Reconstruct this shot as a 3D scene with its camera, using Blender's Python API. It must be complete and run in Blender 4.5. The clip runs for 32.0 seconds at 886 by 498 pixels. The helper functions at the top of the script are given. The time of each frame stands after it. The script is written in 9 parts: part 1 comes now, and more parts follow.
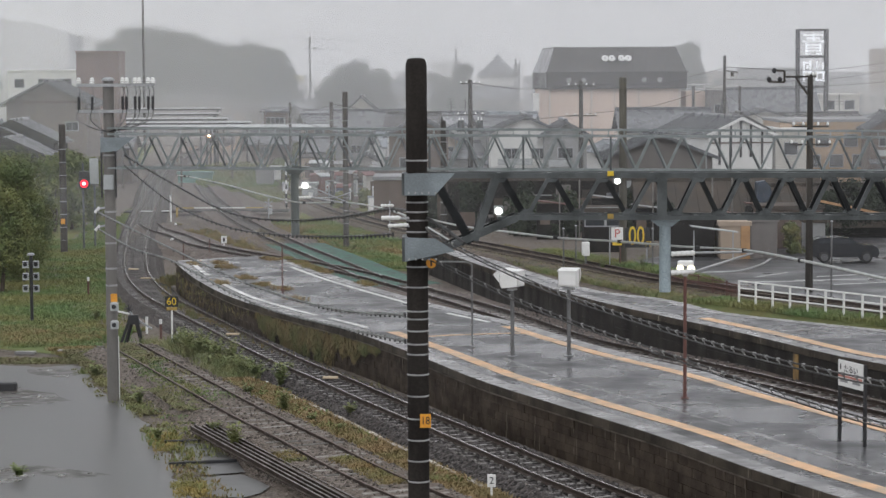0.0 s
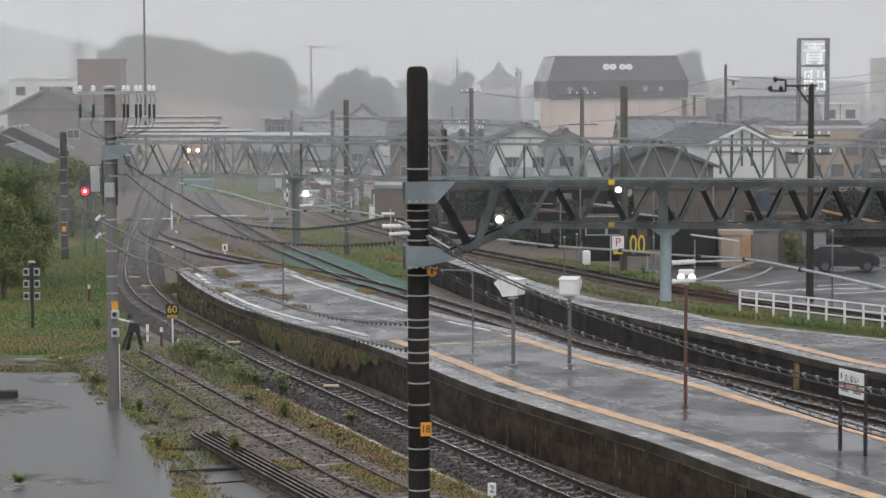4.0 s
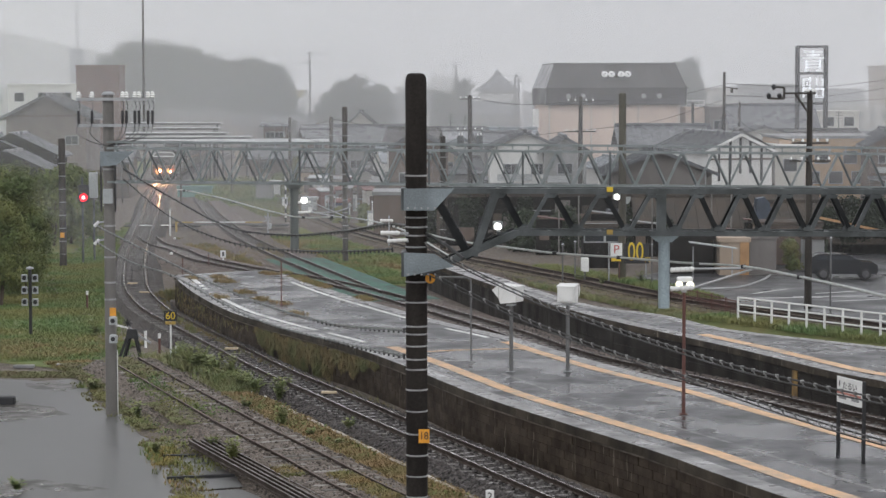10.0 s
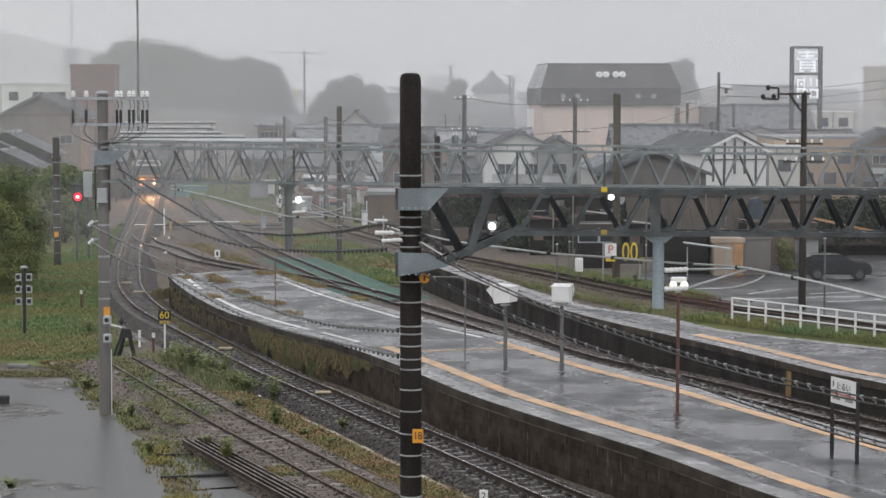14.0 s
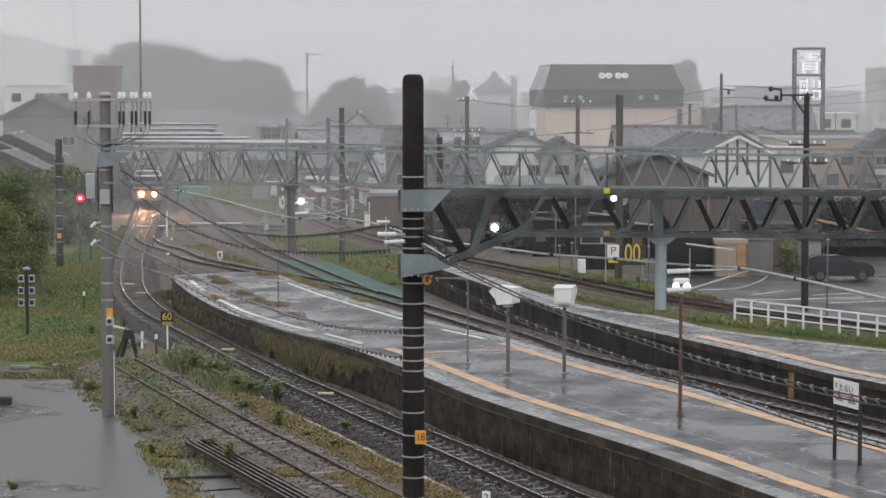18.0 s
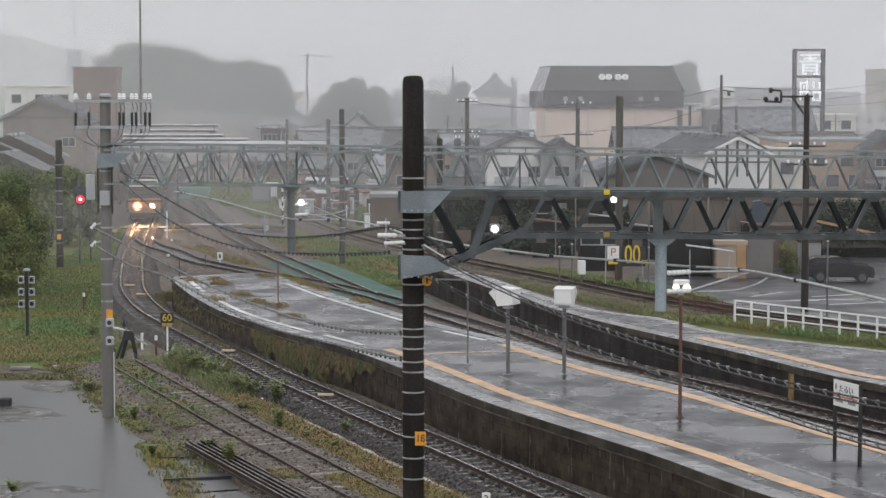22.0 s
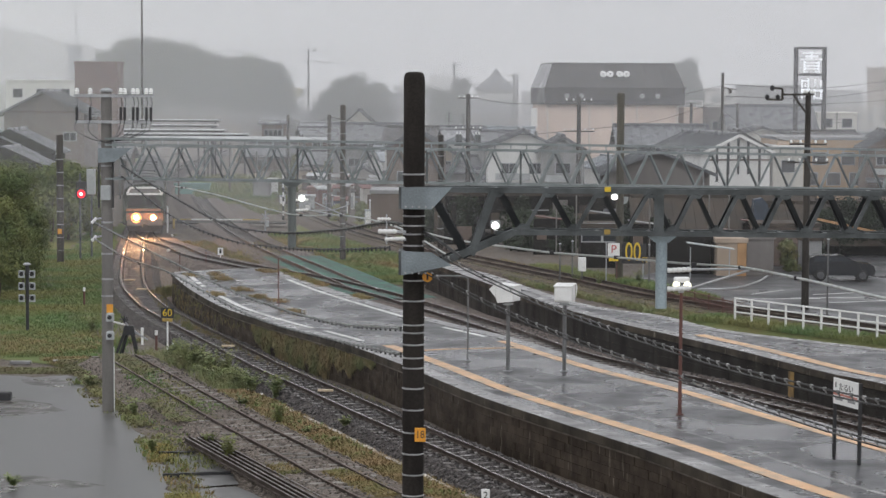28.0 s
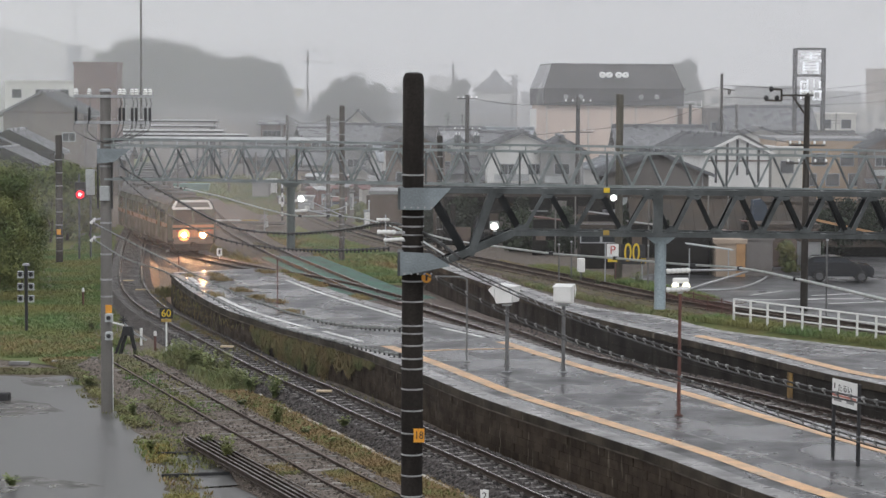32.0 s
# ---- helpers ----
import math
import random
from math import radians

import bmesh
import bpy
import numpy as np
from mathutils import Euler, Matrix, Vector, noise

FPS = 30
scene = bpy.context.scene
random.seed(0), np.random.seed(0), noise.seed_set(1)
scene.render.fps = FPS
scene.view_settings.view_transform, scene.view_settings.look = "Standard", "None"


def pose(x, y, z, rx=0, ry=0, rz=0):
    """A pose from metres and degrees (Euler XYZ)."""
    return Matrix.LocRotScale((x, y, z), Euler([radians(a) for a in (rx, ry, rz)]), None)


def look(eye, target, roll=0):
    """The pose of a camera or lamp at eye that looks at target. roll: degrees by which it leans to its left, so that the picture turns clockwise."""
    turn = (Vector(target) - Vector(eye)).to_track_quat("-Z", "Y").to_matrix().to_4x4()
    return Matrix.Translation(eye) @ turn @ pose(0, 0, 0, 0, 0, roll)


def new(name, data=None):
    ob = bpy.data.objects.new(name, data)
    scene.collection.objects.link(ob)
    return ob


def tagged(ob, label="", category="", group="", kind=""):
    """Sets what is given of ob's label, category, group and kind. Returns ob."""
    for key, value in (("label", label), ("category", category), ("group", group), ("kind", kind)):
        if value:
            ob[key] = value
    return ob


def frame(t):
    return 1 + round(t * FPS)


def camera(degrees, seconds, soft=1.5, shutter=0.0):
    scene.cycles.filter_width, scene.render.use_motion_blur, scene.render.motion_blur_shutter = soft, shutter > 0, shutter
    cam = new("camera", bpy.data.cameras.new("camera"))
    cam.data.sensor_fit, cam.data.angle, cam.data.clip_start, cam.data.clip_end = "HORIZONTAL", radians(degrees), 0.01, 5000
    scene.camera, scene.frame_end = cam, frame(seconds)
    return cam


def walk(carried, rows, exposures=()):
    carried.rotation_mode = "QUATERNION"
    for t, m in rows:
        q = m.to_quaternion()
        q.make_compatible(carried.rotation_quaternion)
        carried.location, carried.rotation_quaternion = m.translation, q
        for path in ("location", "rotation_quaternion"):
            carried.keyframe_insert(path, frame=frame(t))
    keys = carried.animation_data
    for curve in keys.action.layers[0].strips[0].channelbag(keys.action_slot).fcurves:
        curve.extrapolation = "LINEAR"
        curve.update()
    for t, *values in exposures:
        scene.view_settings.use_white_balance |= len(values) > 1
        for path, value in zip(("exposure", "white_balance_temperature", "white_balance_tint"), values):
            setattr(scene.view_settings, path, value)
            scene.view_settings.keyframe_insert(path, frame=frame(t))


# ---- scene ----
EYE = (0.0, 0.0, 9.7)
cam = camera(22.18, 32.0, soft=1.45)
walk(cam, [
    (0, look(EYE, (-0.142, 100.0, 1.964), -0.332)),
    (0.5, look(EYE, (-0.113, 100.0, 2.011), -0.223)),
    (1, look(EYE, (-0.113, 100.0, 2.098), -0.231)),
    (1.5, look(EYE, (-0.106, 100.0, 2.180), -0.190)),
    (2, look(EYE, (-0.110, 100.0, 2.254), -0.219)),
    (2.5, look(EYE, (-0.110, 100.0, 2.316), -0.227)),
    (3, look(EYE, (-0.154, 100.0, 2.309), -0.211)),
    (3.5, look(EYE, (-0.183, 100.0, 2.325), -0.231)),
    (5.5, look(EYE, (-0.142, 100.0, 2.430), -0.188)),
    (6, look(EYE, (-0.139, 100.0, 2.511), -0.198)),
    (6.5, look(EYE, (-0.116, 100.0, 2.539), -0.212)),
    (7, look(EYE, (-0.126, 100.0, 2.514), -0.209)),
    (7.5, look(EYE, (-0.087, 100.0, 2.565), -0.149)),
    (8, look(EYE, (-0.026, 100.0, 2.613), -0.154)),
    (8.5, look(EYE, (-0.077, 100.0, 2.610), -0.137)),
    (9, look(EYE, (-0.106, 100.0, 2.597), -0.150)),
    (9.5, look(EYE, (-0.141, 100.0, 2.615), -0.101)),
    (10, look(EYE, (-0.102, 100.0, 2.641), -0.119)),
    (10.5, look(EYE, (-0.035, 100.0, 2.622), -0.096)),
    (11, look(EYE, (0.028, 100.0, 2.654), -0.092)),
    (11.5, look(EYE, (0.009, 100.0, 2.654), -0.091)),
    (12, look(EYE, (0.003, 100.0, 2.643), -0.040)),
    (12.5, look(EYE, (-0.000, 100.0, 2.621), -0.059)),
    (13, look(EYE, (0.032, 100.0, 2.637), -0.016)),
    (13.5, look(EYE, (0.093, 100.0, 2.675), -0.033)),
    (14, look(EYE, (0.153, 100.0, 2.636), -0.001)),
    (14.5, look(EYE, (0.115, 100.0, 2.589), -0.048)),
    (16.5, look(EYE, (-0.000, 100.0, 2.672), -0.018)),
    (17, look(EYE, (-0.000, 100.0, 2.705), -0.042)),
    (17.5, look(EYE, (-0.000, 100.0, 2.714), -0.002)),
    (18, look(EYE, (0.038, 100.0, 2.694), -0.015)),
    (18.5, look(EYE, (0.016, 100.0, 2.675), -0.002)),
    (19, look(EYE, (0.025, 100.0, 2.637), -0.002)),
    (19.5, look(EYE, (-0.032, 100.0, 2.675), 0.005)),
    (20, look(EYE, (0.000, 100.0, 2.675), 0.000)),
    (20.5, look(EYE, (0.000, 100.0, 2.693), 0.067)),
    (21, look(EYE, (-0.000, 100.0, 2.752), -0.001)),
    (21.5, look(EYE, (0.038, 100.0, 2.790), -0.001)),
    (22, look(EYE, (0.038, 100.0, 2.752), -0.001)),
    (22.5, look(EYE, (0.038, 100.0, 2.714), -0.002)),
    (23, look(EYE, (-0.000, 100.0, 2.752), -0.001)),
    (23.5, look(EYE, (-0.000, 100.0, 2.752), -0.001)),
    (24, look(EYE, (0.065, 100.0, 2.770), 0.100)),
    (24.5, look(EYE, (0.103, 100.0, 2.763), 0.132)),
    (25, look(EYE, (0.132, 100.0, 2.756), 0.167)),
    (25.5, look(EYE, (0.103, 100.0, 2.747), 0.153)),
    (27.5, look(EYE, (0.011, 100.0, 2.614), 0.248)),
    (28, look(EYE, (0.014, 100.0, 2.588), 0.269)),
    (28.5, look(EYE, (0.014, 100.0, 2.553), 0.251)),
    (29, look(EYE, (0.036, 100.0, 2.543), 0.293)),
    (29.5, look(EYE, (0.017, 100.0, 2.572), 0.308)),
    (30, look(EYE, (0.008, 100.0, 2.543), 0.295)),
    (30.5, look(EYE, (0.021, 100.0, 2.523), 0.354)),
    (31, look(EYE, (0.037, 100.0, 2.536), 0.352)),
    (31.5, look(EYE, (0.078, 100.0, 2.581), 0.312)),
    (32, look(EYE, (0.059, 100.0, 2.620), 0.305)),
])

# ------------------------------------------------------------------ light
world = bpy.data.worlds.new("rainy_sky")
scene.world = world
world.use_nodes = True
wn, wl = world.node_tree.nodes, world.node_tree.links
sky = wn.new("ShaderNodeTexSky")
sky.sky_type = "NISHITA"
sky.sun_disc = False
sky.sun_elevation, sky.sun_rotation = radians(50), radians(200)
sky.dust_density, sky.air_density = 4.0, 1.5
sat = wn.new("ShaderNodeHueSaturation")
sat.inputs["Saturation"].default_value = 0.12
cloud = wn.new("ShaderNodeMixRGB")
cloud.inputs["Fac"].default_value = 0.8
cloud.inputs[2].default_value = (11.6, 11.85, 12.5, 1)
wl.new(sky.outputs[0], sat.inputs["Color"])
wl.new(sat.outputs[0], cloud.inputs[1])
wl.new(cloud.outputs[0], wn["Background"].inputs["Color"])
wn["Background"].inputs["Strength"].default_value = 0.1
sun_data = bpy.data.lights.new("sun", "SUN")
sun_data.energy, sun_data.angle, sun_data.color = 0.3, radians(40), (1.0, 0.98, 0.95)
sun = new("sun", sun_data)
sun.matrix_world = look((30, -60, 110), (0, 60, 0))
scene.view_settings.exposure = 0.0

# ------------------------------------------------------------------ materials
def shade(name, colour, rough=0.7, metal=0.0, other=None, scale=4.0, amount=0.5, bump=0.2, fine=40.0, wet=0.0, per=0.0, streak=False, spec=0.5, islands=False):
    """A surface of two tones with broad stains, fine grain and relief. wet: how much of it is covered by a glossy film of water."""
    m = bpy.data.materials.new(name)
    m.use_nodes = True
    n, l = m.node_tree.nodes, m.node_tree.links
    b = n["Principled BSDF"]
    b.inputs["Metallic"].default_value = metal
    b.inputs["Specular IOR Level"].default_value = spec
    co = n.new("ShaderNodeNewGeometry")
    vec = co.outputs["Position"]
    if streak:
        mp = n.new("ShaderNodeMapping")
        mp.inputs["Scale"].default_value = (1, 1, 0.3)
        l.new(vec, mp.inputs["Vector"])
        vec = mp.outputs[0]
    big = n.new("ShaderNodeTexNoise")
    big.inputs["Scale"].default_value, big.inputs["Detail"].default_value = scale, 6
    l.new(vec, big.inputs["Vector"])
    small = n.new("ShaderNodeTexNoise")
    small.inputs["Scale"].default_value, small.inputs["Detail"].default_value = fine, 3
    l.new(co.outputs["Position"], small.inputs["Vector"])
    ramp = n.new("ShaderNodeMapRange")
    ramp.inputs["From Min"].default_value, ramp.inputs["From Max"].default_value = 0.38, 0.66
    l.new(big.outputs[0], ramp.inputs["Value"])
    mix = n.new("ShaderNodeMixRGB")
    other = other or tuple(c * 0.6 for c in colour)
    mix.inputs[1].default_value, mix.inputs[2].default_value = (*colour, 1), (*other, 1)
    fac = n.new("ShaderNodeMath")
    fac.operation = "MULTIPLY"
    fac.inputs[1].default_value = amount
    l.new(ramp.outputs[0], fac.inputs[0])
    l.new(fac.outputs[0], mix.inputs[0])
    grain = n.new("ShaderNodeMixRGB")
    grain.blend_type = "OVERLAY"
    grain.inputs[0].default_value = 0.45
    l.new(mix.outputs[0], grain.inputs[1])
    l.new(small.outputs["Fac"], grain.inputs[2])
    out = grain.outputs[0]
    if per:
        info = n.new("ShaderNodeObjectInfo")
        hue = n.new("ShaderNodeHueSaturation")
        mr = n.new("ShaderNodeMapRange")
        mr.inputs["To Min"].default_value, mr.inputs["To Max"].default_value = 1 - per, 1 + per
        l.new(co.outputs["Random Per Island"] if islands else info.outputs["Random"], mr.inputs["Value"])
        l.new(mr.outputs[0], hue.inputs["Value"])
        l.new(out, hue.inputs["Color"])
        out = hue.outputs[0]
    l.new(out, b.inputs["Base Color"])
    rr = n.new("ShaderNodeMapRange")
    rr.inputs["To Min"].default_value = max(0.04, rough - 0.12 - wet)
    rr.inputs["To Max"].default_value = min(1, rough + 0.1)
    rr.inputs["From Min"].default_value, rr.inputs["From Max"].default_value = 0.35, 0.65
    l.new(big.outputs[0], rr.inputs["Value"])
    l.new(rr.outputs[0], b.inputs["Roughness"])
    if bump:
        bp = n.new("ShaderNodeBump")
        bp.inputs["Strength"].default_value, bp.inputs["Distance"].default_value = bump, 0.02
        l.new(small.outputs["Fac"], bp.inputs["Height"])
        l.new(bp.outputs[0], b.inputs["Normal"])
    return m


def glow(name, colour, strength):
    m = bpy.data.materials.new(name)
    m.use_nodes = True
    b = m.node_tree.nodes["Principled BSDF"]
    b.inputs["Base Color"].default_value = (*colour, 1)
    b.inputs["Emission Color"].default_value = (*colour, 1)
    b.inputs["Emission Strength"].default_value = strength
    return m


def gloss(name, colour, rough=0.08):
    m = bpy.data.materials.new(name)
    m.use_nodes = True
    b = m.node_tree.nodes["Principled BSDF"]
    b.inputs["Base Color"].default_value = (*colour, 1)
    b.inputs["Roughness"].default_value = rough
    return m


def stones(name, light, dark, size, soil, share):
    """Broken stones of mixed tone, with soil showing between them in places."""
    m = bpy.data.materials.new(name)
    m.use_nodes = True
    n, l = m.node_tree.nodes, m.node_tree.links
    b = n["Principled BSDF"]
    co = n.new("ShaderNodeNewGeometry")
    cell = n.new("ShaderNodeTexVoronoi")
    cell.inputs["Scale"].default_value = 1 / size
    l.new(co.outputs["Position"], cell.inputs["Vector"])
    bw = n.new("ShaderNodeSeparateColor")
    l.new(cell.outputs["Color"], bw.inputs[0])
    mix = n.new("ShaderNodeMixRGB")
    mix.inputs[1].default_value, mix.inputs[2].default_value = (*dark, 1), (*light, 1)
    l.new(bw.outputs[0], mix.inputs[0])
    big = n.new("ShaderNodeTexNoise")
    big.inputs["Scale"].default_value, big.inputs["Detail"].default_value = 0.9, 7
    l.new(co.outputs["Position"], big.inputs["Vector"])
    mr = n.new("ShaderNodeMapRange")
    mr.inputs["From Min"].default_value, mr.inputs["From Max"].default_value, mr.inputs["To Max"].default_value = 0.42, 0.62, share
    l.new(big.outputs[0], mr.inputs["Value"])
    mud = n.new("ShaderNodeMixRGB")
    mud.inputs[2].default_value = (*soil, 1)
    l.new(mr.outputs[0], mud.inputs[0])
    l.new(mix.outputs[0], mud.inputs[1])
    l.new(mud.outputs[0], b.inputs["Base Color"])
    b.inputs["Roughness"].default_value = 0.7
    b.inputs["Specular IOR Level"].default_value = 0.3
    bp = n.new("ShaderNodeBump")
    bp.invert = True
    bp.inputs["Strength"].default_value, bp.inputs["Distance"].default_value = 1.0, size * 0.8
    l.new(cell.outputs["Distance"], bp.inputs["Height"])
    l.new(bp.outputs[0], b.inputs["Normal"])
    return m


M_BALLAST = stones("ballast_stone", (0.12, 0.105, 0.098), (0.012, 0.01, 0.009), 0.1, (0.045, 0.036, 0.032), 0.6)
M_YARDBED = stones("brown_yard_ballast", (0.24, 0.195, 0.17), (0.03, 0.025, 0.021), 0.1, (0.12, 0.092, 0.076), 0.7)
M_RUSTBED = stones("rusty_ballast", (0.2, 0.155, 0.115), (0.015, 0.012, 0.01), 0.1, (0.075, 0.055, 0.04), 0.7)
M_SIDEBED = stones("buried_siding_stone", (0.27, 0.225, 0.19), (0.035, 0.029, 0.024), 0.07, (0.125, 0.1, 0.08), 0.75)
M_GROUND = stones("wet_gravel_soil", (0.26, 0.22, 0.185), (0.035, 0.03, 0.025), 0.09, (0.13, 0.105, 0.082), 0.8)
M_DULLROAD = shade("old_dull_asphalt", (0.06, 0.057, 0.054), 0.85, scale=0.5, amount=0.7, bump=0.3, spec=0.15)
M_DARKWALL = shade("blackened_boarding", (0.02, 0.018, 0.016), 0.85, scale=0.6, amount=0.7, bump=0.3, streak=True, spec=0.1)
M_CONTACT = shade("pale_contact_wire", (0.46, 0.48, 0.46), 0.5, 0.1, bump=0)
M_TRAINLOW = shade("brown_train_paint", (0.06, 0.042, 0.033), 0.4, scale=1.2, amount=0.5, bump=0.02)
M_TRAINCREAM = shade("cream_train_paint", (0.2, 0.16, 0.13), 0.5, scale=1.5, amount=0.3, bump=0.02)
M_GRASS = shade("grass_ground", (0.12, 0.155, 0.055), 0.9, other=(0.16, 0.14, 0.06), scale=0.5, amount=0.9, bump=0.8, fine=14, spec=0.2)
M_DARKROOF = shade("soot_brown_sheet_roof", (0.05, 0.044, 0.038), 0.8, other=(0.09, 0.07, 0.055), scale=0.5, amount=0.8, bump=0.3, spec=0.2)
M_DRYGROUND = shade("yellowed_turf", (0.2, 0.14, 0.068), 0.9, other=(0.13, 0.125, 0.045), scale=0.8, amount=0.9, bump=0.8, fine=14)
M_RAIL = shade("rail_steel_side", (0.05, 0.037, 0.03), 0.65, 0.1, scale=3, bump=0.2, spec=0.25)
M_RAILTOP = shade("polished_rail_head", (0.62, 0.585, 0.56), 0.2, 1.0, scale=2, amount=0.25, bump=0.05)
M_OLDRAIL = shade("dull_grey_old_rail", (0.2, 0.19, 0.18), 0.5, 0.3, scale=3, other=(0.08, 0.07, 0.06), amount=0.7)
M_RUSTRAIL = shade("rusty_rail_head", (0.14, 0.1, 0.078), 0.5, 0.3, scale=2, amount=0.4, bump=0.1)
M_SLEEPER = shade("concrete_sleeper", (0.19, 0.177, 0.168), 0.55, wet=0.12, scale=3, per=0.3, bump=0.3, other=(0.2, 0.18, 0.16))
M_OLDSLEEPER = shade("grey_old_timber", (0.22, 0.205, 0.185), 0.7, scale=4, per=0.45, bump=0.4, other=(0.12, 0.105, 0.09), amount=0.9)
M_WOOD = shade("weathered_timber", (0.13, 0.105, 0.08), 0.75, scale=3, per=0.3, bump=0.4)
M_BOARD = shade("new_plank", (0.5, 0.4, 0.27), 0.6, scale=3, per=0.2, bump=0.2)
M_PLATWALL = shade("stained_platform_concrete", (0.066, 0.053, 0.039), 0.85, other=(0.022, 0.019, 0.015), scale=1.1, amount=0.9, bump=0.5, fine=18, per=0.1, streak=True, spec=0.25)
M_MASONRY = shade("stained_wall_stone", (0.062, 0.047, 0.035), 0.85, other=(0.034, 0.026, 0.02), scale=1.6, amount=0.9, bump=0.6, fine=26, per=0.16, spec=0.16)
M_MASONRYFAR = shade("stained_wall_stone_far", (0.062, 0.047, 0.035), 0.85, other=(0.034, 0.026, 0.02), scale=1.6, amount=0.9, bump=0.6, fine=26, per=0.16, spec=0.16, islands=True)
M_WALLBLACK = shade("blackened_platform_concrete", (0.034, 0.03, 0.026), 0.85, other=(0.015, 0.013, 0.012), scale=1.1, amount=0.9, bump=0.4, fine=18, per=0.1, streak=True, spec=0.25)


def lime_streaks(m, colour, share):
    """Thin upright runs of lime on an old concrete wall."""
    n, l = m.node_tree.nodes, m.node_tree.links
    b = n["Principled BSDF"]
    old = b.inputs["Base Color"].links[0].from_socket
    co, mp, no, mr, mx = n.new("ShaderNodeNewGeometry"), n.new("ShaderNodeMapping"), n.new("ShaderNodeTexNoise"), n.new("ShaderNodeMapRange"), n.new("ShaderNodeMixRGB")
    mp.inputs["Scale"].default_value = (7, 7, 0.8)
    no.inputs["Scale"].default_value, no.inputs["Detail"].default_value = 1.0, 3
    l.new(co.outputs["Position"], mp.inputs["Vector"])
    l.new(mp.outputs[0], no.inputs["Vector"])
    mr.inputs["From Min"].default_value, mr.inputs["From Max"].default_value, mr.inputs["To Max"].default_value = 0.64, 0.74, share
    l.new(no.outputs[0], mr.inputs["Value"])
    l.new(mr.outputs[0], mx.inputs[0])
    l.new(old, mx.inputs[1])
    mx.inputs[2].default_value = (*colour, 1)
    l.new(mx.outputs[0], b.inputs["Base Color"])


for m_ in (M_PLATWALL, M_MASONRY, M_MASONRYFAR):
    lime_streaks(m_, (0.27, 0.24, 0.19), 0.6)
M_LEDGE = shade("weathered_ledge", (0.15, 0.125, 0.1), 0.8, other=(0.06, 0.05, 0.04), scale=2, amount=0.9, bump=0.4, per=0.3)
M_COPING = shade("wet_coping_concrete", (0.25, 0.243, 0.24), 0.42, other=(0.15, 0.147, 0.145), scale=1.0, amount=0.8, bump=0.15, wet=0.15, per=0.1)
M_ASPHALT = shade("wet_platform_asphalt", (0.054, 0.053, 0.056), 0.37, other=(0.034, 0.034, 0.036), scale=0.5, amount=0.8, bump=0.12, wet=0.14)
M_YELLOW = shade("worn_yellow_line", (0.68, 0.41, 0.21), 0.6, other=(0.44, 0.34, 0.25), scale=1.6, amount=1.0, bump=0.05, wet=0.12)
M_WHITELINE = shade("worn_white_line", (0.74, 0.74, 0.72), 0.5, other=(0.42, 0.42, 0.4), scale=2.5, amount=0.6, bump=0.1)
M_LOT = shade("wet_car_park_asphalt", (0.065, 0.064, 0.066), 0.5, other=(0.045, 0.045, 0.047), scale=0.25, amount=0.8, bump=0.15, wet=0.12)
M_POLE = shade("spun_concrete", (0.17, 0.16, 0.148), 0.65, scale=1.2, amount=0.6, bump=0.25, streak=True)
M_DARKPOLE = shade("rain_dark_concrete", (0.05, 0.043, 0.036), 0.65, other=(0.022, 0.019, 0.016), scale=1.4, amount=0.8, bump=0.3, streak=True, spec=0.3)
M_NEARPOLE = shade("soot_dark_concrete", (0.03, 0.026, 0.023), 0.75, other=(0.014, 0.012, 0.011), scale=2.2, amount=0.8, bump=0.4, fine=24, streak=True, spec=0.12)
M_BAND = shade("galvanised_band", (0.42, 0.42, 0.42), 0.5, 0.5, other=(0.2, 0.2, 0.2), scale=5, amount=0.7, bump=0.05)
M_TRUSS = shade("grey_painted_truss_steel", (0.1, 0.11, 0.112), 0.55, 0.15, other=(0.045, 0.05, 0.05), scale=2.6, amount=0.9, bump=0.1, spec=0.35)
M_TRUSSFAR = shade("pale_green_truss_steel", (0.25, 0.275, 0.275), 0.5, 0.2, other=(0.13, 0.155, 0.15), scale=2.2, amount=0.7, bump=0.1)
# truss steel with the shade of turned-away bars put into its colour
M_TRUSSDARK = shade("shade_dark_steel", (0.012, 0.013, 0.014), 0.6, 0.0, other=(0.035, 0.038, 0.038), scale=3.0, amount=0.6, bump=0.1, spec=0.15)
M_SHEDDOOR = shade("faded_orange_door", (0.42, 0.24, 0.11), 0.6, scale=2, amount=0.5, bump=0.1)
M_PLATE = shade("blue_grey_steel_plate", (0.25, 0.29, 0.31), 0.45, 0.3, other=(0.15, 0.17, 0.18), scale=1.8, amount=0.7, bump=0.08)
M_FARPOST = shade("dull_grey_green_post_paint", (0.15, 0.165, 0.16), 0.55, 0.1, other=(0.09, 0.1, 0.095), scale=2, amount=0.7, bump=0.08, streak=True)
M_DROP = shade("blue_grey_post_paint", (0.33, 0.4, 0.43), 0.45, 0.1, scale=2, amount=0.4, bump=0.08)
M_CABLE = shade("black_cable", (0.03, 0.03, 0.03), 0.5, bump=0)
M_WIRE = shade("weathered_wire", (0.2, 0.21, 0.2), 0.5, 0.3, bump=0)
M_CERAMIC = shade("white_porcelain", (0.8, 0.8, 0.78), 0.2, scale=8, amount=0.15, bump=0)
M_BLACK = shade("black_paint", (0.02, 0.02, 0.022), 0.5, bump=0.1)
M_ORANGE = shade("orange_number_plate", (0.75, 0.33, 0.03), 0.5, scale=6, amount=0.3, bump=0.05)
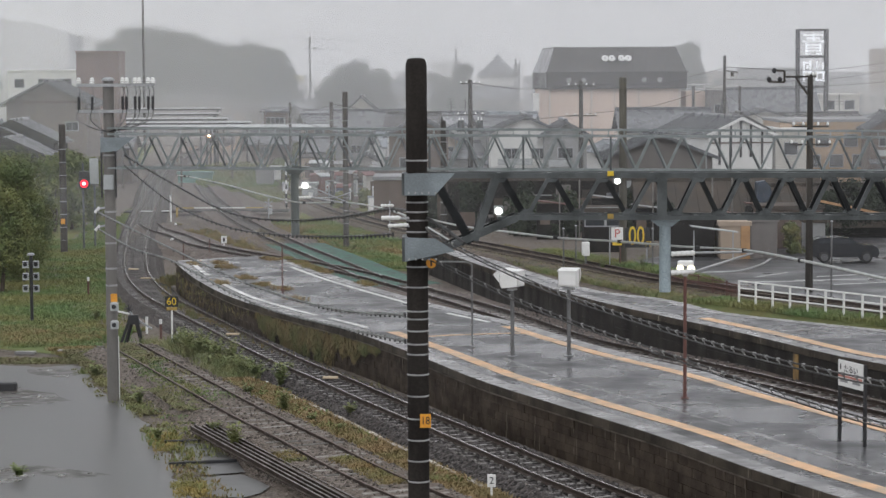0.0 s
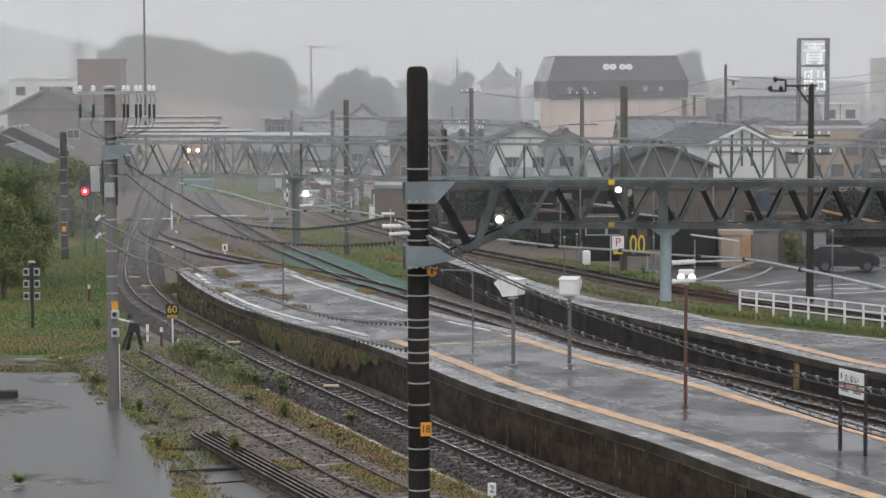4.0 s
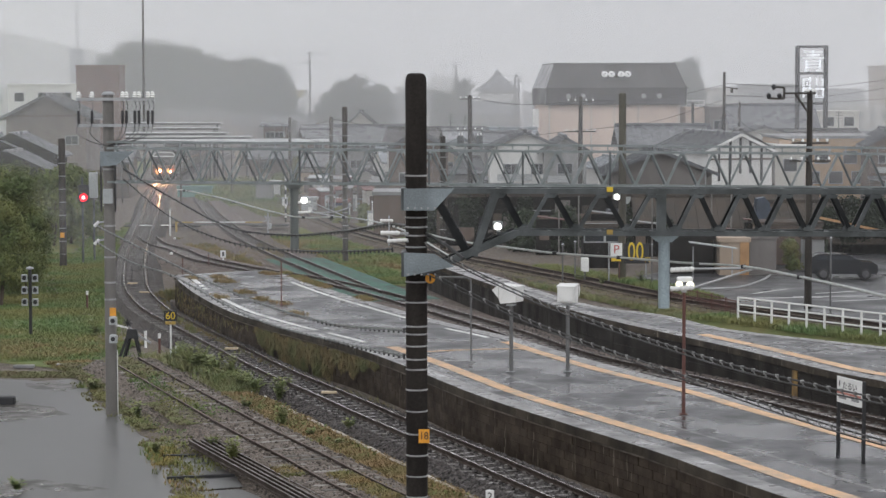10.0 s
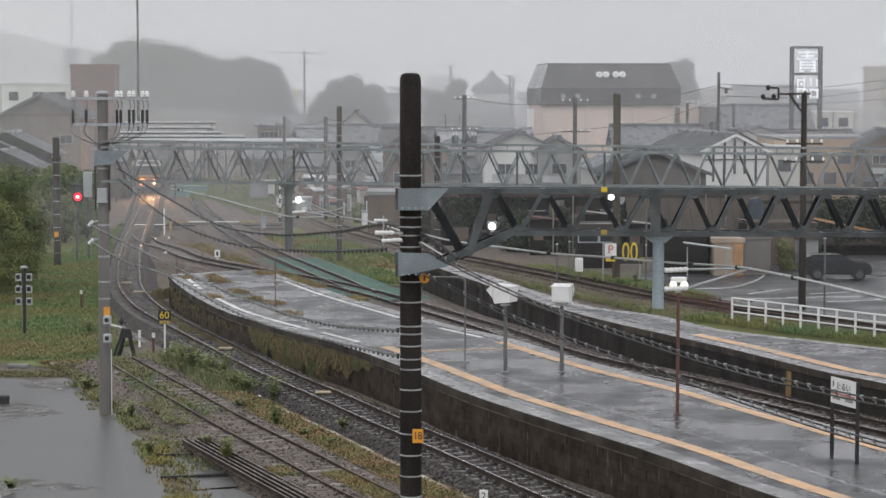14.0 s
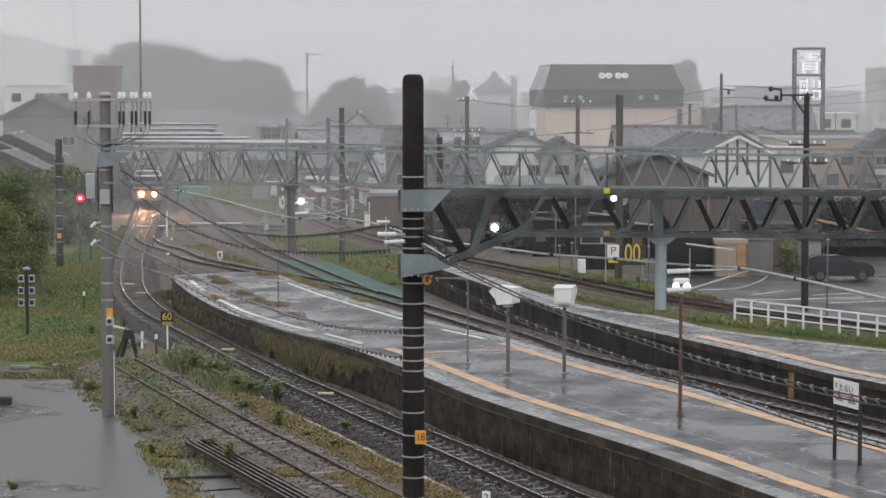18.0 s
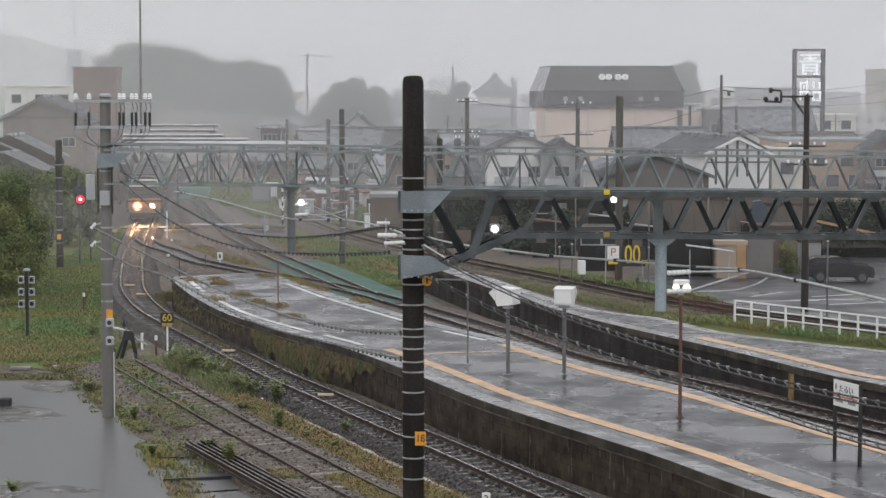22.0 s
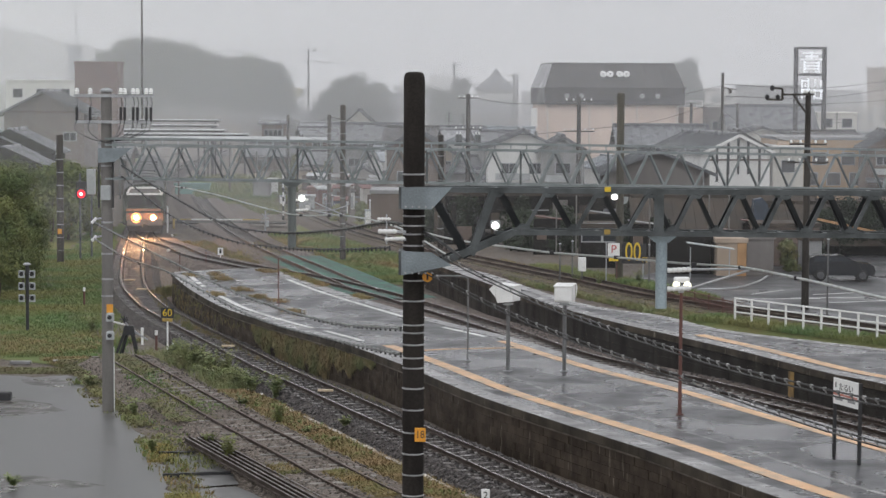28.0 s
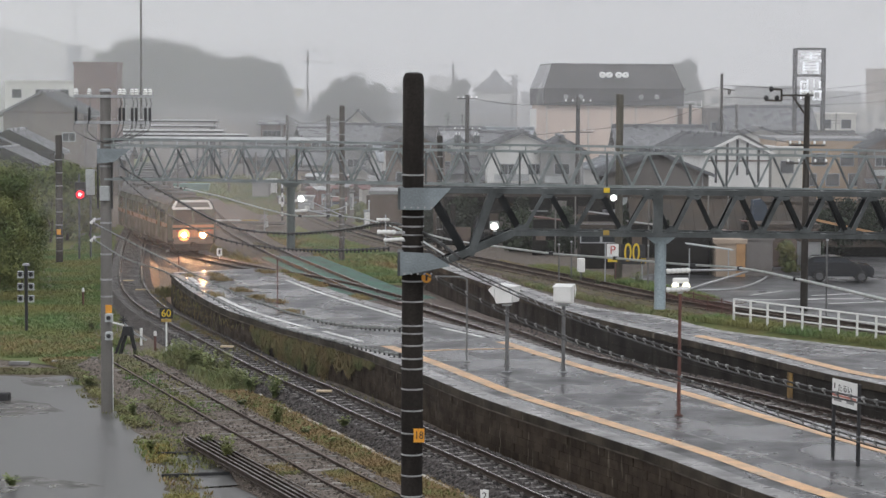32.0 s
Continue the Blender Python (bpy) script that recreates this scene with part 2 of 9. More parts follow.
M_SIGNY = shade("yellow_sign_paint", (0.72, 0.5, 0.03), 0.5, scale=6, amount=0.2, bump=0)
M_WHITE = shade("white_paint", (0.78, 0.78, 0.76), 0.45, scale=3, amount=0.2, bump=0.05)
M_RED = shade("red_paint", (0.5, 0.06, 0.05), 0.5, bump=0.05)
M_PALERED = shade("faded_red_stripe", (0.5, 0.2, 0.16), 0.6, scale=3, amount=0.4, bump=0)
M_RUST = shade("rust_painted_steel", (0.12, 0.05, 0.04), 0.6, other=(0.09, 0.045, 0.035), scale=4, bump=0.2)
M_DULLSTEEL = shade("rain_dulled_steel", (0.16, 0.16, 0.16), 0.55, 0.3, other=(0.08, 0.08, 0.08), scale=3, amount=0.7, bump=0.08, streak=True)
M_STEEL = shade("galvanised_steel", (0.4, 0.41, 0.42), 0.45, 0.5, scale=3, amount=0.4, bump=0.08)
M_GREYBOX = shade("grey_cabinet_paint", (0.4, 0.42, 0.42), 0.5, scale=3, amount=0.3, bump=0.05)
M_DULLYELLOW = shade("dull_yellow_paint", (0.4, 0.27, 0.06), 0.6, other=(0.2, 0.14, 0.05), scale=5, amount=0.8, bump=0.05)
M_GREEN = shade("green_weed_netting", (0.05, 0.15, 0.11), 0.85, other=(0.075, 0.085, 0.075), scale=2.6, amount=1.0, bump=0.5, fine=25)
M_LEAF = shade("wet_leaf", (0.14, 0.17, 0.058), 0.55, other=(0.21, 0.185, 0.065), scale=0.9, amount=0.9, bump=0, per=0.1)
M_DARKLEAF = shade("dark_leaf", (0.035, 0.048, 0.026), 0.6, other=(0.012, 0.018, 0.009), scale=0.35, amount=0.9, bump=0, per=0.15, spec=0.2)
M_GROVELEAF = shade("grove_leaf", (0.09, 0.105, 0.065), 0.7, other=(0.016, 0.022, 0.012), scale=0.22, amount=1.0, bump=0, spec=0.1)
M_TREELEAF = shade("deep_green_leaf", (0.105, 0.14, 0.05), 0.6, other=(0.165, 0.165, 0.055), scale=0.7, amount=0.8, bump=0, per=0.15, spec=0.25)
M_BLADE = shade("grass_blade", (0.115, 0.185, 0.06), 0.6, other=(0.215, 0.2, 0.075), scale=0.22, amount=0.9, bump=0, spec=0.25)
M_DRY = shade("dry_grass_blade", (0.25, 0.17, 0.07), 0.7, other=(0.15, 0.16, 0.06), scale=0.9, amount=0.9, bump=0)
M_WALLWEED = shade("brown_wall_weed", (0.2, 0.15, 0.07), 0.8, other=(0.13, 0.15, 0.065), scale=1.0, amount=0.9, bump=0)
M_BARK = shade("bark", (0.08, 0.06, 0.045), 0.9, scale=5, bump=0.6, streak=True)
# paler than M_TILE: sheen of wet tiles put into the base colour
M_WETTILE = shade("wet_sheen_roof_tile", (0.27, 0.275, 0.29), 0.35, other=(0.2, 0.2, 0.21), scale=0.8, amount=0.8, bump=0.2, fine=6, wet=0.1)
M_TILE = shade("grey_roof_tile", (0.13, 0.135, 0.145), 0.4, other=(0.08, 0.082, 0.088), scale=0.9, amount=0.7, bump=0.2, fine=6, wet=0.1)
M_BROWNROOF = shade("dark_brown_metal_roof", (0.05, 0.046, 0.044), 0.5, scale=0.4, amount=0.6, bump=0.1)
M_ROOFMETAL = shade("wet_sheet_metal_roof", (0.3, 0.33, 0.36), 0.3, 0.4, scale=0.6, amount=0.5, bump=0.05)
M_PLASTER = shade("cream_plaster", (0.62, 0.6, 0.55), 0.8, scale=0.7, amount=0.4, bump=0.1, streak=True)
M_PINK = shade("pale_pink_render", (0.76, 0.61, 0.52), 0.8, scale=0.4, amount=0.35, bump=0.1, streak=True)
M_HOUSEGREY = shade("grey_brown_boards", (0.17, 0.155, 0.145), 0.8, scale=0.6, amount=0.6, bump=0.3, streak=True)
M_TAN = shade("tan_render", (0.41, 0.325, 0.25), 0.8, scale=0.4, amount=0.4, bump=0.1, streak=True)
M_WALLWHITE = shade("white_render", (0.72, 0.72, 0.7), 0.8, scale=0.5, amount=0.3, bump=0.1, streak=True)
M_WALLBROWN = shade("brown_boarding", (0.14, 0.105, 0.085), 0.8, scale=0.6, amount=0.6, bump=0.3, streak=True)
M_WALLGREY = shade("grey_cement_wall", (0.3, 0.3, 0.3), 0.8, scale=0.5, amount=0.5, bump=0.2, streak=True)
M_BRICKRED = shade("red_brown_cladding", (0.2, 0.135, 0.12), 0.8, scale=0.5, amount=0.4, bump=0.1)
M_BLUE = shade("faded_blue_panel", (0.1, 0.12, 0.18), 0.7, scale=0.6, amount=0.4, bump=0.05)
M_TEAL = shade("teal_panel_fence", (0.2, 0.36, 0.33), 0.6, scale=0.6, amount=0.5, bump=0.05)
M_GLASS = gloss("dark_window_glass", (0.03, 0.035, 0.04), 0.06)
M_DARKGLASS = shade("dim_cab_glass", (0.03, 0.026, 0.025), 0.3, scale=2, amount=0.3, bump=0, spec=0.12)
M_CARBODY = gloss("dark_grey_car_paint", (0.02, 0.021, 0.024), 0.15)
M_TYRE = shade("tyre_rubber", (0.02, 0.02, 0.02), 0.8, bump=0.2)
M_TRAINROOF = shade("grey_train_roof", (0.12, 0.12, 0.12), 0.85, scale=0.8, amount=0.4, bump=0.1, spec=0.15)
M_TRAINGREEN = shade("dark_green_train_paint", (0.035, 0.045, 0.03), 0.45, scale=1.2, amount=0.4, bump=0.02)
M_TRAINORANGE = shade("orange_train_paint", (0.36, 0.19, 0.12), 0.3, scale=1.2, amount=0.3, bump=0.02)
M_UNDER = shade("dark_underframe", (0.05, 0.043, 0.038), 0.8, scale=2, bump=0.3)
M_HEAD = glow("headlamp_glow", (1.0, 0.5, 0.22), 1600.0)
# orange glow that stands in for the glare round the headlamps
M_LAMPHALO = glow("headlamp_halo", (1.0, 0.36, 0.11), 2.4)
M_REDLAMP = glow("red_signal_glow", (1.0, 0.01, 0.03), 1.6)
M_REDCORE = glow("red_signal_core", (1.0, 0.5, 0.5), 4.0)
M_WARMLAMP = glow("warm_white_globe", (1.0, 0.93, 0.7), 1.4)
# glow that brightens the tower's white shapes; also serves the lit windows
M_GLOWWHITE = glow("glowing_white", (0.95, 0.97, 1.0), 0.26)
M_LAMP = glow("white_lamp_glow", (1.0, 1.0, 0.95), 5.0)

# still rain water with slow broad ripples
M_WATER = bpy.data.materials.new("rain_puddle")
M_WATER.use_nodes = True
_n, _l = M_WATER.node_tree.nodes, M_WATER.node_tree.links
_b = _n["Principled BSDF"]
_b.inputs["Base Color"].default_value = (0.1, 0.098, 0.095, 1)
_b.inputs["Roughness"].default_value = 0.37
_t = _n.new("ShaderNodeTexNoise")
_t.inputs["Scale"].default_value, _t.inputs["Detail"].default_value = 1.1, 6
_p = _n.new("ShaderNodeBump")
_p.inputs["Strength"].default_value, _p.inputs["Distance"].default_value = 0.8, 0.07
_l.new(_t.outputs[0], _p.inputs["Height"])
_l.new(_p.outputs[0], _b.inputs["Normal"])


def pebble_material(name, dark, light):
    """Loose stones, each of its own tone."""
    m = bpy.data.materials.new(name)
    m.use_nodes = True
    n, l = m.node_tree.nodes, m.node_tree.links
    g, r, c = n.new("ShaderNodeNewGeometry"), n.new("ShaderNodeMapRange"), n.new("ShaderNodeMixRGB")
    r.inputs["From Min"].default_value = 0.2
    c.inputs[1].default_value, c.inputs[2].default_value = (*dark, 1), (*light, 1)
    l.new(g.outputs["Random Per Island"], r.inputs["Value"])
    l.new(r.outputs[0], c.inputs[0])
    l.new(c.outputs[0], n["Principled BSDF"].inputs["Base Color"])
    n["Principled BSDF"].inputs["Roughness"].default_value = 0.75
    return m


M_STONES = pebble_material("loose_ballast", (0.025, 0.021, 0.02), (0.145, 0.132, 0.128))
M_PEBBLES = pebble_material("loose_brown_stones", (0.07, 0.057, 0.047), (0.26, 0.22, 0.19))


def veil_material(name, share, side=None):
    """A flat translucent sheet that stands in for rain haze: lets most light pass and scatters the rest; thins out
    towards the ground. side: haze kept low over one side of the yard.
    """
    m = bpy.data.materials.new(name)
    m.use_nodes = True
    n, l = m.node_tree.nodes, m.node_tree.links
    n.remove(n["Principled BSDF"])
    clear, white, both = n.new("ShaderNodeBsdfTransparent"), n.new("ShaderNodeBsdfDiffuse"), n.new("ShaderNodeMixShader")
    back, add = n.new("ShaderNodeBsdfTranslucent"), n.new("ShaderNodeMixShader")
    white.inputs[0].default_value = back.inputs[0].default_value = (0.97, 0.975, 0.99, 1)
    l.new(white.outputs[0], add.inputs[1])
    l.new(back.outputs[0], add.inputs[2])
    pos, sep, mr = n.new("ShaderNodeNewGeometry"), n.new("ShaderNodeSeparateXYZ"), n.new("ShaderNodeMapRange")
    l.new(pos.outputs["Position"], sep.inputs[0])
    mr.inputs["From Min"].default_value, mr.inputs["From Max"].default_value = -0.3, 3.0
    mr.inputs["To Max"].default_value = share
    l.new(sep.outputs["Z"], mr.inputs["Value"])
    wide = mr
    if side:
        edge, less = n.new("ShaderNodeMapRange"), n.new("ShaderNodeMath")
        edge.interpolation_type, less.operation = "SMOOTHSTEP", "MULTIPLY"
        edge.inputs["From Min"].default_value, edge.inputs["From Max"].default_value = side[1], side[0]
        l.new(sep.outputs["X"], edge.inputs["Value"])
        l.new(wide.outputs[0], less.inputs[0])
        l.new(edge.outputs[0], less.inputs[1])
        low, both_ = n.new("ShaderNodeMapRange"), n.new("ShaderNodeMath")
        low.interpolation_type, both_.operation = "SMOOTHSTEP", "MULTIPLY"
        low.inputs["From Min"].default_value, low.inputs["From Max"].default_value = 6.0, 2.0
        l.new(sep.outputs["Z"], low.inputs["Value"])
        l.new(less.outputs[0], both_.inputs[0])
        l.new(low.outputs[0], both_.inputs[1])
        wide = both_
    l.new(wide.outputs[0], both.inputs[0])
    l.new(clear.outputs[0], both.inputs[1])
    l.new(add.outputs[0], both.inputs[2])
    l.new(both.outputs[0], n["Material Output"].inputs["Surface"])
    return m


# ------------------------------------------------------------------ mesh tools
class Shape:
    """Collects faces for one mesh."""

    def __init__(self):
        self.v, self.f = [], []

    def add(self, verts, faces):
        k = len(self.v)
        self.v += [tuple(p) for p in verts]
        self.f += [tuple(i + k for i in f) for f in faces]
        return self

    def box(self, c, s, m=None, cut=0.0):
        """A box at c with size s; cut bevels its upright and top edges."""
        x, y, z = (a / 2 for a in s)
        if cut:
            k = min(cut, x * 0.45, y * 0.45, z * 0.45)
            ring = [(-x + k, -y), (x - k, -y), (x, -y + k), (x, y - k), (x - k, y), (-x + k, y), (-x, y - k), (-x, -y + k)]
            pts = [(a, b, -z) for a, b in ring] + [(a, b, z - k) for a, b in ring] + [(a * (1 - k / x), b * (1 - k / y), z) for a, b in ring]
            faces = [tuple(range(7, -1, -1)), tuple(range(16, 24))]
            faces += [(r * 8 + i, r * 8 + (i + 1) % 8, r * 8 + 8 + (i + 1) % 8, r * 8 + 8 + i) for r in (0, 1) for i in range(8)]
        else:
            pts = [(a, b, d) for d in (-z, z) for a, b in ((-x, -y), (x, -y), (x, y), (-x, y))]
            faces = [(3, 2, 1, 0), (4, 5, 6, 7), (0, 1, 5, 4), (1, 2, 6, 5), (2, 3, 7, 6), (3, 0, 4, 7)]
        m = m or Matrix()
        return self.add([m @ Vector((p[0] + c[0], p[1] + c[1], p[2] + c[2])) for p in pts], faces)

    def tube(self, path, r, n=8, r1=None, cap=True):
        """A round tube along a path, tapering to r1."""
        path = [Vector(p) for p in path]
        rings, last = [], len(path) - 1
        for i, p in enumerate(path):
            d = (path[min(i + 1, last)] - path[max(i - 1, 0)]).normalized()
            u = d.cross(Vector((0, 0, 1)) if abs(d.z) < 0.9 else Vector((1, 0, 0))).normalized()
            w = d.cross(u)
            rad = r if r1 is None else r + (r1 - r) * i / max(last, 1)
            rings.append([p + (u * math.cos(a) + w * math.sin(a)) * rad for a in (2 * math.pi * k / n for k in range(n))])
        verts = [q for ring in rings for q in ring]
        faces = [(i * n + k, i * n + (k + 1) % n, (i + 1) * n + (k + 1) % n, (i + 1) * n + k) for i in range(last) for k in range(n)]
        if cap:
            faces += [tuple(range(n - 1, -1, -1)), tuple(range(last * n, last * n + n))]
        return self.add(verts, faces)

    def turn(self, profile, n=12, m=None):
        """A body of revolution round z from (radius, height) pairs."""
        m = m or Matrix()
        verts = [m @ Vector((r * math.cos(a), r * math.sin(a), z)) for r, z in profile for a in (2 * math.pi * k / n for k in range(n))]
        h = len(profile) - 1
        faces = [(i * n + k, i * n + (k + 1) % n, (i + 1) * n + (k + 1) % n, (i + 1) * n + k) for i in range(h) for k in range(n)]
        faces += [tuple(range(n - 1, -1, -1)), tuple(range(h * n, h * n + n))]
        return self.add(verts, faces)

    def prism(self, outline, a, b, axis="y", m=None):
        """A flat outline of two coordinates drawn out from a to b along an axis."""
        def put(p, q):
            v = {"x": (q, p[0], p[1]), "y": (p[0], q, p[1]), "z": (p[0], p[1], q)}[axis]
            return (m or Matrix()) @ Vector(v)
        n = len(outline)
        return self.add([put(p, a) for p in outline] + [put(p, b) for p in outline],
                        [tuple(range(n)), tuple(range(2 * n - 1, n - 1, -1))] + [(i, i + n, (i + 1) % n + n, (i + 1) % n) for i in range(n)])

    def beam(self, p, q, w, h=None):
        """A rectangular bar from p to q."""
        p, q = Vector(p), Vector(q)
        d = (q - p).normalized()
        u = d.cross(Vector((0, 0, 1)) if abs(d.z) < 0.95 else Vector((0, 1, 0))).normalized()
        t = u.cross(d)
        h = h or w
        pts = [e + u * a * w / 2 + t * b * h / 2 for e in (p, q) for a, b in ((-1, -1), (1, -1), (1, 1), (-1, 1))]
        return self.add(pts, [(0, 1, 2, 3), (7, 6, 5, 4), (0, 4, 5, 1), (1, 5, 6, 2), (2, 6, 7, 3), (3, 7, 4, 0)])

    def mesh(self, name, material, smooth=False):
        me = bpy.data.meshes.new(name)
        me.from_pydata(self.v, [], self.f)
        b = bmesh.new()
        b.from_mesh(me)
        bmesh.ops.recalc_face_normals(b, faces=b.faces)
        b.to_mesh(me)
        b.free()
        me.materials.append(material)
        if smooth:
            for p in me.polygons:
                p.use_smooth = True
            me.set_sharp_from_angle(angle=radians(40))
        return me


def part(name, shape, material, parent=None, label="", smooth=False):
    ob = new(name, shape.mesh(name, material, smooth))
    if parent is not None:
        ob.parent = parent
    if label:
        ob["label"] = label
    return ob


def thing(name, place, label, category, group="", kind="", turn=0.0):
    ob = new(name)
    ob.empty_display_size = 0.2
    ob.matrix_basis = pose(*place, 0, 0, turn)
    return tagged(ob, label, category, group, kind)


def solid(name, shape, material, label, category="", kind="", group="", smooth=False):
    return tagged(part(name, shape, material, None, "", smooth), label, category, group, kind)


def writing(name, text, size, material, parent, place, turn=(90, 0, 0), depth=0.004, fit=None):
    cu = bpy.data.curves.new(name, "FONT")
    cu.body, cu.size, cu.extrude, cu.align_x, cu.align_y = text, size, depth, "CENTER", "CENTER"
    tmp = new(name, cu)
    bpy.context.view_layer.update()
    me = bpy.data.meshes.new_from_object(tmp.evaluated_get(bpy.context.evaluated_depsgraph_get()))
    bpy.data.objects.remove(tmp)
    me.materials.clear()
    me.materials.append(material)
    ob = new(name, me)
    ob.parent = parent
    ob.matrix_basis = pose(*place, *turn) @ Matrix.Diagonal((*(fit or (1, 1)), 1, 1))
    return ob


def smooth_path(points, step):
    """A curve through the points, sampled at even steps: places and headings."""
    p = [Vector((*q[:2], q[2] if len(q) > 2 else 0.0)) for q in points]
    p = [2 * p[0] - p[1]] + p + [2 * p[-1] - p[-2]]
    fine = []
    for i in range(1, len(p) - 2):
        for k in range(40):
            t = k / 40
            a, b, c, d = p[i - 1:i + 3]
            fine.append(0.5 * (2 * b + (c - a) * t + (2 * a - 5 * b + 4 * c - d) * t * t + (3 * b - a - 3 * c + d) * t ** 3))
    fine.append(p[-2])
    out, rest = [fine[0]], step
    for a, b in zip(fine, fine[1:]):
        gap = (b - a).length
        while gap >= rest and gap > 0:
            a = a + (b - a) * (rest / gap)
            out.append(a)
            gap, rest = (b - a).length, step
        rest -= gap
    return out


def sides(path, i):
    d = path[min(i + 1, len(path) - 1)] - path[max(i - 1, 0)]
    d.z = 0
    d.normalize()
    return d, Vector((-d.y, d.x, 0))


def ribbon(path, left, right, z, shape=None, thick=0.0, zl=None):
    """A strip along a path between two offsets to its left."""
    s = shape or Shape()
    pts = []
    for i, p in enumerate(path):
        d, u = sides(path, i)
        pts.append((p + u * left, p + u * right))
    v = []
    for a, b in pts:
        v += [(a.x, a.y, a.z + (z if zl is None else zl)), (b.x, b.y, b.z + z)]
    if thick:
        for a, b in pts:
            v += [(a.x, a.y, a.z + z - thick), (b.x, b.y, b.z + z - thick)]
    n = len(pts)
    f = [(2 * i, 2 * i + 1, 2 * i + 3, 2 * i + 2) for i in range(n - 1)]
    if thick:
        o = 2 * n
        f += [(2 * i, 2 * i + 2, o + 2 * i + 2, o + 2 * i) for i in range(n - 1)]
        f += [(2 * i + 1, o + 2 * i + 1, o + 2 * i + 3, 2 * i + 3) for i in range(n - 1)]
        f += [(0, o, o + 1, 1), (2 * n - 2, 2 * n - 1, o + 2 * n - 1, o + 2 * n - 2)]
    return s.add(v, f)


# ------------------------------------------------------------------ ground and water
sheet = Shape()
sheet.add([(-4500, -600, -0.5), (4500, -600, -0.5), (4500, 4800, -0.5), (-4500, 4800, -0.5)], [(0, 1, 2, 3)])
solid("ground", sheet, M_GROUND, "wet gravelly soil of the railway yard", kind="structure")


def patch(name, outline, z, material, label, kind="structure", jag=0.0, rise=0.0):
    """A flat patch with a ragged rim."""
    random.seed(name)
    rim = []
    for (x0, y0), (x1, y1) in zip(outline, outline[1:] + outline[:1]):
        n = max(1, int(math.hypot(x1 - x0, y1 - y0) / 0.7)) if jag else 1
        for k in range(n):
            t = k / n
            w = jag * math.sin(t * math.pi) ** 0.5 if n > 1 else 0
            rim.append((x0 + (x1 - x0) * t + random.uniform(-w, w), y0 + (y1 - y0) * t + random.uniform(-w, w)))
    s = Shape()
    s.add([(x, y, z) for x, y in rim], [tuple(range(len(rim)))])
    return solid(name, s, material, label, kind=kind)


patch("grass_verge", [(-45, 83), (-18, 84.5), (-13.6, 82), (-13.2, 86), (-15.2, 92), (-18.5, 106), (-21.5, 120), (-24, 150), (-30, 200), (-42, 330), (-120, 330), (-120, 62)], -0.47, M_GRASS, "rough wet grass beside the tracks", jag=0.5)
patch("water", [(-16.95, 79.84), (-14.32, 78.59), (-13.23, 79.21), (-12.44, 77.98), (-11.06, 72.10), (-10.10, 70.45), (-9.38, 68.41), (-8.32, 63.22), (-7.31, 58.59), (-6.22, 54.21), (-4.67, 48.00), (-14.38, 48.00), (-22.38, 75.06)], -0.46, M_WATER, "large muddy rain puddle", jag=0.25)
M_YARDSOIL = stones("brown_yard_soil", (0.26, 0.22, 0.18), (0.04, 0.033, 0.027), 0.12, (0.15, 0.12, 0.09), 0.8)
patch("yard_soil", [(-18.71, 161.67), (-17.88, 168.38), (-14.93, 168.38), (-10.66, 149.73), (-5.90, 127.97), (-7.78, 127.16), (-11.62, 134.78), (-14.72, 145.43)], -0.46, M_YARDSOIL, "brown soil and stones between the tracks", jag=0.5)
patch("grass_strip", [(-7.15, 74.99), (-6.26, 72.24), (-4.90, 68.47), (-2.94, 63.38), (-1.35, 59.00), (1.02, 53.15), (0.21, 51.40), (-0.95, 54.63), (-2.76, 59.35), (-5.00, 65.28), (-6.16, 69.07)], -0.28, M_DRYGROUND, "strip of short yellow grass between two tracks", jag=0.2)

# ------------------------------------------------------------------ tracks
TRACK_MAIN = [(28.0, -2.0), (22.0, 11.0), (17.0, 22.0), (13.2, 30.3), (9.4, 39.0), (6.5, 45.7), (3.5, 52.2), (0.54, 60.3), (-1.78, 66.5), (-3.72, 72.0), (-5.9, 78.0), (-8.8, 87.0), (-11.03, 94.0), (-12.6, 99.1), (-13.95, 104.6), (-15.1, 110.3), (-16.15, 117.1), (-18.15, 132.1), (-20.15, 149.1), (-23.3, 178), (-26.6, 206.0), (-29.15, 232), (-31.35, 262), (-32.6, 290), (-33.1, 320), (-33.3, 350), (-33.3, 384)]
TURN_OUT = [(-33.3, 384), (-33.3, 350), (-33.1, 320), (-32.6, 290), (-31.35, 262), (-29.15, 232), (-26.6, 206.0), (-23.3, 178), (-20.9, 157), (-18.72, 145.0), (-16.5, 138.5), (-14.5, 131.5), (-12.05, 126.0), (-9.4, 120.8), (-6.6, 116.0), (-4.2, 110.6), (-2.5, 106.0), (2.0, 92.6), (4.9, 82.5), (8.2, 75.5), (11.2, 68.5), (14.9, 60.0), (18.0, 52.0), (23, 39), (32, 16)]
TRACK_SIDE = [(5.5, 39.0), (2.0, 46.2), (-1.5, 53.6), (-3.95, 60.1), (-5.9, 65.2), (-8.1, 71.4), (-11.0, 79.6), (-11.9, 82.2)]
TRACK_YARD = [(-3.66, 108.85), (-4.58, 112.67), (-6.85, 121.93), (-9.43, 132.40), (-12.62, 146.46), (-15.56, 161.78), (-18.72, 180.67), (-22.21, 204.54)]
TRACK_RIGHT = [(30.0, 66.0), (22.5, 83.0), (15.8, 96.5), (10.5, 106.6), (6.9, 116.5), (2.8, 127.5), (-2.5, 143.0), (-8.0, 165.0), (-14.5, 205.0), (-19.0, 250.0), (-21.0, 330.0)]


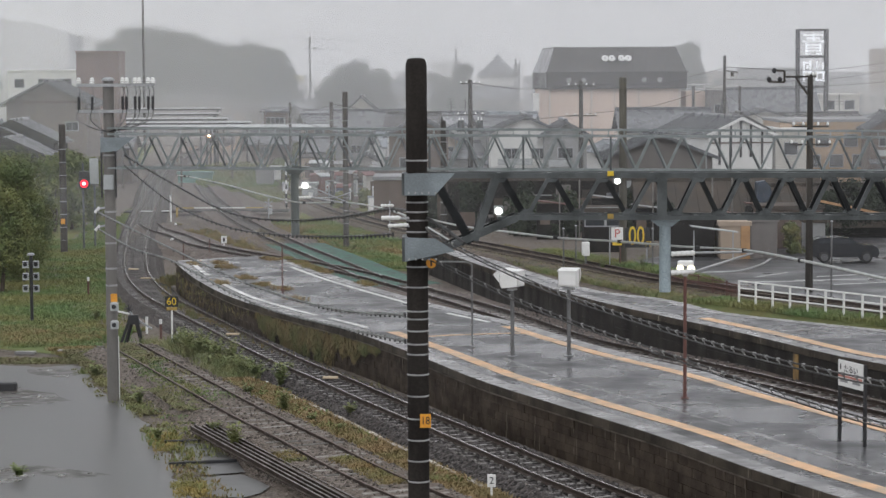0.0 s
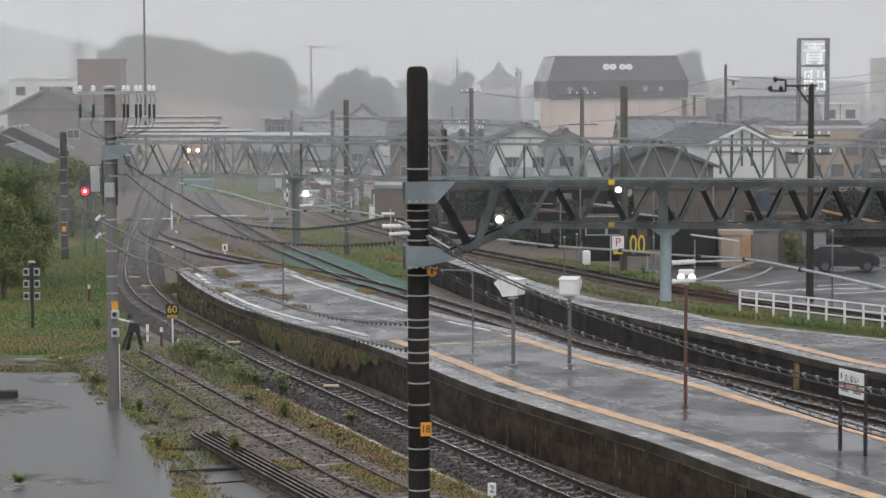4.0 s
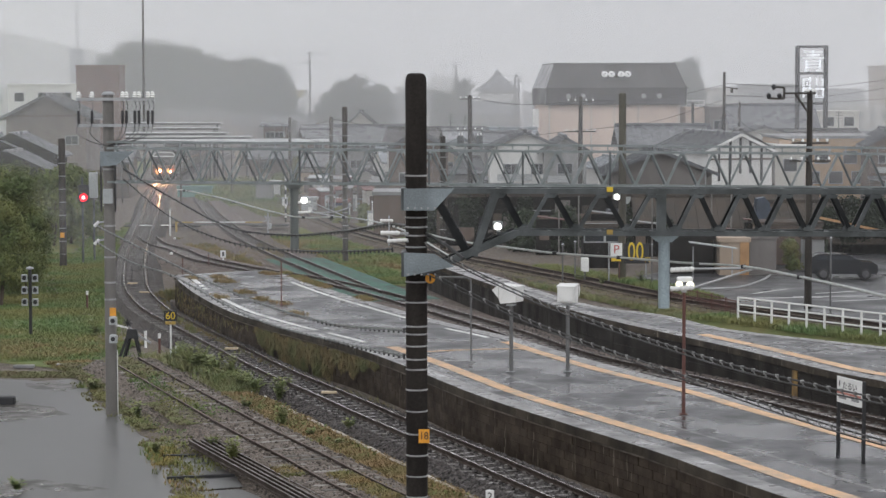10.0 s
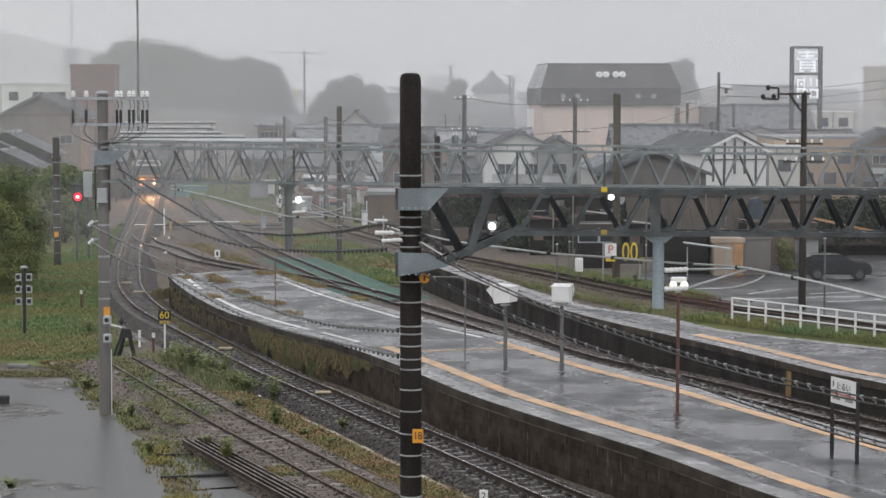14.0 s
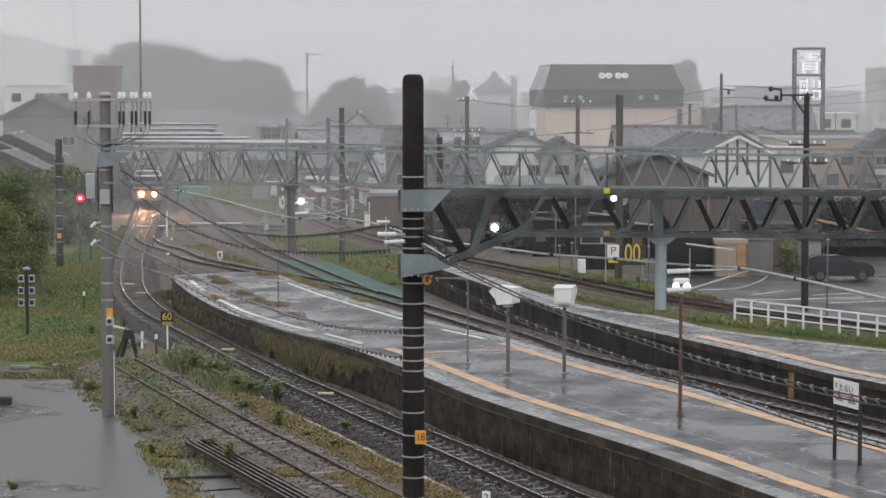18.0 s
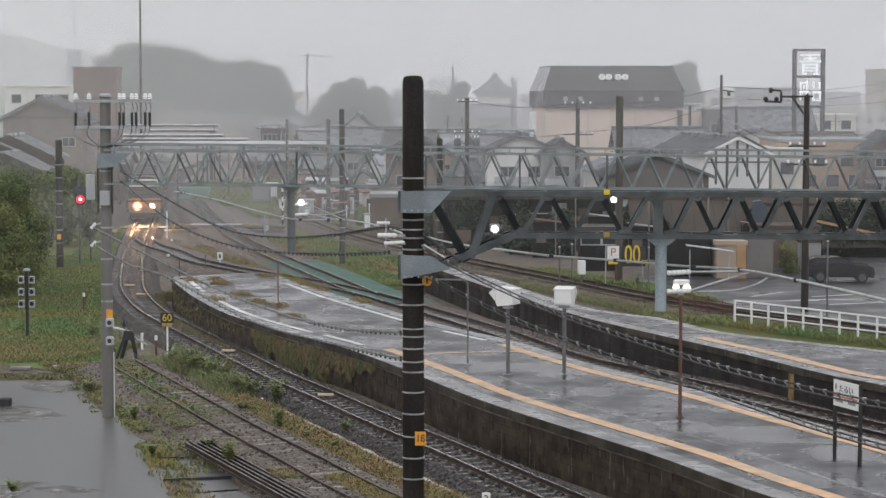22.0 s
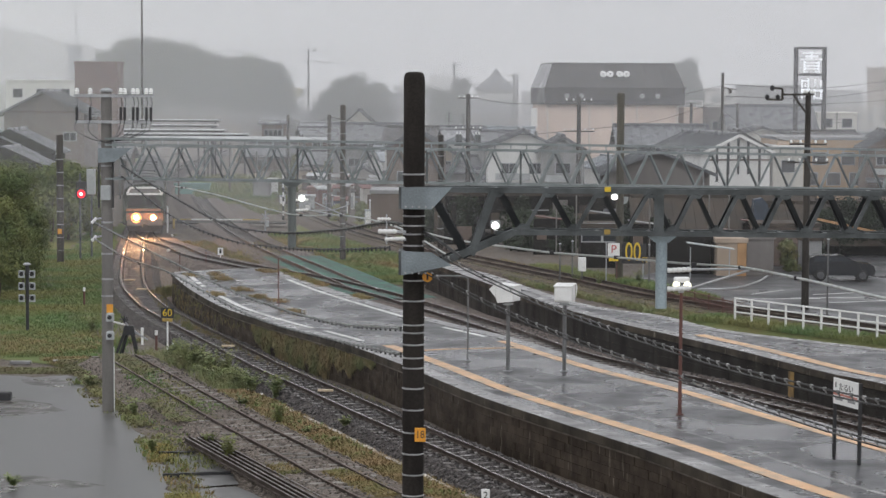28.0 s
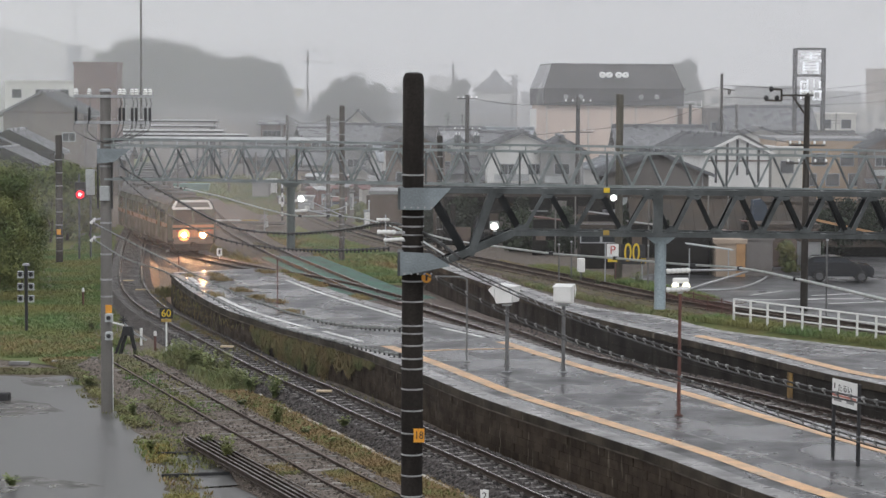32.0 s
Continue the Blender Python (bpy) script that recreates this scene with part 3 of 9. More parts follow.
def rail_shape(path, off, lift=0.0):
    body, head = Shape(), Shape()
    prof = [(-0.06, -0.15), (0.06, -0.15), (0.06, -0.135), (0.012, -0.11), (0.012, -0.045), (0.034, -0.035), (0.032, -0.006), (-0.032, -0.006), (-0.034, -0.035), (-0.012, -0.045), (-0.012, -0.11), (-0.06, -0.135)]
    v, f, hv, hf = [], [], [], []
    n = len(prof)
    for i, p in enumerate(path):
        d, u = sides(path, i)
        for a, b in prof:
            q = p + u * (off + a)
            v.append((q.x, q.y, q.z + b + lift))
        for a, b in ((-0.022, -0.008), (-0.018, -0.003), (-0.009, 0.0), (0.009, 0.0), (0.018, -0.003), (0.022, -0.008)):
            q = p + u * (off + a)
            hv.append((q.x, q.y, q.z + b + lift + 0.001))
    for i in range(len(path) - 1):
        f += [(i * n + k, i * n + (k + 1) % n, (i + 1) * n + (k + 1) % n, (i + 1) * n + k) for k in range(n)]
        hf += [(i * 6 + k, i * 6 + k + 1, i * 6 + 6 + k + 1, i * 6 + 6 + k) for k in range(5)]
    f += [tuple(range(n)), tuple(range(len(v) - 1, len(v) - n - 1, -1))]
    return body.add(v, f), head.add(hv, hf)


def railway(name, points, label, bed, head_mat, timber, cant=None, spacing=0.62, near=(0, 0), start=0, stop=None, bed_width=1.7, sink=0.0, lift=0.0, slope=0.75, far_slope=None, gravel=(0, 0, 0), uneven=0.0, wood=None, pebbles=None):
    """A track: bed of stones, two rails with polished heads, a row of sleepers."""
    fine = smooth_path(points, 1.0)[start:stop]
    t = thing(name, (0, 0, 0), label, "railway track", kind="structure")
    low = -0.2 - sink
    bank = ribbon(fine, 0.62, -0.62, low, thick=0.0)
    crest = low + (0.062 if not timber else 0.0)
    ribbon(fine, 0.72, 0.62, low, bank, zl=crest)
    ribbon([p for p in reversed(fine)], 0.72, 0.62, low, bank, zl=crest)
    ribbon(fine, bed_width, 0.72, crest, bank)
    ribbon([p for p in reversed(fine)], bed_width, 0.72, crest, bank)
    ribbon(fine, bed_width + slope, bed_width, crest, bank, zl=-0.54)
    ribbon([p for p in reversed(fine)], bed_width + (far_slope or slope), bed_width, crest, bank, zl=-0.54)
    part("ballast_bed", bank, bed, t)
    rnd = random.Random(len(name))
    if gravel[0]:
        loose, rows = Shape(), [i for i, p in enumerate(fine) if gravel[1] <= p.y <= gravel[2]]
        for _ in range(gravel[0]):
            i = rnd.choice(rows)
            d, u = sides(fine, i)
            w = rnd.uniform(-1, 1) * (bed_width + slope * 0.9)
            a = abs(w)
            z = low if a < 0.62 else crest if a < bed_width else crest + (-0.54 - crest) * (a - bed_width) / slope
            c = fine[i] + u * w + d * rnd.uniform(-0.5, 0.5)
            r = rnd.uniform(0.022, 0.055)
            loose.add([(c.x + x * r * rnd.uniform(0.7, 1.3), c.y + y * r * rnd.uniform(0.7, 1.3), z + 0.3 * r + s * r * rnd.uniform(0.6, 1.1)) for x, y, s in ((1, 0.2, 0), (-0.2, 1, 0.1), (-1, -0.2, 0), (0.2, -1, 0.1), (0.1, 0, 1), (0, 0, -0.8))],
                      [(0, 1, 4), (1, 2, 4), (2, 3, 4), (3, 0, 4), (1, 0, 5), (2, 1, 5), (3, 2, 5), (0, 3, 5)])
        part("loose_stones", loose, pebbles or M_STONES, t)["kind"] = "stuff"
    for side in (-1, 1):
        body, head = rail_shape(fine, side * 0.567, (cant or 0.0) if side > 0 else 0.0)
        r = part("rail", body, M_RAIL, t)
        part("rail_head", head, head_mat, r, "polished running surface")
    block = Shape()
    if timber:
        block.box((0, 0, -0.07), (1.95, 0.2, 0.14), cut=0.015)
    else:
        block.add([(x, y, z) for x, w, z in ((-1.0, 0.13, 0.0), (-0.35, 0.11, 0.0), (0, 0.09, -0.025), (0.35, 0.11, 0.0), (1.0, 0.13, 0.0)) for y in (-w, -w * 0.75, w * 0.75, w) for z in (z if abs(y) < w else z - 0.03,)],
                  [(4 * i + k, 4 * i + k + 1, 4 * i + 5 + k, 4 * i + 4 + k) for i in range(4) for k in range(3)])
        for x in (-1.0, 1.0):
            block.add([(x, -0.13, -0.15), (x, 0.13, -0.15), (x, 0.13, -0.03), (x, 0.0975, 0.0), (x, -0.0975, 0.0), (x, -0.13, -0.03)], [(0, 1, 2, 3, 4, 5)])
        for x in (-0.567, 0.567):
            block.box((x - 0.1, 0, 0.015), (0.07, 0.09, 0.04)).box((x + 0.1, 0, 0.015), (0.07, 0.09, 0.04))
    mat = wood or (M_WOOD if timber else M_SLEEPER)
    mesh = block.mesh("sleeper", mat)
    rows = smooth_path(points, spacing)
    random.seed(name)
    rest = Shape()
    count = 0
    for i, p in enumerate(rows):
        if start and p.y > fine[0].y + 0.5 or stop and p.y < fine[-1].y - 0.5:
            continue
        d, u = sides(rows, i)
        m = Matrix(((d.y, d.x, 0, p.x), (-d.x, d.y, 0, p.y), (0, 0, 1, -0.155 + lift), (0, 0, 0, 1)))
        m = m @ pose(random.uniform(-0.02, 0.02), random.uniform(-0.03, 0.03), random.uniform(-0.008, 0.004), 0, math.degrees(math.asin((cant or 0) / 1.13)), random.uniform(-1.2, 1.2))
        if uneven:
            m = m @ pose(0, 0, random.uniform(-1.2, 0.6) * uneven, 0, random.uniform(-60, 60) * uneven, 0)
        if cant:
            m = m @ Matrix.Translation((0, 0, cant / 2))
        if near[0] <= p.y <= near[1] and count < 220:
            s = new("sleeper", mesh)
            s.parent = t
            s.matrix_basis = m
            count += 1
        else:
            rest.add([m @ v.co for v in mesh.vertices], [tuple(q.vertices) for q in mesh.polygons])
    if rest.v:
        o = part("far_sleepers", rest, mat, t)
        o["kind"] = "stuff"
    return t


railway("track_main", TRACK_MAIN, "main line track on grey ballast with concrete sleepers", M_BALLAST, M_RAILTOP, False, cant=0.05, near=(36, 135), bed_width=1.05, slope=0.5, gravel=(12000, 34, 90))
railway("track_turnout", TURN_OUT, "track that branches off to the other platform face", M_YARDBED, M_RAILTOP, False, near=(60, 118), start=234, sink=0.013, gravel=(5000, 45, 95))
railway("track_siding", TRACK_SIDE, "rusty siding with buried timber sleepers among weeds", M_SIDEBED, M_RUSTRAIL, True, near=(30, 90), spacing=0.66, bed_width=1.1, sink=-0.105, lift=0.075, slope=0.95, far_slope=0.5, gravel=(5000, 38, 84), uneven=0.025, wood=M_OLDSLEEPER, pebbles=M_PEBBLES)
railway("track_yard", TRACK_YARD, "yard track leading into the distance", M_YARDBED, M_RAILTOP, False, near=(0, 0), sink=0.024)
railway("track_right", TRACK_RIGHT, "brown weathered track beyond the second platform", M_RUSTBED, M_RUSTRAIL, True, near=(70, 130), sink=0.035)

# green weed netting laid along the branch track
net = Shape()
netpath = smooth_path([(-2.22, 105.27), (-3.98, 110.09), (-5.34, 115.71), (-6.85, 121.93), (-8.50, 128.43), (-9.43, 132.40)], 0.6)
ribbon(netpath, -0.75, -2.2, -0.14, net)
ribbon(netpath, 1.3, 0.75, -0.15, net)
ribbon(netpath, 0.3, -0.45, -0.13, net)
solid("weed_netting", net, M_GREEN, "green netting laid over the ballast along the track", "netting")

# ------------------------------------------------------------------ platforms
P1_LEFT = [(10.48, 40.76), (7.14, 48.58), (5.23, 54.00), (3.84, 57.33), (2.54, 60.45), (0.88, 64.64), (-1.28, 71.46), (-3.21, 76.86), (-4.97, 80.80), (-6.95, 85.17), (-8.73, 89.80), (-10.82, 97.36), (-12.32, 104.07), (-12.94, 107.28)]
P1_RIGHT = [(14.99, 45.06), (11.07, 56.02), (9.02, 61.53), (7.65, 65.50), (5.55, 70.30), (4.06, 74.38), (2.39, 79.32), (0.34, 83.73), (-1.65, 88.88), (-4.47, 96.82), (-6.95, 105.01), (-8.61, 109.30), (-9.49, 109.99)]
P2_LEFT = [(19.85, 51.88), (13.25, 67.16), (11.97, 69.87), (10.01, 75.68), (8.04, 80.80), (5.80, 86.88), (3.70, 94.45), (1.94, 101.93), (0.44, 108.62), (-1.13, 115.85)]
P2_BACK = [(24.63, 64.52), (14.80, 76.35), (12.28, 79.32), (10.07, 82.34), (8.42, 87.32), (6.06, 90.74), (4.08, 97.91), (2.29, 105.97), (0.59, 111.40), (-1.16, 118.61)]


def platform(name, a, b, top, label):
    """A platform between two edge lines: earth core with a paved top, retaining walls of blocks, coping slabs."""
    left, right = smooth_path(a, 1.0), smooth_path(b, 1.0)
    t = thing(name, (0, 0, 0), label, "platform", kind="structure")
    n = 60
    la = [left[round(i * (len(left) - 1) / n)] for i in range(n + 1)]
    ra = [right[round(i * (len(right) - 1) / n)] for i in range(n + 1)]
    s = Shape()
    k = 8
    v = []
    for p, q in zip(la, ra):
        for j in range(k + 1):
            w = p.lerp(q, j / k)
            v.append((w.x, w.y, top - 0.01 + 0.008 * math.sin(math.pi * j / k)))
    s.add(v, [(i * (k + 1) + j, i * (k + 1) + j + 1, (i + 1) * (k + 1) + j + 1, (i + 1) * (k + 1) + j) for i in range(n) for j in range(k)])
    part("paving", s, M_ASPHALT, t, "dark wet asphalt paving with dull reflections")
    return t, left, right


def edge_wall(t, path, inward, top, base=-0.5, length=1.9, material=None, coping=0.55, ledge=False, masonry=None):
    """The wall under a platform edge, in courses of blocks, and the coping slabs above. inward: +1 when the platform lies to the left of the path."""
    rows = smooth_path([(p.x, p.y) for p in path], length)
    wall_mat = material or M_PLATWALL
    courses = [(base, 0.1), (0.1, top - 0.26)]
    backing = ribbon(rows, -inward * -0.1, -inward * -0.14, top - 0.1, thick=top - 0.1 - base)
    part("wall_core", backing, M_PLATWALL, t)
    count = 0
    for i in range(len(rows) - 1):
        p, q = rows[i], rows[i + 1]
        d = (q - p).normalized()
        u = Vector((-d.y, d.x, 0)) * inward
        mid = (p + q) / 2
        m = Matrix(((d.x, u.x, 0, mid.x), (d.y, u.y, 0, mid.y), (0, 0, 1, 0), (0, 0, 0, 1)))
        gap = (q - p).length
        for c, (z0, z1) in enumerate(() if masonry else courses):
            shift = 0.0
            o = new("wall_block", MESH_BLOCK[wall_mat.name][c])
            o.parent = t
            o.matrix_basis = m @ pose(shift, 0.1 + random.uniform(-0.008, 0.008), (z0 + z1) / 2) @ Matrix.Diagonal((gap - 0.006, 1, z1 - z0 - 0.006, 1))
        if ledge:
            o = new("ledge", MESH_LEDGE)
            o.parent = t
            o.matrix_basis = m @ pose(0, 0.02, top - 0.27, random.uniform(-0.4, 0.4), 0, 0) @ Matrix.Diagonal((gap - 0.01, 1, 1, 1))
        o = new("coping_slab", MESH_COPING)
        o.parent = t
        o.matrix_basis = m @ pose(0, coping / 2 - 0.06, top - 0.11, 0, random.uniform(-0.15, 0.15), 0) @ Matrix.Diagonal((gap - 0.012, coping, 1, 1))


def stone_courses(t, path, inward, z0, z1, near):
    """Five courses of rough stone blocks, staggered; those between two distances are pieces of their own, the rest one mesh."""
    h, length = (z1 - z0) / 5, 0.52
    fine = smooth_path([(p.x, p.y) for p in path], length / 2)
    shapes = [Shape().box((0, 0, 0), (1, 0.16, 1), cut=0.016).mesh("wall_stone", M_MASONRY) for _ in range(2)]
    rest = Shape()
    for c in range(5):
        for i in range(c % 2, len(fine) - 2, 2):
            p, q = fine[i], fine[i + 2]
            d = (q - p).normalized()
            u = Vector((-d.y, d.x, 0)) * inward
            mid = (p + q) / 2
            m = Matrix(((d.x, u.x, 0, mid.x), (d.y, u.y, 0, mid.y), (0, 0, 1, 0), (0, 0, 0, 1)))
            m = m @ pose(0, 0.1 + random.uniform(-0.016, 0.016), z0 + (c + 0.5) * h, random.uniform(-1, 1), 0, random.uniform(-1, 1)) @ Matrix.Diagonal(((q - p).length - random.uniform(0.005, 0.014), 1, h - random.uniform(0.004, 0.011), 1))
            if near[0] <= mid.y <= near[1]:
                o = new("wall_stone", shapes[c % 2])
                o.parent = t
                o.matrix_basis = m
            else:
                rest.add([m @ v.co for v in shapes[0].vertices], [tuple(f.vertices) for f in shapes[0].polygons])
    part("far_stones", rest, M_MASONRYFAR, t)["kind"] = "stuff"


MESH_BLOCK = {m.name: [Shape().box((0, 0, 0), (1, 0.14, 1), cut=0.012).mesh("wall_block", m) for _ in range(2)] for m in (M_PLATWALL, M_WALLBLACK)}
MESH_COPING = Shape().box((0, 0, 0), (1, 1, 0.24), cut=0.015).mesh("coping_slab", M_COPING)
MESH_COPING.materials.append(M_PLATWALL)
# upward faces keep the pale slab colour, the others the darker wall colour
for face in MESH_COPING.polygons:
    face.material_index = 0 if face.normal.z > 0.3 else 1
MESH_LEDGE = Shape().box((0, 0, 0), (1, 0.07, 0.05), cut=0.01).mesh("ledge", M_LEDGE)
random.seed(5)
plat1, p1l, p1r = platform("platform_1", P1_LEFT, P1_RIGHT, 0.95, "old island platform with dark stained block walls and wet paving")
edge_wall(plat1, p1l, -1, 0.95, ledge=True, masonry=True)
stone_courses(plat1, p1l, -1, -0.5, 0.66, (48.0, 70.5))
edge_wall(plat1, p1r, 1, 0.95, material=M_WALLBLACK)
end = [Vector((*p1l[-1][:2], 0)), Vector((*p1r[-1][:2], 0))]
edge_wall(plat1, end, -1, 0.95)
plat2, p2l, p2r = platform("platform_2", P2_LEFT, P2_BACK, 0.95, "second platform of wet asphalt with a dark retaining wall")
edge_wall(plat2, p2l, -1, 0.95, material=M_WALLBLACK)
edge_wall(plat2, p2r, 1, 0.95)


def stripe(name, path, off, width, z, material, label, y0, y1, parent, gaps=0.0, length=2.5):
    """A painted line along an edge, between two distances, broken into lengths where it is worn through."""
    rows = [p for p in smooth_path([(q.x, q.y) for q in path], 0.5) if y0 <= p.y <= y1]
    if not gaps:
        return part(name, ribbon(rows, off, off + width, z), material, parent, label)
    n = int(length / 0.5)
    for i in range(0, len(rows) - 2, n):
        chunk = rows[i:i + n + (0 if random.random() < gaps else 1)]
        if len(chunk) > 1:
            part(name, ribbon(chunk, off, off + width, z), material, parent, label)


stripe("warning_line", p1l, -0.97, -0.44, 0.953, M_YELLOW, "worn yellow warning line", 20, 76.6, plat1)
stripe("warning_line", p1r, 0.5, 0.42, 0.953, M_YELLOW, "worn yellow warning line", 20, 78.5, plat1)
stripe("edge_line", p1l, -0.62, -0.22, 0.953, M_WHITELINE, "worn white edge line", 81.6, 94.8, plat1)
stripe("edge_line", p1l, -0.72, -0.22, 0.953, M_WHITELINE, "worn white edge line", 77.4, 81.1, plat1)
stripe("edge_line", p1l, -0.6, -0.22, 0.953, M_WHITELINE, "broken white edge line", 98.6, 104.6, plat1, 0.7, 1.5)
stripe("edge_line", p1r, 0.65, 0.2, 0.953, M_WHITELINE, "worn white edge line", 86.2, 103.4, plat1)
stripe("edge_line", p1r, 0.65, 0.22, 0.953, M_WHITELINE, "worn white edge line", 79.6, 83.3, plat1)
cross = [Vector(p) for p in ((-0.60, 75.19, 0.95), (0.30, 75.60, 0.95), (1.45, 75.85, 0.95), (2.50, 76.01, 0.95), (2.96, 75.35, 0.95))]
part("warning_line", ribbon(smooth_path(cross, 0.3), 0.12, -0.12, 0.004), M_YELLOW, plat1, "worn yellow line across the platform")
stripe("warning_line", p2l, -0.7, -0.48, 0.953, M_YELLOW, "worn yellow warning line", 20, 80.2, plat2)
# pale strip stands in for water shining along the paving
stripe("joint_line", p1l, -2.2, -0.13, 0.951, M_COPING, "pale line with puddle shine put into its colour", 20, 69, plat1, 0.3, 3.0)

# ------------------------------------------------------------------ masts, gantries and wires
def mast(name, x, y, z0, z1, r, material, label, bands=(), plates=(), group="", lean=0.0, round_top=False):
    """A concrete mast with steel bands."""
    t = thing(name, (x, y, z0), label, "mast", group)
    h = z1 - z0
    prof = [(r * 1.06, 0.0), (r, h * 0.5), (r * 0.97, h - 0.08), (r * 0.9, h - 0.03), (r * 0.7, h)]
    if round_top:
        prof = [(r * 1.02, 0.0), (r, h - 0.14), (r * 0.95, h - 0.07), (r * 0.8, h - 0.02), (r * 0.5, h)]
    part("shaft", Shape().turn(prof, 20), material, t, smooth=True)
    for z in bands:
        part("band", Shape().turn([(r * 1.02, z - z0 - 0.014), (r * 1.05, z - z0 - 0.01), (r * 1.05, z - z0 + 0.01), (r * 1.02, z - z0 + 0.014)], 20), M_BAND, t, "thin bright steel band")
    return t


def truss(t, x0, x1, y, ztop, zbot, depth, pitch, bar, material, slope=0.0, phase=0.0, dark=None):
    """A box truss along x: four chords, zigzag bars on both faces, ties across."""
    def zz(z, x):
        return z + slope * (x - x0)
    for yy in (-depth / 2, depth / 2):
        for z in (ztop, zbot):
            part("chord", Shape().beam((x0, y + yy, zz(z, x0)), (x1, y + yy, zz(z, x1)), bar * 0.85, bar * 0.85), material, t)
    if dark:
        part("top_rail", Shape().beam((x0, y - depth / 2, zz(ztop + 0.19, x0)), (x1, y - depth / 2, zz(ztop + 0.19, x1)), bar * 0.75), material, t)
        part("top_rail", Shape().beam((x0, y + depth / 2, zz(ztop + 0.19, x0)), (x1, y + depth / 2, zz(ztop + 0.19, x1)), bar * 0.75), material, t)
        for i in range(int((x1 - x0) / 0.49)):
            a = x0 + 0.3 + i * 0.49
            part("tie", Shape().beam((a, y - depth / 2, zz(ztop, a)), (a, y - depth / 2, zz(ztop + 0.19, a)), bar * 0.55), material, t)
    n = int((x1 - x0) / pitch)
    for face, yy in ((0, -depth / 2), (1, depth / 2)):
        off = phase + (0.0 if face == 0 else 0.12)
        for i in range(n):
            a = x0 + off + i * pitch
            b, c = a + pitch / 2, a + pitch
            if c > x1:
                break
            # dark: steel that puts shade into the front falling diagonals
            part("diagonal", Shape().beam((a, y + yy, zz(ztop, a)), (b, y + yy, zz(zbot, b)), bar * 0.8, bar * 0.8), dark if dark and face == 0 else material, t)
            part("diagonal", Shape().beam((b, y + yy, zz(zbot, b)), (c, y + yy, zz(ztop, c)), bar * 0.8, bar * 0.8), material, t)
    for i in range(n + 1):
        a = x0 + phase + i * pitch
        if a <= x1:
            part("cross_tie", Shape().beam((a, y - depth / 2, zz(ztop, a)), (a, y + depth / 2, zz(ztop, a)), bar * 0.6), material, t)
            part("gusset", Shape().box((a, y - depth / 2 - bar * 0.65, zz(ztop, a) - bar * 0.6), (pitch * 0.1, 0.012, bar * 1.1)), material, t)
        b = a + pitch / 2
        if b <= x1:
            part("cross_tie", Shape().beam((b, y - depth / 2, zz(zbot, b)), (b, y + depth / 2, zz(zbot, b)), bar * 0.6), material, t)
            part("gusset", Shape().box((b, y - depth / 2 - bar * 0.65, zz(zbot, b) + bar * 0.6), (pitch * 0.1, 0.012, bar * 1.1)), material, t)


def insulator(parent, a, b, r, n=7, material=None):
    """A ribbed porcelain insulator between two points."""
    a, b = Vector(a), Vector(b)
    d = b - a
    prof = []
    for i in range(n):
        u, w = i / n, (i + 0.5) / n
        prof += [(r * 0.75, u * d.length), (r, (u + 0.25 / n) * d.length), (r * 0.95, w * d.length)]
    prof.append((r * 0.55, d.length))
    m = Matrix.Translation(a) @ d.to_track_quat("Z", "Y").to_matrix().to_4x4()
    part("insulator", Shape().turn(prof, 10, m), material or M_CERAMIC, parent, "white ribbed porcelain insulator", smooth=True)


def lamp_head(parent, p, r, hood=True):
    x, y, z = p
    part("lamp_lens", Shape().turn([(r * 0.4, -r * 0.45), (r * 0.85, -r * 0.2), (r * 0.85, r * 0.2), (r * 0.4, r * 0.45)], 14, pose(x, y, z, 75, 0, 20)), M_LAMP, parent, "lit white lamp lens", smooth=True)
    if hood:
        part("lamp_housing", Shape().box((x, y + r * 0.7, z + r * 0.3), (r * 2.4, r * 1.1, r * 1.9), cut=0.02), M_GREYBOX, parent)


DN = 37.4
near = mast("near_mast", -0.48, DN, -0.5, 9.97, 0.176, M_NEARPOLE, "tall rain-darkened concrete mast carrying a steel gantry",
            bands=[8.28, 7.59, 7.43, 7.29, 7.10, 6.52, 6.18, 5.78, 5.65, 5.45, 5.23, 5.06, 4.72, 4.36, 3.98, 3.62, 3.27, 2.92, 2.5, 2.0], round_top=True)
nx = -0.48
plate = thing("number_plate", (nx + 0.12, DN - 0.19, 3.96), "small orange number plate strapped to the dark mast", "plate")
part("panel", Shape().box((0, 0, 0), (0.18, 0.012, 0.23), cut=0.004), M_ORANGE, plate)
writing("lettering", "18", 0.19, M_BLACK, plate, (0, -0.008, 0.0), fit=(0.8, 0.95))
tag2 = thing("round_tag", (nx + 0.23, DN - 0.1, 6.58), "round orange tag on a clip beside the mast", "plate")
part("disc", Shape().turn([(0.085, -0.006), (0.085, 0.006)], 16, pose(0, 0, 0, 90, 0, 0)), M_ORANGE, tag2)
part("bar", Shape().box((0, -0.009, 0), (0.03, 0.004, 0.09)), M_BLACK, tag2, "dark painted mark")

gn = thing("near_gantry", (0, 0, 0), "dark wet steel lattice gantry spanning the tracks from the mast", "gantry")
zt, zb = 8.04, 7.34
x_end = 12.2
slope = -0.004


def chord_z(z, x):
    return z + slope * (x - nx)


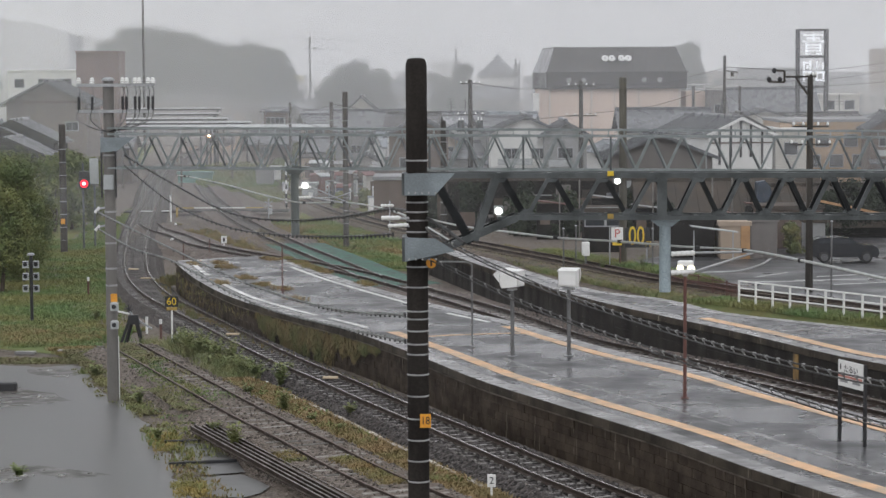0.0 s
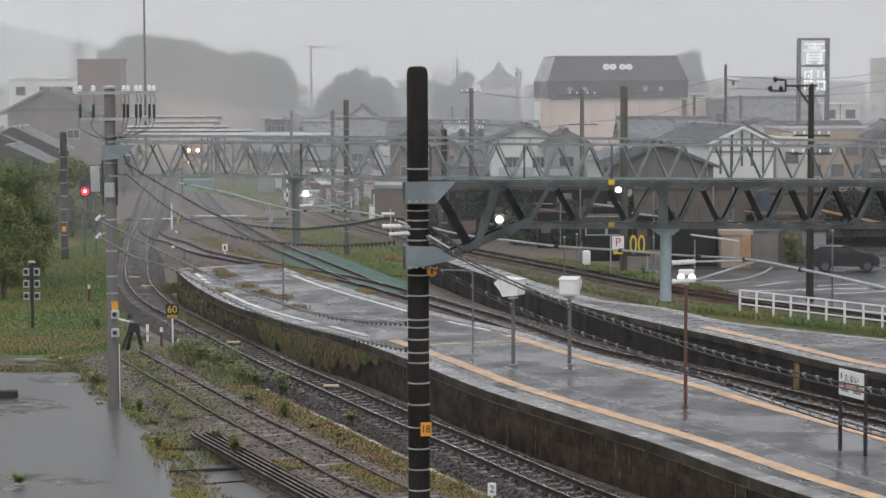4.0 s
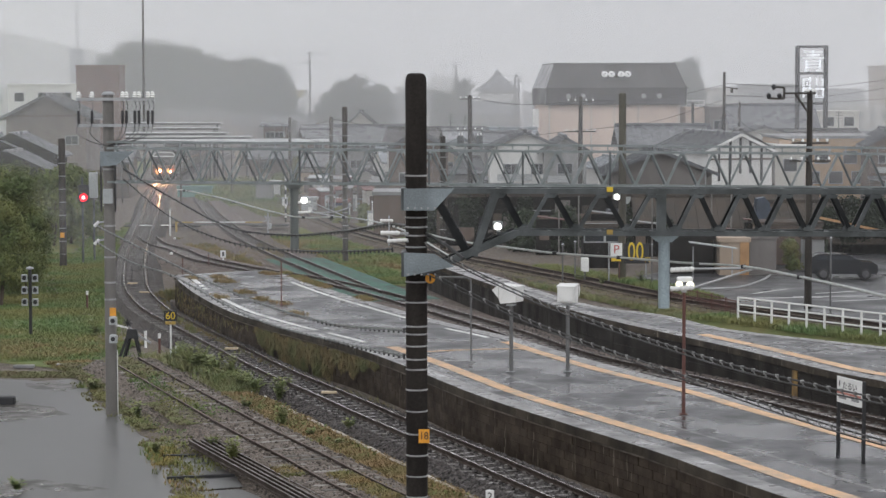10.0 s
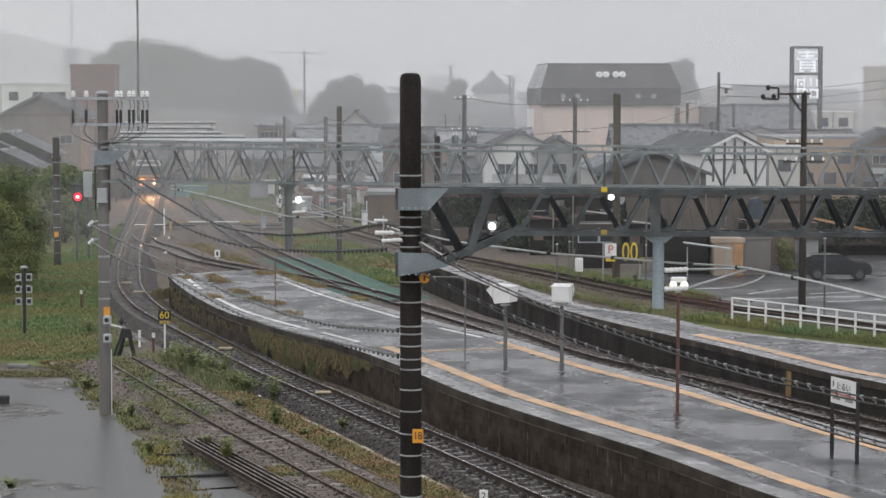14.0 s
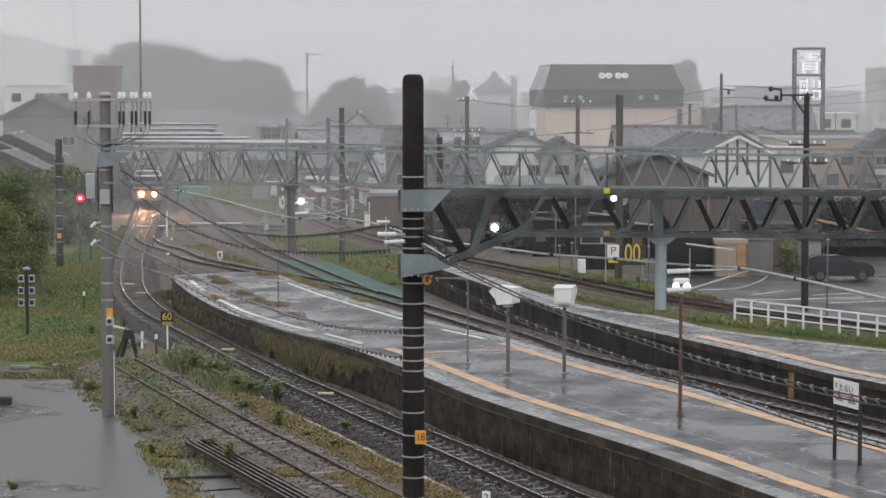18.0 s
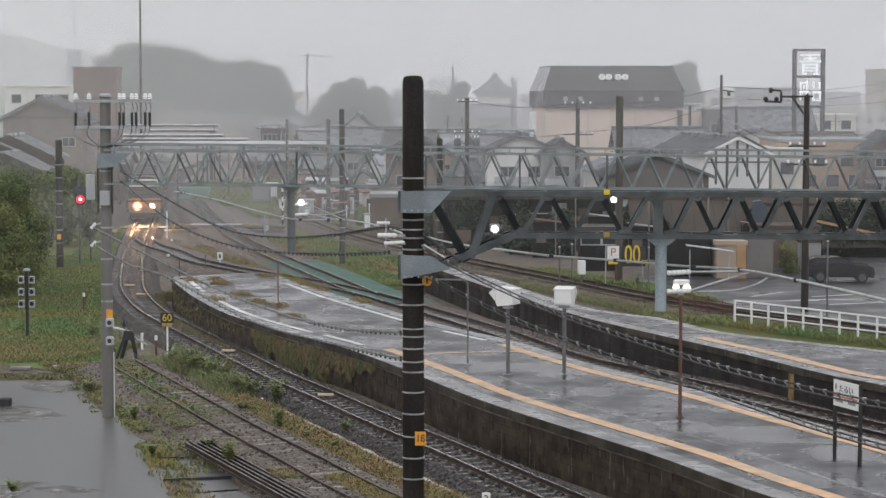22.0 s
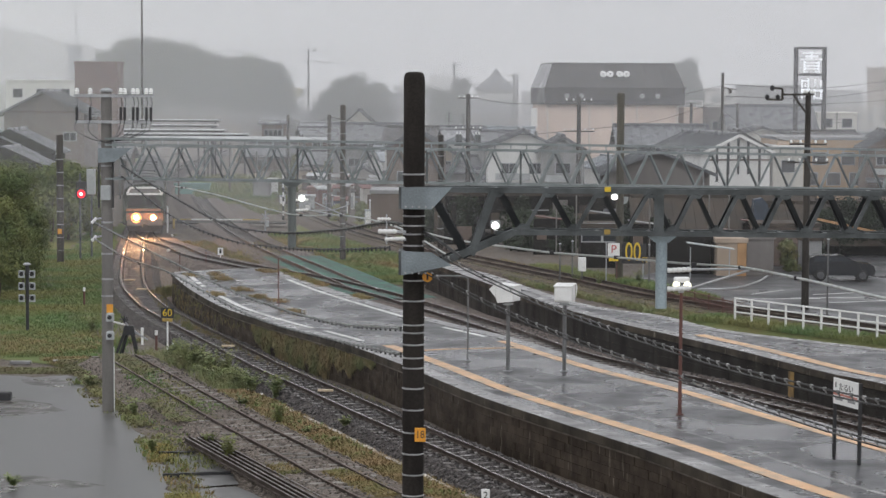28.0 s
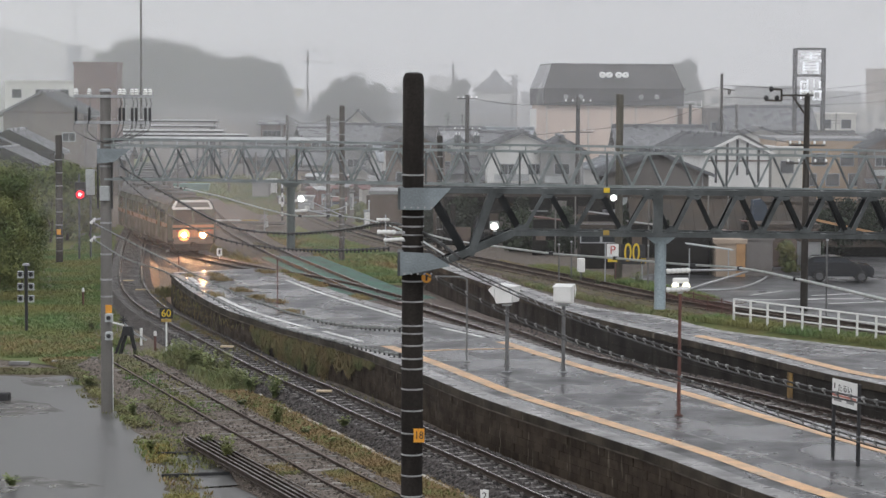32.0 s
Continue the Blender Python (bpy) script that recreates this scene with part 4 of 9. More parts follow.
tops = [nx + 1.36 + 0.845 * i for i in range(4)]
tops += [tops[-1] + 0.73 * (i + 1) for i in range(12)]
# falling diagonals and far-face bars carry their shade in the colour
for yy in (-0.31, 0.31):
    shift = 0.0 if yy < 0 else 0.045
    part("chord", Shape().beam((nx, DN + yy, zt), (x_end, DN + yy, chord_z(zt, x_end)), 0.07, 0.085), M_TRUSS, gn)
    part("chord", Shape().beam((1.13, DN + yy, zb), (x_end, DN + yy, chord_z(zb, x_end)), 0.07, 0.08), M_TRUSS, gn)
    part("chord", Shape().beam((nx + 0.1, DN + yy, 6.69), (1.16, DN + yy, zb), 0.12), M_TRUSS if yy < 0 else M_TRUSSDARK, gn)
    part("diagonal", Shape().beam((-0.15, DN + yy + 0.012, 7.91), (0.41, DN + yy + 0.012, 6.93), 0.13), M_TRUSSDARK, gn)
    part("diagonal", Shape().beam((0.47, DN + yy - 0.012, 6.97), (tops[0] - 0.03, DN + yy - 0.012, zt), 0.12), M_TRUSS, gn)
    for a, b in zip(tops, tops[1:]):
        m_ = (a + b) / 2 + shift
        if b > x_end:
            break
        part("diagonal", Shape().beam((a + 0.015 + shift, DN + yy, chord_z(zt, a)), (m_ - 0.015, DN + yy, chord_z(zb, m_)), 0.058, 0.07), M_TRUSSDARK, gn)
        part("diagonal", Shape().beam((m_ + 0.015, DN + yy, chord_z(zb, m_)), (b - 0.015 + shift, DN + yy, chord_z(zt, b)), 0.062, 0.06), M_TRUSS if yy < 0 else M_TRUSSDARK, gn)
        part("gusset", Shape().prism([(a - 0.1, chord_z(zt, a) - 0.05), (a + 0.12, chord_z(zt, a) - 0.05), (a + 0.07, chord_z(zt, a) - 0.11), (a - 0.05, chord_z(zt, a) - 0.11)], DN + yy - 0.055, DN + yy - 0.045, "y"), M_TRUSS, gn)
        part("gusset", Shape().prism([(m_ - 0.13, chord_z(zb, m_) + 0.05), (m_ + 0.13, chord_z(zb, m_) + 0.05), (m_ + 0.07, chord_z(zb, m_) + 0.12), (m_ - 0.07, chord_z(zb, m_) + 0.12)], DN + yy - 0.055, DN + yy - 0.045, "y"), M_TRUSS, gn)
for a, b in zip(tops, tops[1:]):
    if b > x_end:
        break
    for z_ in (zt, zb):
        part("cross_tie", Shape().beam((a, DN - 0.31, chord_z(z_, a)), (a, DN + 0.31, chord_z(z_, a)), 0.06), M_TRUSS, gn)
        part("cross_brace", Shape().beam((a, DN - 0.31, chord_z(z_, a)), (b, DN + 0.31, chord_z(z_, b)), 0.045), M_TRUSS, gn)
part("end_post", Shape().beam((3.55, DN - 0.31, zt), (3.55, DN - 0.31, zb), 0.16, 0.08), M_TRUSS, gn)
for zz_, xx_ in ((zt + 0.02, 2.70), (zb + 0.02, 2.70)):
    part("yellow_mark", Shape().box((xx_, DN - 0.38, zz_), (0.1, 0.02, 0.08), cut=0.006), M_SIGNY if zz_ > 7.5 else M_DULLYELLOW, gn, "small yellow marker")
part("bracket_plate", Shape().prism([(nx - 0.2, zt + 0.04), (0.15, zt + 0.04), (-0.18, 7.72), (nx - 0.2, 7.72)], DN - 0.4, DN - 0.385, "y"), M_PLATE, gn, "blue-grey steel bracket plate")
part("bracket_plate", Shape().prism([(nx - 0.2, 7.03), (-0.18, 7.01), (0.15, 6.80), (nx - 0.2, 6.63)], DN - 0.4, DN - 0.385, "y"), M_PLATE, gn, "blue-grey steel bracket plate")
for z0, z1 in ((7.72, zt + 0.04), (6.63, 7.03)):
    part("clamp", Shape().box((nx - 0.2, DN, (z0 + z1) / 2), (0.09, 0.72, z1 - z0)), M_TRUSS, gn)
    for i in range(5):
        part("bolt", Shape().turn([(0.018, 0), (0.018, 0.02)], 6, pose(nx - 0.13 + i * 0.11, DN - 0.4, z0 + 0.04, 90, 0, 0)), M_BAND, gn)
for px_, pz, r in ((0.88, 7.41, 0.07), (2.87, 7.90, 0.055)):
    lamp_head(gn, (px_, DN + 0.36, pz), r)


def drop_post(parent, x, y, ztop, zend, w, material, arm_to, label, small=1.0):
    """A post hung under a gantry, with insulators and a bracket arm that holds the contact wire."""
    part("drop_post", Shape().tube([(x, y, zend), (x, y, ztop)], w / 2, 12), material, parent, label, smooth=True)
    part("flange", Shape().prism([(x - w * 1.7, ztop), (x + w * 1.7, ztop), (x + w * 0.6, ztop - w * 0.9), (x - w * 0.6, ztop - w * 0.9)], y - w * 0.5, y + w * 0.5, "y"), material, parent)
    ax, az = arm_to
    s = w / 0.19 * small
    for dz in (-0.64, -0.95):
        insulator(parent, (x + 0.1 * s, y, ztop + dz * s), (x + 0.5 * s, y, ztop + dz * s + 0.02), 0.048 * s, 5)
    part("arm", Shape().tube([(x + 0.5 * s, y, ztop - 0.62 * s), (ax, y, az)], 0.022 * s, 6), M_STEEL, parent)
    part("arm", Shape().tube([(x + 0.5 * s, y, ztop - 0.93 * s), (ax - 0.1 * s, y, az - 0.02)], 0.022 * s, 6), M_STEEL, parent)
    part("steady_arm", Shape().tube(smooth_path([(x + 0.62 * s, y, ztop - 0.95 * s), (x + 1.2 * s, y, ztop - 0.93 * s), (x + 1.6 * s, y, ztop - 0.82 * s), (x + 1.8 * s, y, ztop - 0.7 * s)], 0.1), 0.018 * s, 6), M_STEEL, parent)


drop_post(gn, 3.63, DN, zb, 6.07, 0.19, M_DROP, (5.19, 6.73), "blue-grey hanging post")

DF = 70.3
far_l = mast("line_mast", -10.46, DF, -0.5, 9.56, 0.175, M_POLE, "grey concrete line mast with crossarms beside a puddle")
fx = -10.46
for z, x0, x1 in ((9.42, -11.43, -8.98), (8.61, -11.39, -9.05)):
    part("crossarm", Shape().beam((x0, DF - 0.2, z), (x1, DF - 0.2, z), 0.08, 0.09), M_STEEL, far_l).matrix_basis = Matrix.Translation((-fx, -DF, 0.5))
far_l_off = Matrix.Translation((-fx, -DF, 0.5))


def on_mast(name, shape, mat, label="", smooth=False):
    o = part(name, shape, mat, far_l, label, smooth)
    o.matrix_basis = far_l_off
    return o


for px_ in (-11.34, -10.93, -9.98, -9.86, -9.60, -9.47, -9.19, -9.05):
    zc = 9.42
    on_mast("insulator", Shape().turn([(0.03, 0.03), (0.09, 0.06), (0.05, 0.1), (0.09, 0.13), (0.05, 0.17), (0.07, 0.2), (0.03, 0.24)], 10, pose(px_, DF - 0.2, zc)), M_CERAMIC, "white porcelain pin insulator", True)
    on_mast("fuse", Shape().tube([(px_, DF - 0.24, 9.07), (px_, DF - 0.24, 8.67)], 0.045, 8), M_BLACK, "black cut-out tube", True)
    on_mast("lead", Shape().tube(smooth_path([(px_, DF - 0.24, 9.39), (px_ + 0.05, DF - 0.26, 9.18), (px_, DF - 0.24, 9.03)], 0.1), 0.012, 5), M_CABLE)
    on_mast("lead", Shape().tube(smooth_path([(px_, DF - 0.24, 8.67), (px_ - 0.06, DF - 0.26, 8.37), ((px_ + fx) / 2, DF - 0.3, 8.09), (fx, DF - 0.22, 7.98)], 0.15), 0.014, 5), M_CABLE)
on_mast("cap_plate", Shape().turn([(0.2, 10.05), (0.2, 10.1), (0.1, 10.16)], 16, pose(fx, DF, -0.5)), M_STEEL)
for px_, z in ((-10.69, 5.0), (-10.25, 4.6)):
    on_mast("conduit", Shape().tube([(px_, DF - 0.12, 7.46), (px_, DF - 0.12, 5.93)], 0.03, 6), M_CABLE)
on_mast("conduit", Shape().tube([(fx + 0.2, DF - 0.05, -0.5), (fx + 0.2, DF - 0.05, 1.59)], 0.014, 6), M_WHITE, "thin white conduit")
on_mast("junction_box", Shape().box((fx, DF - 0.25, 6.42), (0.3, 0.2, 0.45), cut=0.02), M_GREYBOX, "grey junction box")
for z in (2.55, 1.98):
    on_mast("loudspeaker", Shape().box((fx + 0.12, DF - 0.3, z), (0.24, 0.22, 0.26), cut=0.04), M_GREYBOX, "grey loudspeaker box")
    on_mast("speaker_mouth", Shape().turn([(0.07, 0), (0.07, 0.02)], 12, pose(fx + 0.12, DF - 0.41, z, 90, 0, 0)), M_BLACK)
on_mast("number_plate", Shape().box((fx + 0.1, DF - 0.21, 2.81), (0.2, 0.012, 0.26)), M_ORANGE, "orange number plate")
for z in (7.25, 5.49, 4.51, 3.72, 3.19):
    on_mast("band", Shape().turn([(0.183, z - 0.03), (0.186, z + 0.03)], 16, pose(fx, DF, 0)), M_BAND)
for z, zz_ in ((5.52, 0), (4.96, 0)):
    on_mast("bracket", Shape().beam((fx - 0.15, DF, z + 0.1), (fx - 0.42, DF, z + 0.05), 0.06), M_STEEL)
    on_mast("insulator", Shape().tube([(fx - 0.48, DF, z - 0.06), (fx - 0.33, DF, z + 0.1)], 0.05, 8), M_CERAMIC, "white strain insulator", True)

gf = thing("far_gantry", (0, 0, 0), "pale green-grey steel lattice gantry over the whole station throat", "gantry")
# M_TRUSS as dark copy: shade of the front diagonals in colour
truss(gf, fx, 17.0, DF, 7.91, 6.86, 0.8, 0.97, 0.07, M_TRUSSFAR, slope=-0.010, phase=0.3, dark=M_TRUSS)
part("bracket_plate", Shape().prism([(fx - 0.2, 7.81), (fx + 0.85, 7.81), (fx + 0.3, 7.39), (fx - 0.2, 7.35)], DF - 0.46, DF - 0.44, "y"), M_PLATE, gf, "pale bracket plate")
drop_post(gf, -4.70, DF, 6.86, 4.74, 0.26, M_FARPOST, (-3.06, 5.73), "dull grey-green hanging post", 0.75)
for q_ in (-4.5, -0.5, 2.4, 5.1, 8.8):
    part("upright", Shape().beam((q_, DF - 0.4, 7.9 - 0.01 * (q_ - fx)), (q_, DF - 0.4, 6.87 - 0.01 * (q_ - fx)), 0.06), M_TRUSS, gf, "slim upright bar")
lamp_head(gf, (-4.37, DF - 0.3, 6.28), 0.11, False)
mast("far_right_mast", 17.0, DF, -0.5, 9.2, 0.17, M_POLE, "grey concrete mast at the far end of the gantry")
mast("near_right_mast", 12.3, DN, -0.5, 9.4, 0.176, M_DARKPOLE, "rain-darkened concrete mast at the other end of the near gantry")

M_SPACER = shade("grey_plastic_spacer", (0.3, 0.3, 0.29), 0.5, other=(0.1, 0.1, 0.1), scale=6, amount=0.9, bump=0)
# messenger and contact wires of the overhead line

def wire(name, points, r, label, clips=0.0, material=None, clip=0.028, group="overhead wires", twin=0.0, clip_mat=None):
    path = smooth_path(points, 0.35)
    t = thing(name, (0, 0, 0), label, "wire", group)
    part("strand", Shape().tube(path, r, 6), material or M_CABLE, t)
    if twin:
        part("strand", Shape().tube([p - Vector((0, 0, twin)) for p in path], r, 6), M_CABLE, t)
    if clips:
        s = Shape()
        for p in smooth_path(points, clips):
            if twin:
                s.beam((p.x - clip * 0.8, p.y, p.z + 0.02), (p.x + clip * 1.4, p.y, p.z - twin - 0.015), clip * 0.7)
                s.box((p.x, p.y, p.z), (clip * 1.6, clip * 2.4, clip * 1.5))
            else:
                s.box((p.x, p.y, p.z - clip * 0.5), (clip * 1.2, clip * 1.2, clip * 3.0))
        o = part("clip_strand", s, clip_mat or M_CABLE, t, "row of small clips")
        o["kind"] = "stuff"
    return t


wire("messenger_wire", [(-9.96, 70.00, 7.26), (-7.75, 64.00, 6.66), (-5.67, 59.00, 6.13), (-3.91, 55.00, 6.17), (-2.21, 48.00, 6.69), (-0.94, 40.00, 7.32), (-0.22, 37.00, 7.30), (0.41, 35.50, 6.95)], 0.026, "dark sagging cable with clips strung between the gantries", 0.5)
wire("messenger_wire", [(-9.96, 70.00, 6.94), (-7.76, 64.00, 6.10), (-5.58, 58.00, 5.81), (-3.77, 53.00, 5.95), (-2.12, 46.00, 6.41), (-0.94, 40.00, 6.88)], 0.02, "dark sagging cable with clips strung between the gantries", 0.5)
wire("feeder_cable", [(-10.80, 70.00, 5.50), (-9.02, 65.00, 5.28), (-7.80, 63.00, 4.94), (-5.59, 58.00, 4.55), (-3.71, 52.00, 4.59), (-2.08, 45.00, 5.00), (-0.67, 37.60, 5.69)], 0.024, "spiral-bound cable hanging from the mast over the tracks", 0.55, M_WIRE)
wire("feeder_cable", [(-10.80, 70.00, 4.98), (-9.03, 65.00, 4.74), (-7.65, 63.00, 4.53), (-5.59, 58.00, 4.14), (-4.05, 53.00, 4.16), (-2.08, 45.00, 4.65), (-0.67, 37.60, 5.25)], 0.024, "spiral-bound cable hanging from the mast over the tracks", 0.55, M_WIRE)
wire("feeder_cable", [(-0.32, 37.20, 7.17), (0.24, 36.50, 6.89), (1.02, 35.00, 6.62), (1.79, 33.00, 6.45), (2.76, 30.00, 6.36), (3.50, 27.00, 6.38), (4.33, 24.00, 6.46), (4.74, 22.00, 6.59)], 0.011, "pair of dark cables with pale spacers hanging over the platform", 0.34, M_CABLE, 0.022, twin=0.055, clip_mat=M_SPACER)
wire("feeder_cable", [(-0.32, 37.20, 6.72), (0.87, 36.00, 6.23), (1.85, 34.00, 5.99), (3.24, 31.00, 5.77), (4.35, 28.00, 5.65), (5.04, 25.50, 5.69), (5.55, 24.00, 5.74)], 0.011, "pair of dark cables with pale spacers hanging over the platform", 0.34, M_CABLE, 0.022, twin=0.055, clip_mat=M_SPACER)
wire("contact_wire", [(-1.48, 70.30, 5.49), (0.08, 52.00, 6.26), (1.21, 40.00, 6.89), (1.94, 38.50, 6.90), (2.92, 38.00, 6.87), (3.92, 37.60, 6.81), (4.95, 37.40, 6.76), (5.11, 32.00, 7.02), (5.31, 27.00, 7.21), (5.52, 24.00, 7.29)], 0.021, "pale contact wire with dark clamps", 0, M_CONTACT)
wire("contact_wire", [(-11.03, 93.00, 5.62), (-10.22, 90.00, 5.68), (-8.08, 82.00, 5.77), (-6.54, 76.00, 5.79), (-5.33, 70.00, 5.92), (-4.47, 70.30, 5.73), (-3.06, 70.30, 5.73), (-1.22, 58.00, 6.15), (0.18, 46.00, 6.25)], 0.025, "pale contact wire with dark clamps", 0, M_CONTACT)
for p in [(1.87, 38.50, 6.91), (2.93, 38.00, 6.87), (4.19, 37.60, 6.79), (4.95, 37.40, 6.76), (5.10, 32.40, 7.00)]:
    solid("wire_clamp", Shape().box(p, (0.09, 0.06, 0.06), cut=0.01), M_BLACK, "black clamp on the contact wire", "clamp", group="wire clamps")
for p in [(-10.40, 90.00, 5.70), (-10.22, 90.00, 5.70), (-8.60, 84.00, 5.74), (-7.49, 80.00, 5.75), (-4.41, 70.20, 5.74), (-3.53, 70.20, 5.74), (-3.16, 70.20, 5.74)]:
    solid("wire_clamp", Shape().box(p, (0.1, 0.08, 0.085), cut=0.02), M_BLACK, "black clamp on the contact wire", "clamp", group="wire clamps")
# bracket insulators left of the near mast
nb = thing("mast_bracket", (0, 0, 0), "cantilever bracket with white insulators on the mast", "bracket")
for p, q, r in (((-1.07, 37.30, 7.335), (-0.75, 37.30, 7.335), 0.042), ((-0.96, 37.30, 7.2), (-0.62, 37.30, 7.22), 0.036), ((-1.08, 37.30, 7.54), (-0.86, 37.30, 7.54), 0.028)):
    insulator(nb, p, q, r, 4)
part("arm", Shape().beam((-0.93, 37.30, 7.62), (-0.93, 37.30, 7.12), 0.02), M_STEEL, nb)
part("arm", Shape().beam((-0.78, 37.30, 7.33), (-0.52, 37.30, 7.33), 0.04), M_STEEL, nb)
part("arm", Shape().beam((-0.7, 37.30, 7.21), (-0.52, 37.30, 7.19), 0.04), M_STEEL, nb)

# single masts and utility poles in the distance
M_OLIVEPOLE = shade("olive_stained_concrete", (0.09, 0.082, 0.06), 0.7, other=(0.05, 0.045, 0.035), scale=1.2, amount=0.8, bump=0.3, streak=True, spec=0.3)


def simple_mast(px_x, y, z0, z1, r, mat, label, plates=(), bands=True):
    t = mast("line_mast", px_x, y, z0, z1, r, mat, label, group="line masts")
    n = int((z1 - z0) / 0.75) if bands else 0
    for i in range(1, n):
        part("band", Shape().turn([(r * 1.05, i * 0.75), (r * 1.07, i * 0.75 + 0.05)], 12), M_BAND, t)
    for z in plates:
        part("number_plate", Shape().box((0, -r - 0.02, z - z0), (0.24, 0.014, 0.3)), M_ORANGE, t, "orange number plate")
    return t


# lighter than M_DARKPOLE: distance haze put into the base colour
M_YARDPOLE = shade("hazed_grey_concrete", (0.12, 0.11, 0.1), 0.7, other=(0.06, 0.055, 0.05), scale=1.2, amount=0.8, bump=0.3, streak=True, spec=0.3)
simple_mast(-22.04, 130, -0.5, 6.95, 0.2, M_DARKPOLE, "dark concrete line mast in the grass", (1.38,))
simple_mast(-5.85, 132, -0.5, 8.71, 0.16, M_YARDPOLE, "dark concrete line mast in the yard")
simple_mast(-8.56, 170, -0.5, 7.67, 0.15, M_YARDPOLE, "dark concrete line mast in the yard")
simple_mast(-0.14, 140, -0.5, 6.84, 0.18, M_DARKPOLE, "dark concrete line mast behind the gantry")
simple_mast(9.33, 119, -0.5, 9.49, 0.2, M_OLIVEPOLE, "thick olive-grey concrete mast beside the car park", bands=False)
simple_mast(-15.78, 230, -0.5, 6.95, 0.15, M_DARKPOLE, "dark concrete line mast far off")


def utility_pole(x, y, z1, r, arms, label, z0=-0.5, mat=None):
    t = thing("utility_pole", (x, y, z0), label, "pole", "utility poles")
    part("shaft", Shape().turn([(r * 1.15, 0), (r * 0.8, z1 - z0)], 10), mat or M_DARKPOLE, t, smooth=True)
    for z, w in arms:
        part("crossarm", Shape().beam((-w / 2, -r - 0.03, z - z0), (w / 2, -r - 0.03, z - z0), 0.08), M_DARKPOLE, t)
        for k in (-0.46, -0.2, 0.2, 0.46):
            part("insulator", Shape().turn([(0.03, 0), (0.07, 0.05), (0.05, 0.12), (0.03, 0.16)], 8, pose(k * w, -r - 0.03, z - z0 + 0.05)), M_CERAMIC, t)
    return t


utility_pole(9.58, 160, 9.18, 0.17, ((8.82, 1.9), (6.71, 2.2)), "concrete utility pole with two crossarms")
utility_pole(1.98, 180, 9.25, 0.2, ((8.94, 1.6), (6.47, 2.1)), "concrete utility pole with transformers")
tall_pole = utility_pole(20.95, 170, 10.97, 0.13, (), "tall utility pole among roofs with a one-sided arm")
part("arm", Shape().beam((0, -0.15, 10.35), (1.0, -0.15, 10.2), 0.1), M_DARKPOLE, tall_pole)
part("transformer", Shape().turn([(0.1, 9.9), (0.12, 9.95), (0.12, 10.2), (0.06, 10.25)], 8, pose(0.55, -0.15, 0)), M_DARKPOLE, tall_pole)
utility_pole(22.98, 210, 8.45, 0.16, (), "thin grey concrete utility pole")
utility_pole(27.29, 210, 8.45, 0.16, (), "thin grey concrete utility pole")
utility_pole(-20.86, 350, 15.61, 0.17, ((15.35, 2.2), (13.79, 2.4)), "far utility pole in the rain haze")
utility_pole(1.67, 350, 13.62, 0.17, ((13.27, 2.6), (11.96, 2.0)), "far utility pole in the rain haze")
utility_pole(9.32, 300, 11.64, 0.15, ((11.42, 1.5),), "far utility pole in the rain haze")
utility_pole(10.09, 310, 11.24, 0.15, ((10.78, 1.5),), "far utility pole in the rain haze")
utility_pole(-45.78, 330, 13.15, 0.1, (), "thin pole far off in haze")
utility_pole(-37.37, 281, 22.94, 0.15, (), "tall thin radio mast in front of the wooded grove", mat=M_DARKPOLE)
utility_pole(-134.49, 830, 54.95, 0.7, (), "very tall faint chimney in the rain haze", mat=M_POLE)
up = utility_pole(16.75, 104, 9.62, 0.16, ((9.49, 0.5), (7.21, 1.7), (6.38, 1.9)), "dark utility pole with an insulator bracket and transformer", z0=-1.2)
upx = 16.75
for a, b in (((16.63, 103.70, 9.49), (15.52, 103.70, 9.49)), ((15.52, 103.70, 9.75), (15.52, 103.70, 9.24)), ((15.52, 103.70, 9.75), (15.05, 103.70, 9.78)), ((15.52, 103.70, 9.24), (14.80, 103.70, 9.26)), ((16.59, 103.70, 8.67), (16.01, 103.70, 9.49))):
    o = part("bracket", Shape().beam(a, b, 0.09), M_DARKPOLE, up)
    o.matrix_basis = Matrix.Translation((-upx, -104, 1.2))
for q in ((15.05, 103.70, 9.70), (14.82, 103.70, 9.29), (15.31, 103.70, 9.29)):
    o = part("insulator", Shape().turn([(0.05, -0.05), (0.11, 0.05), (0.11, 0.13), (0.04, 0.2)], 8, pose(*q)), M_BLACK, up)
    o.matrix_basis = Matrix.Translation((-upx, -104, 1.2))

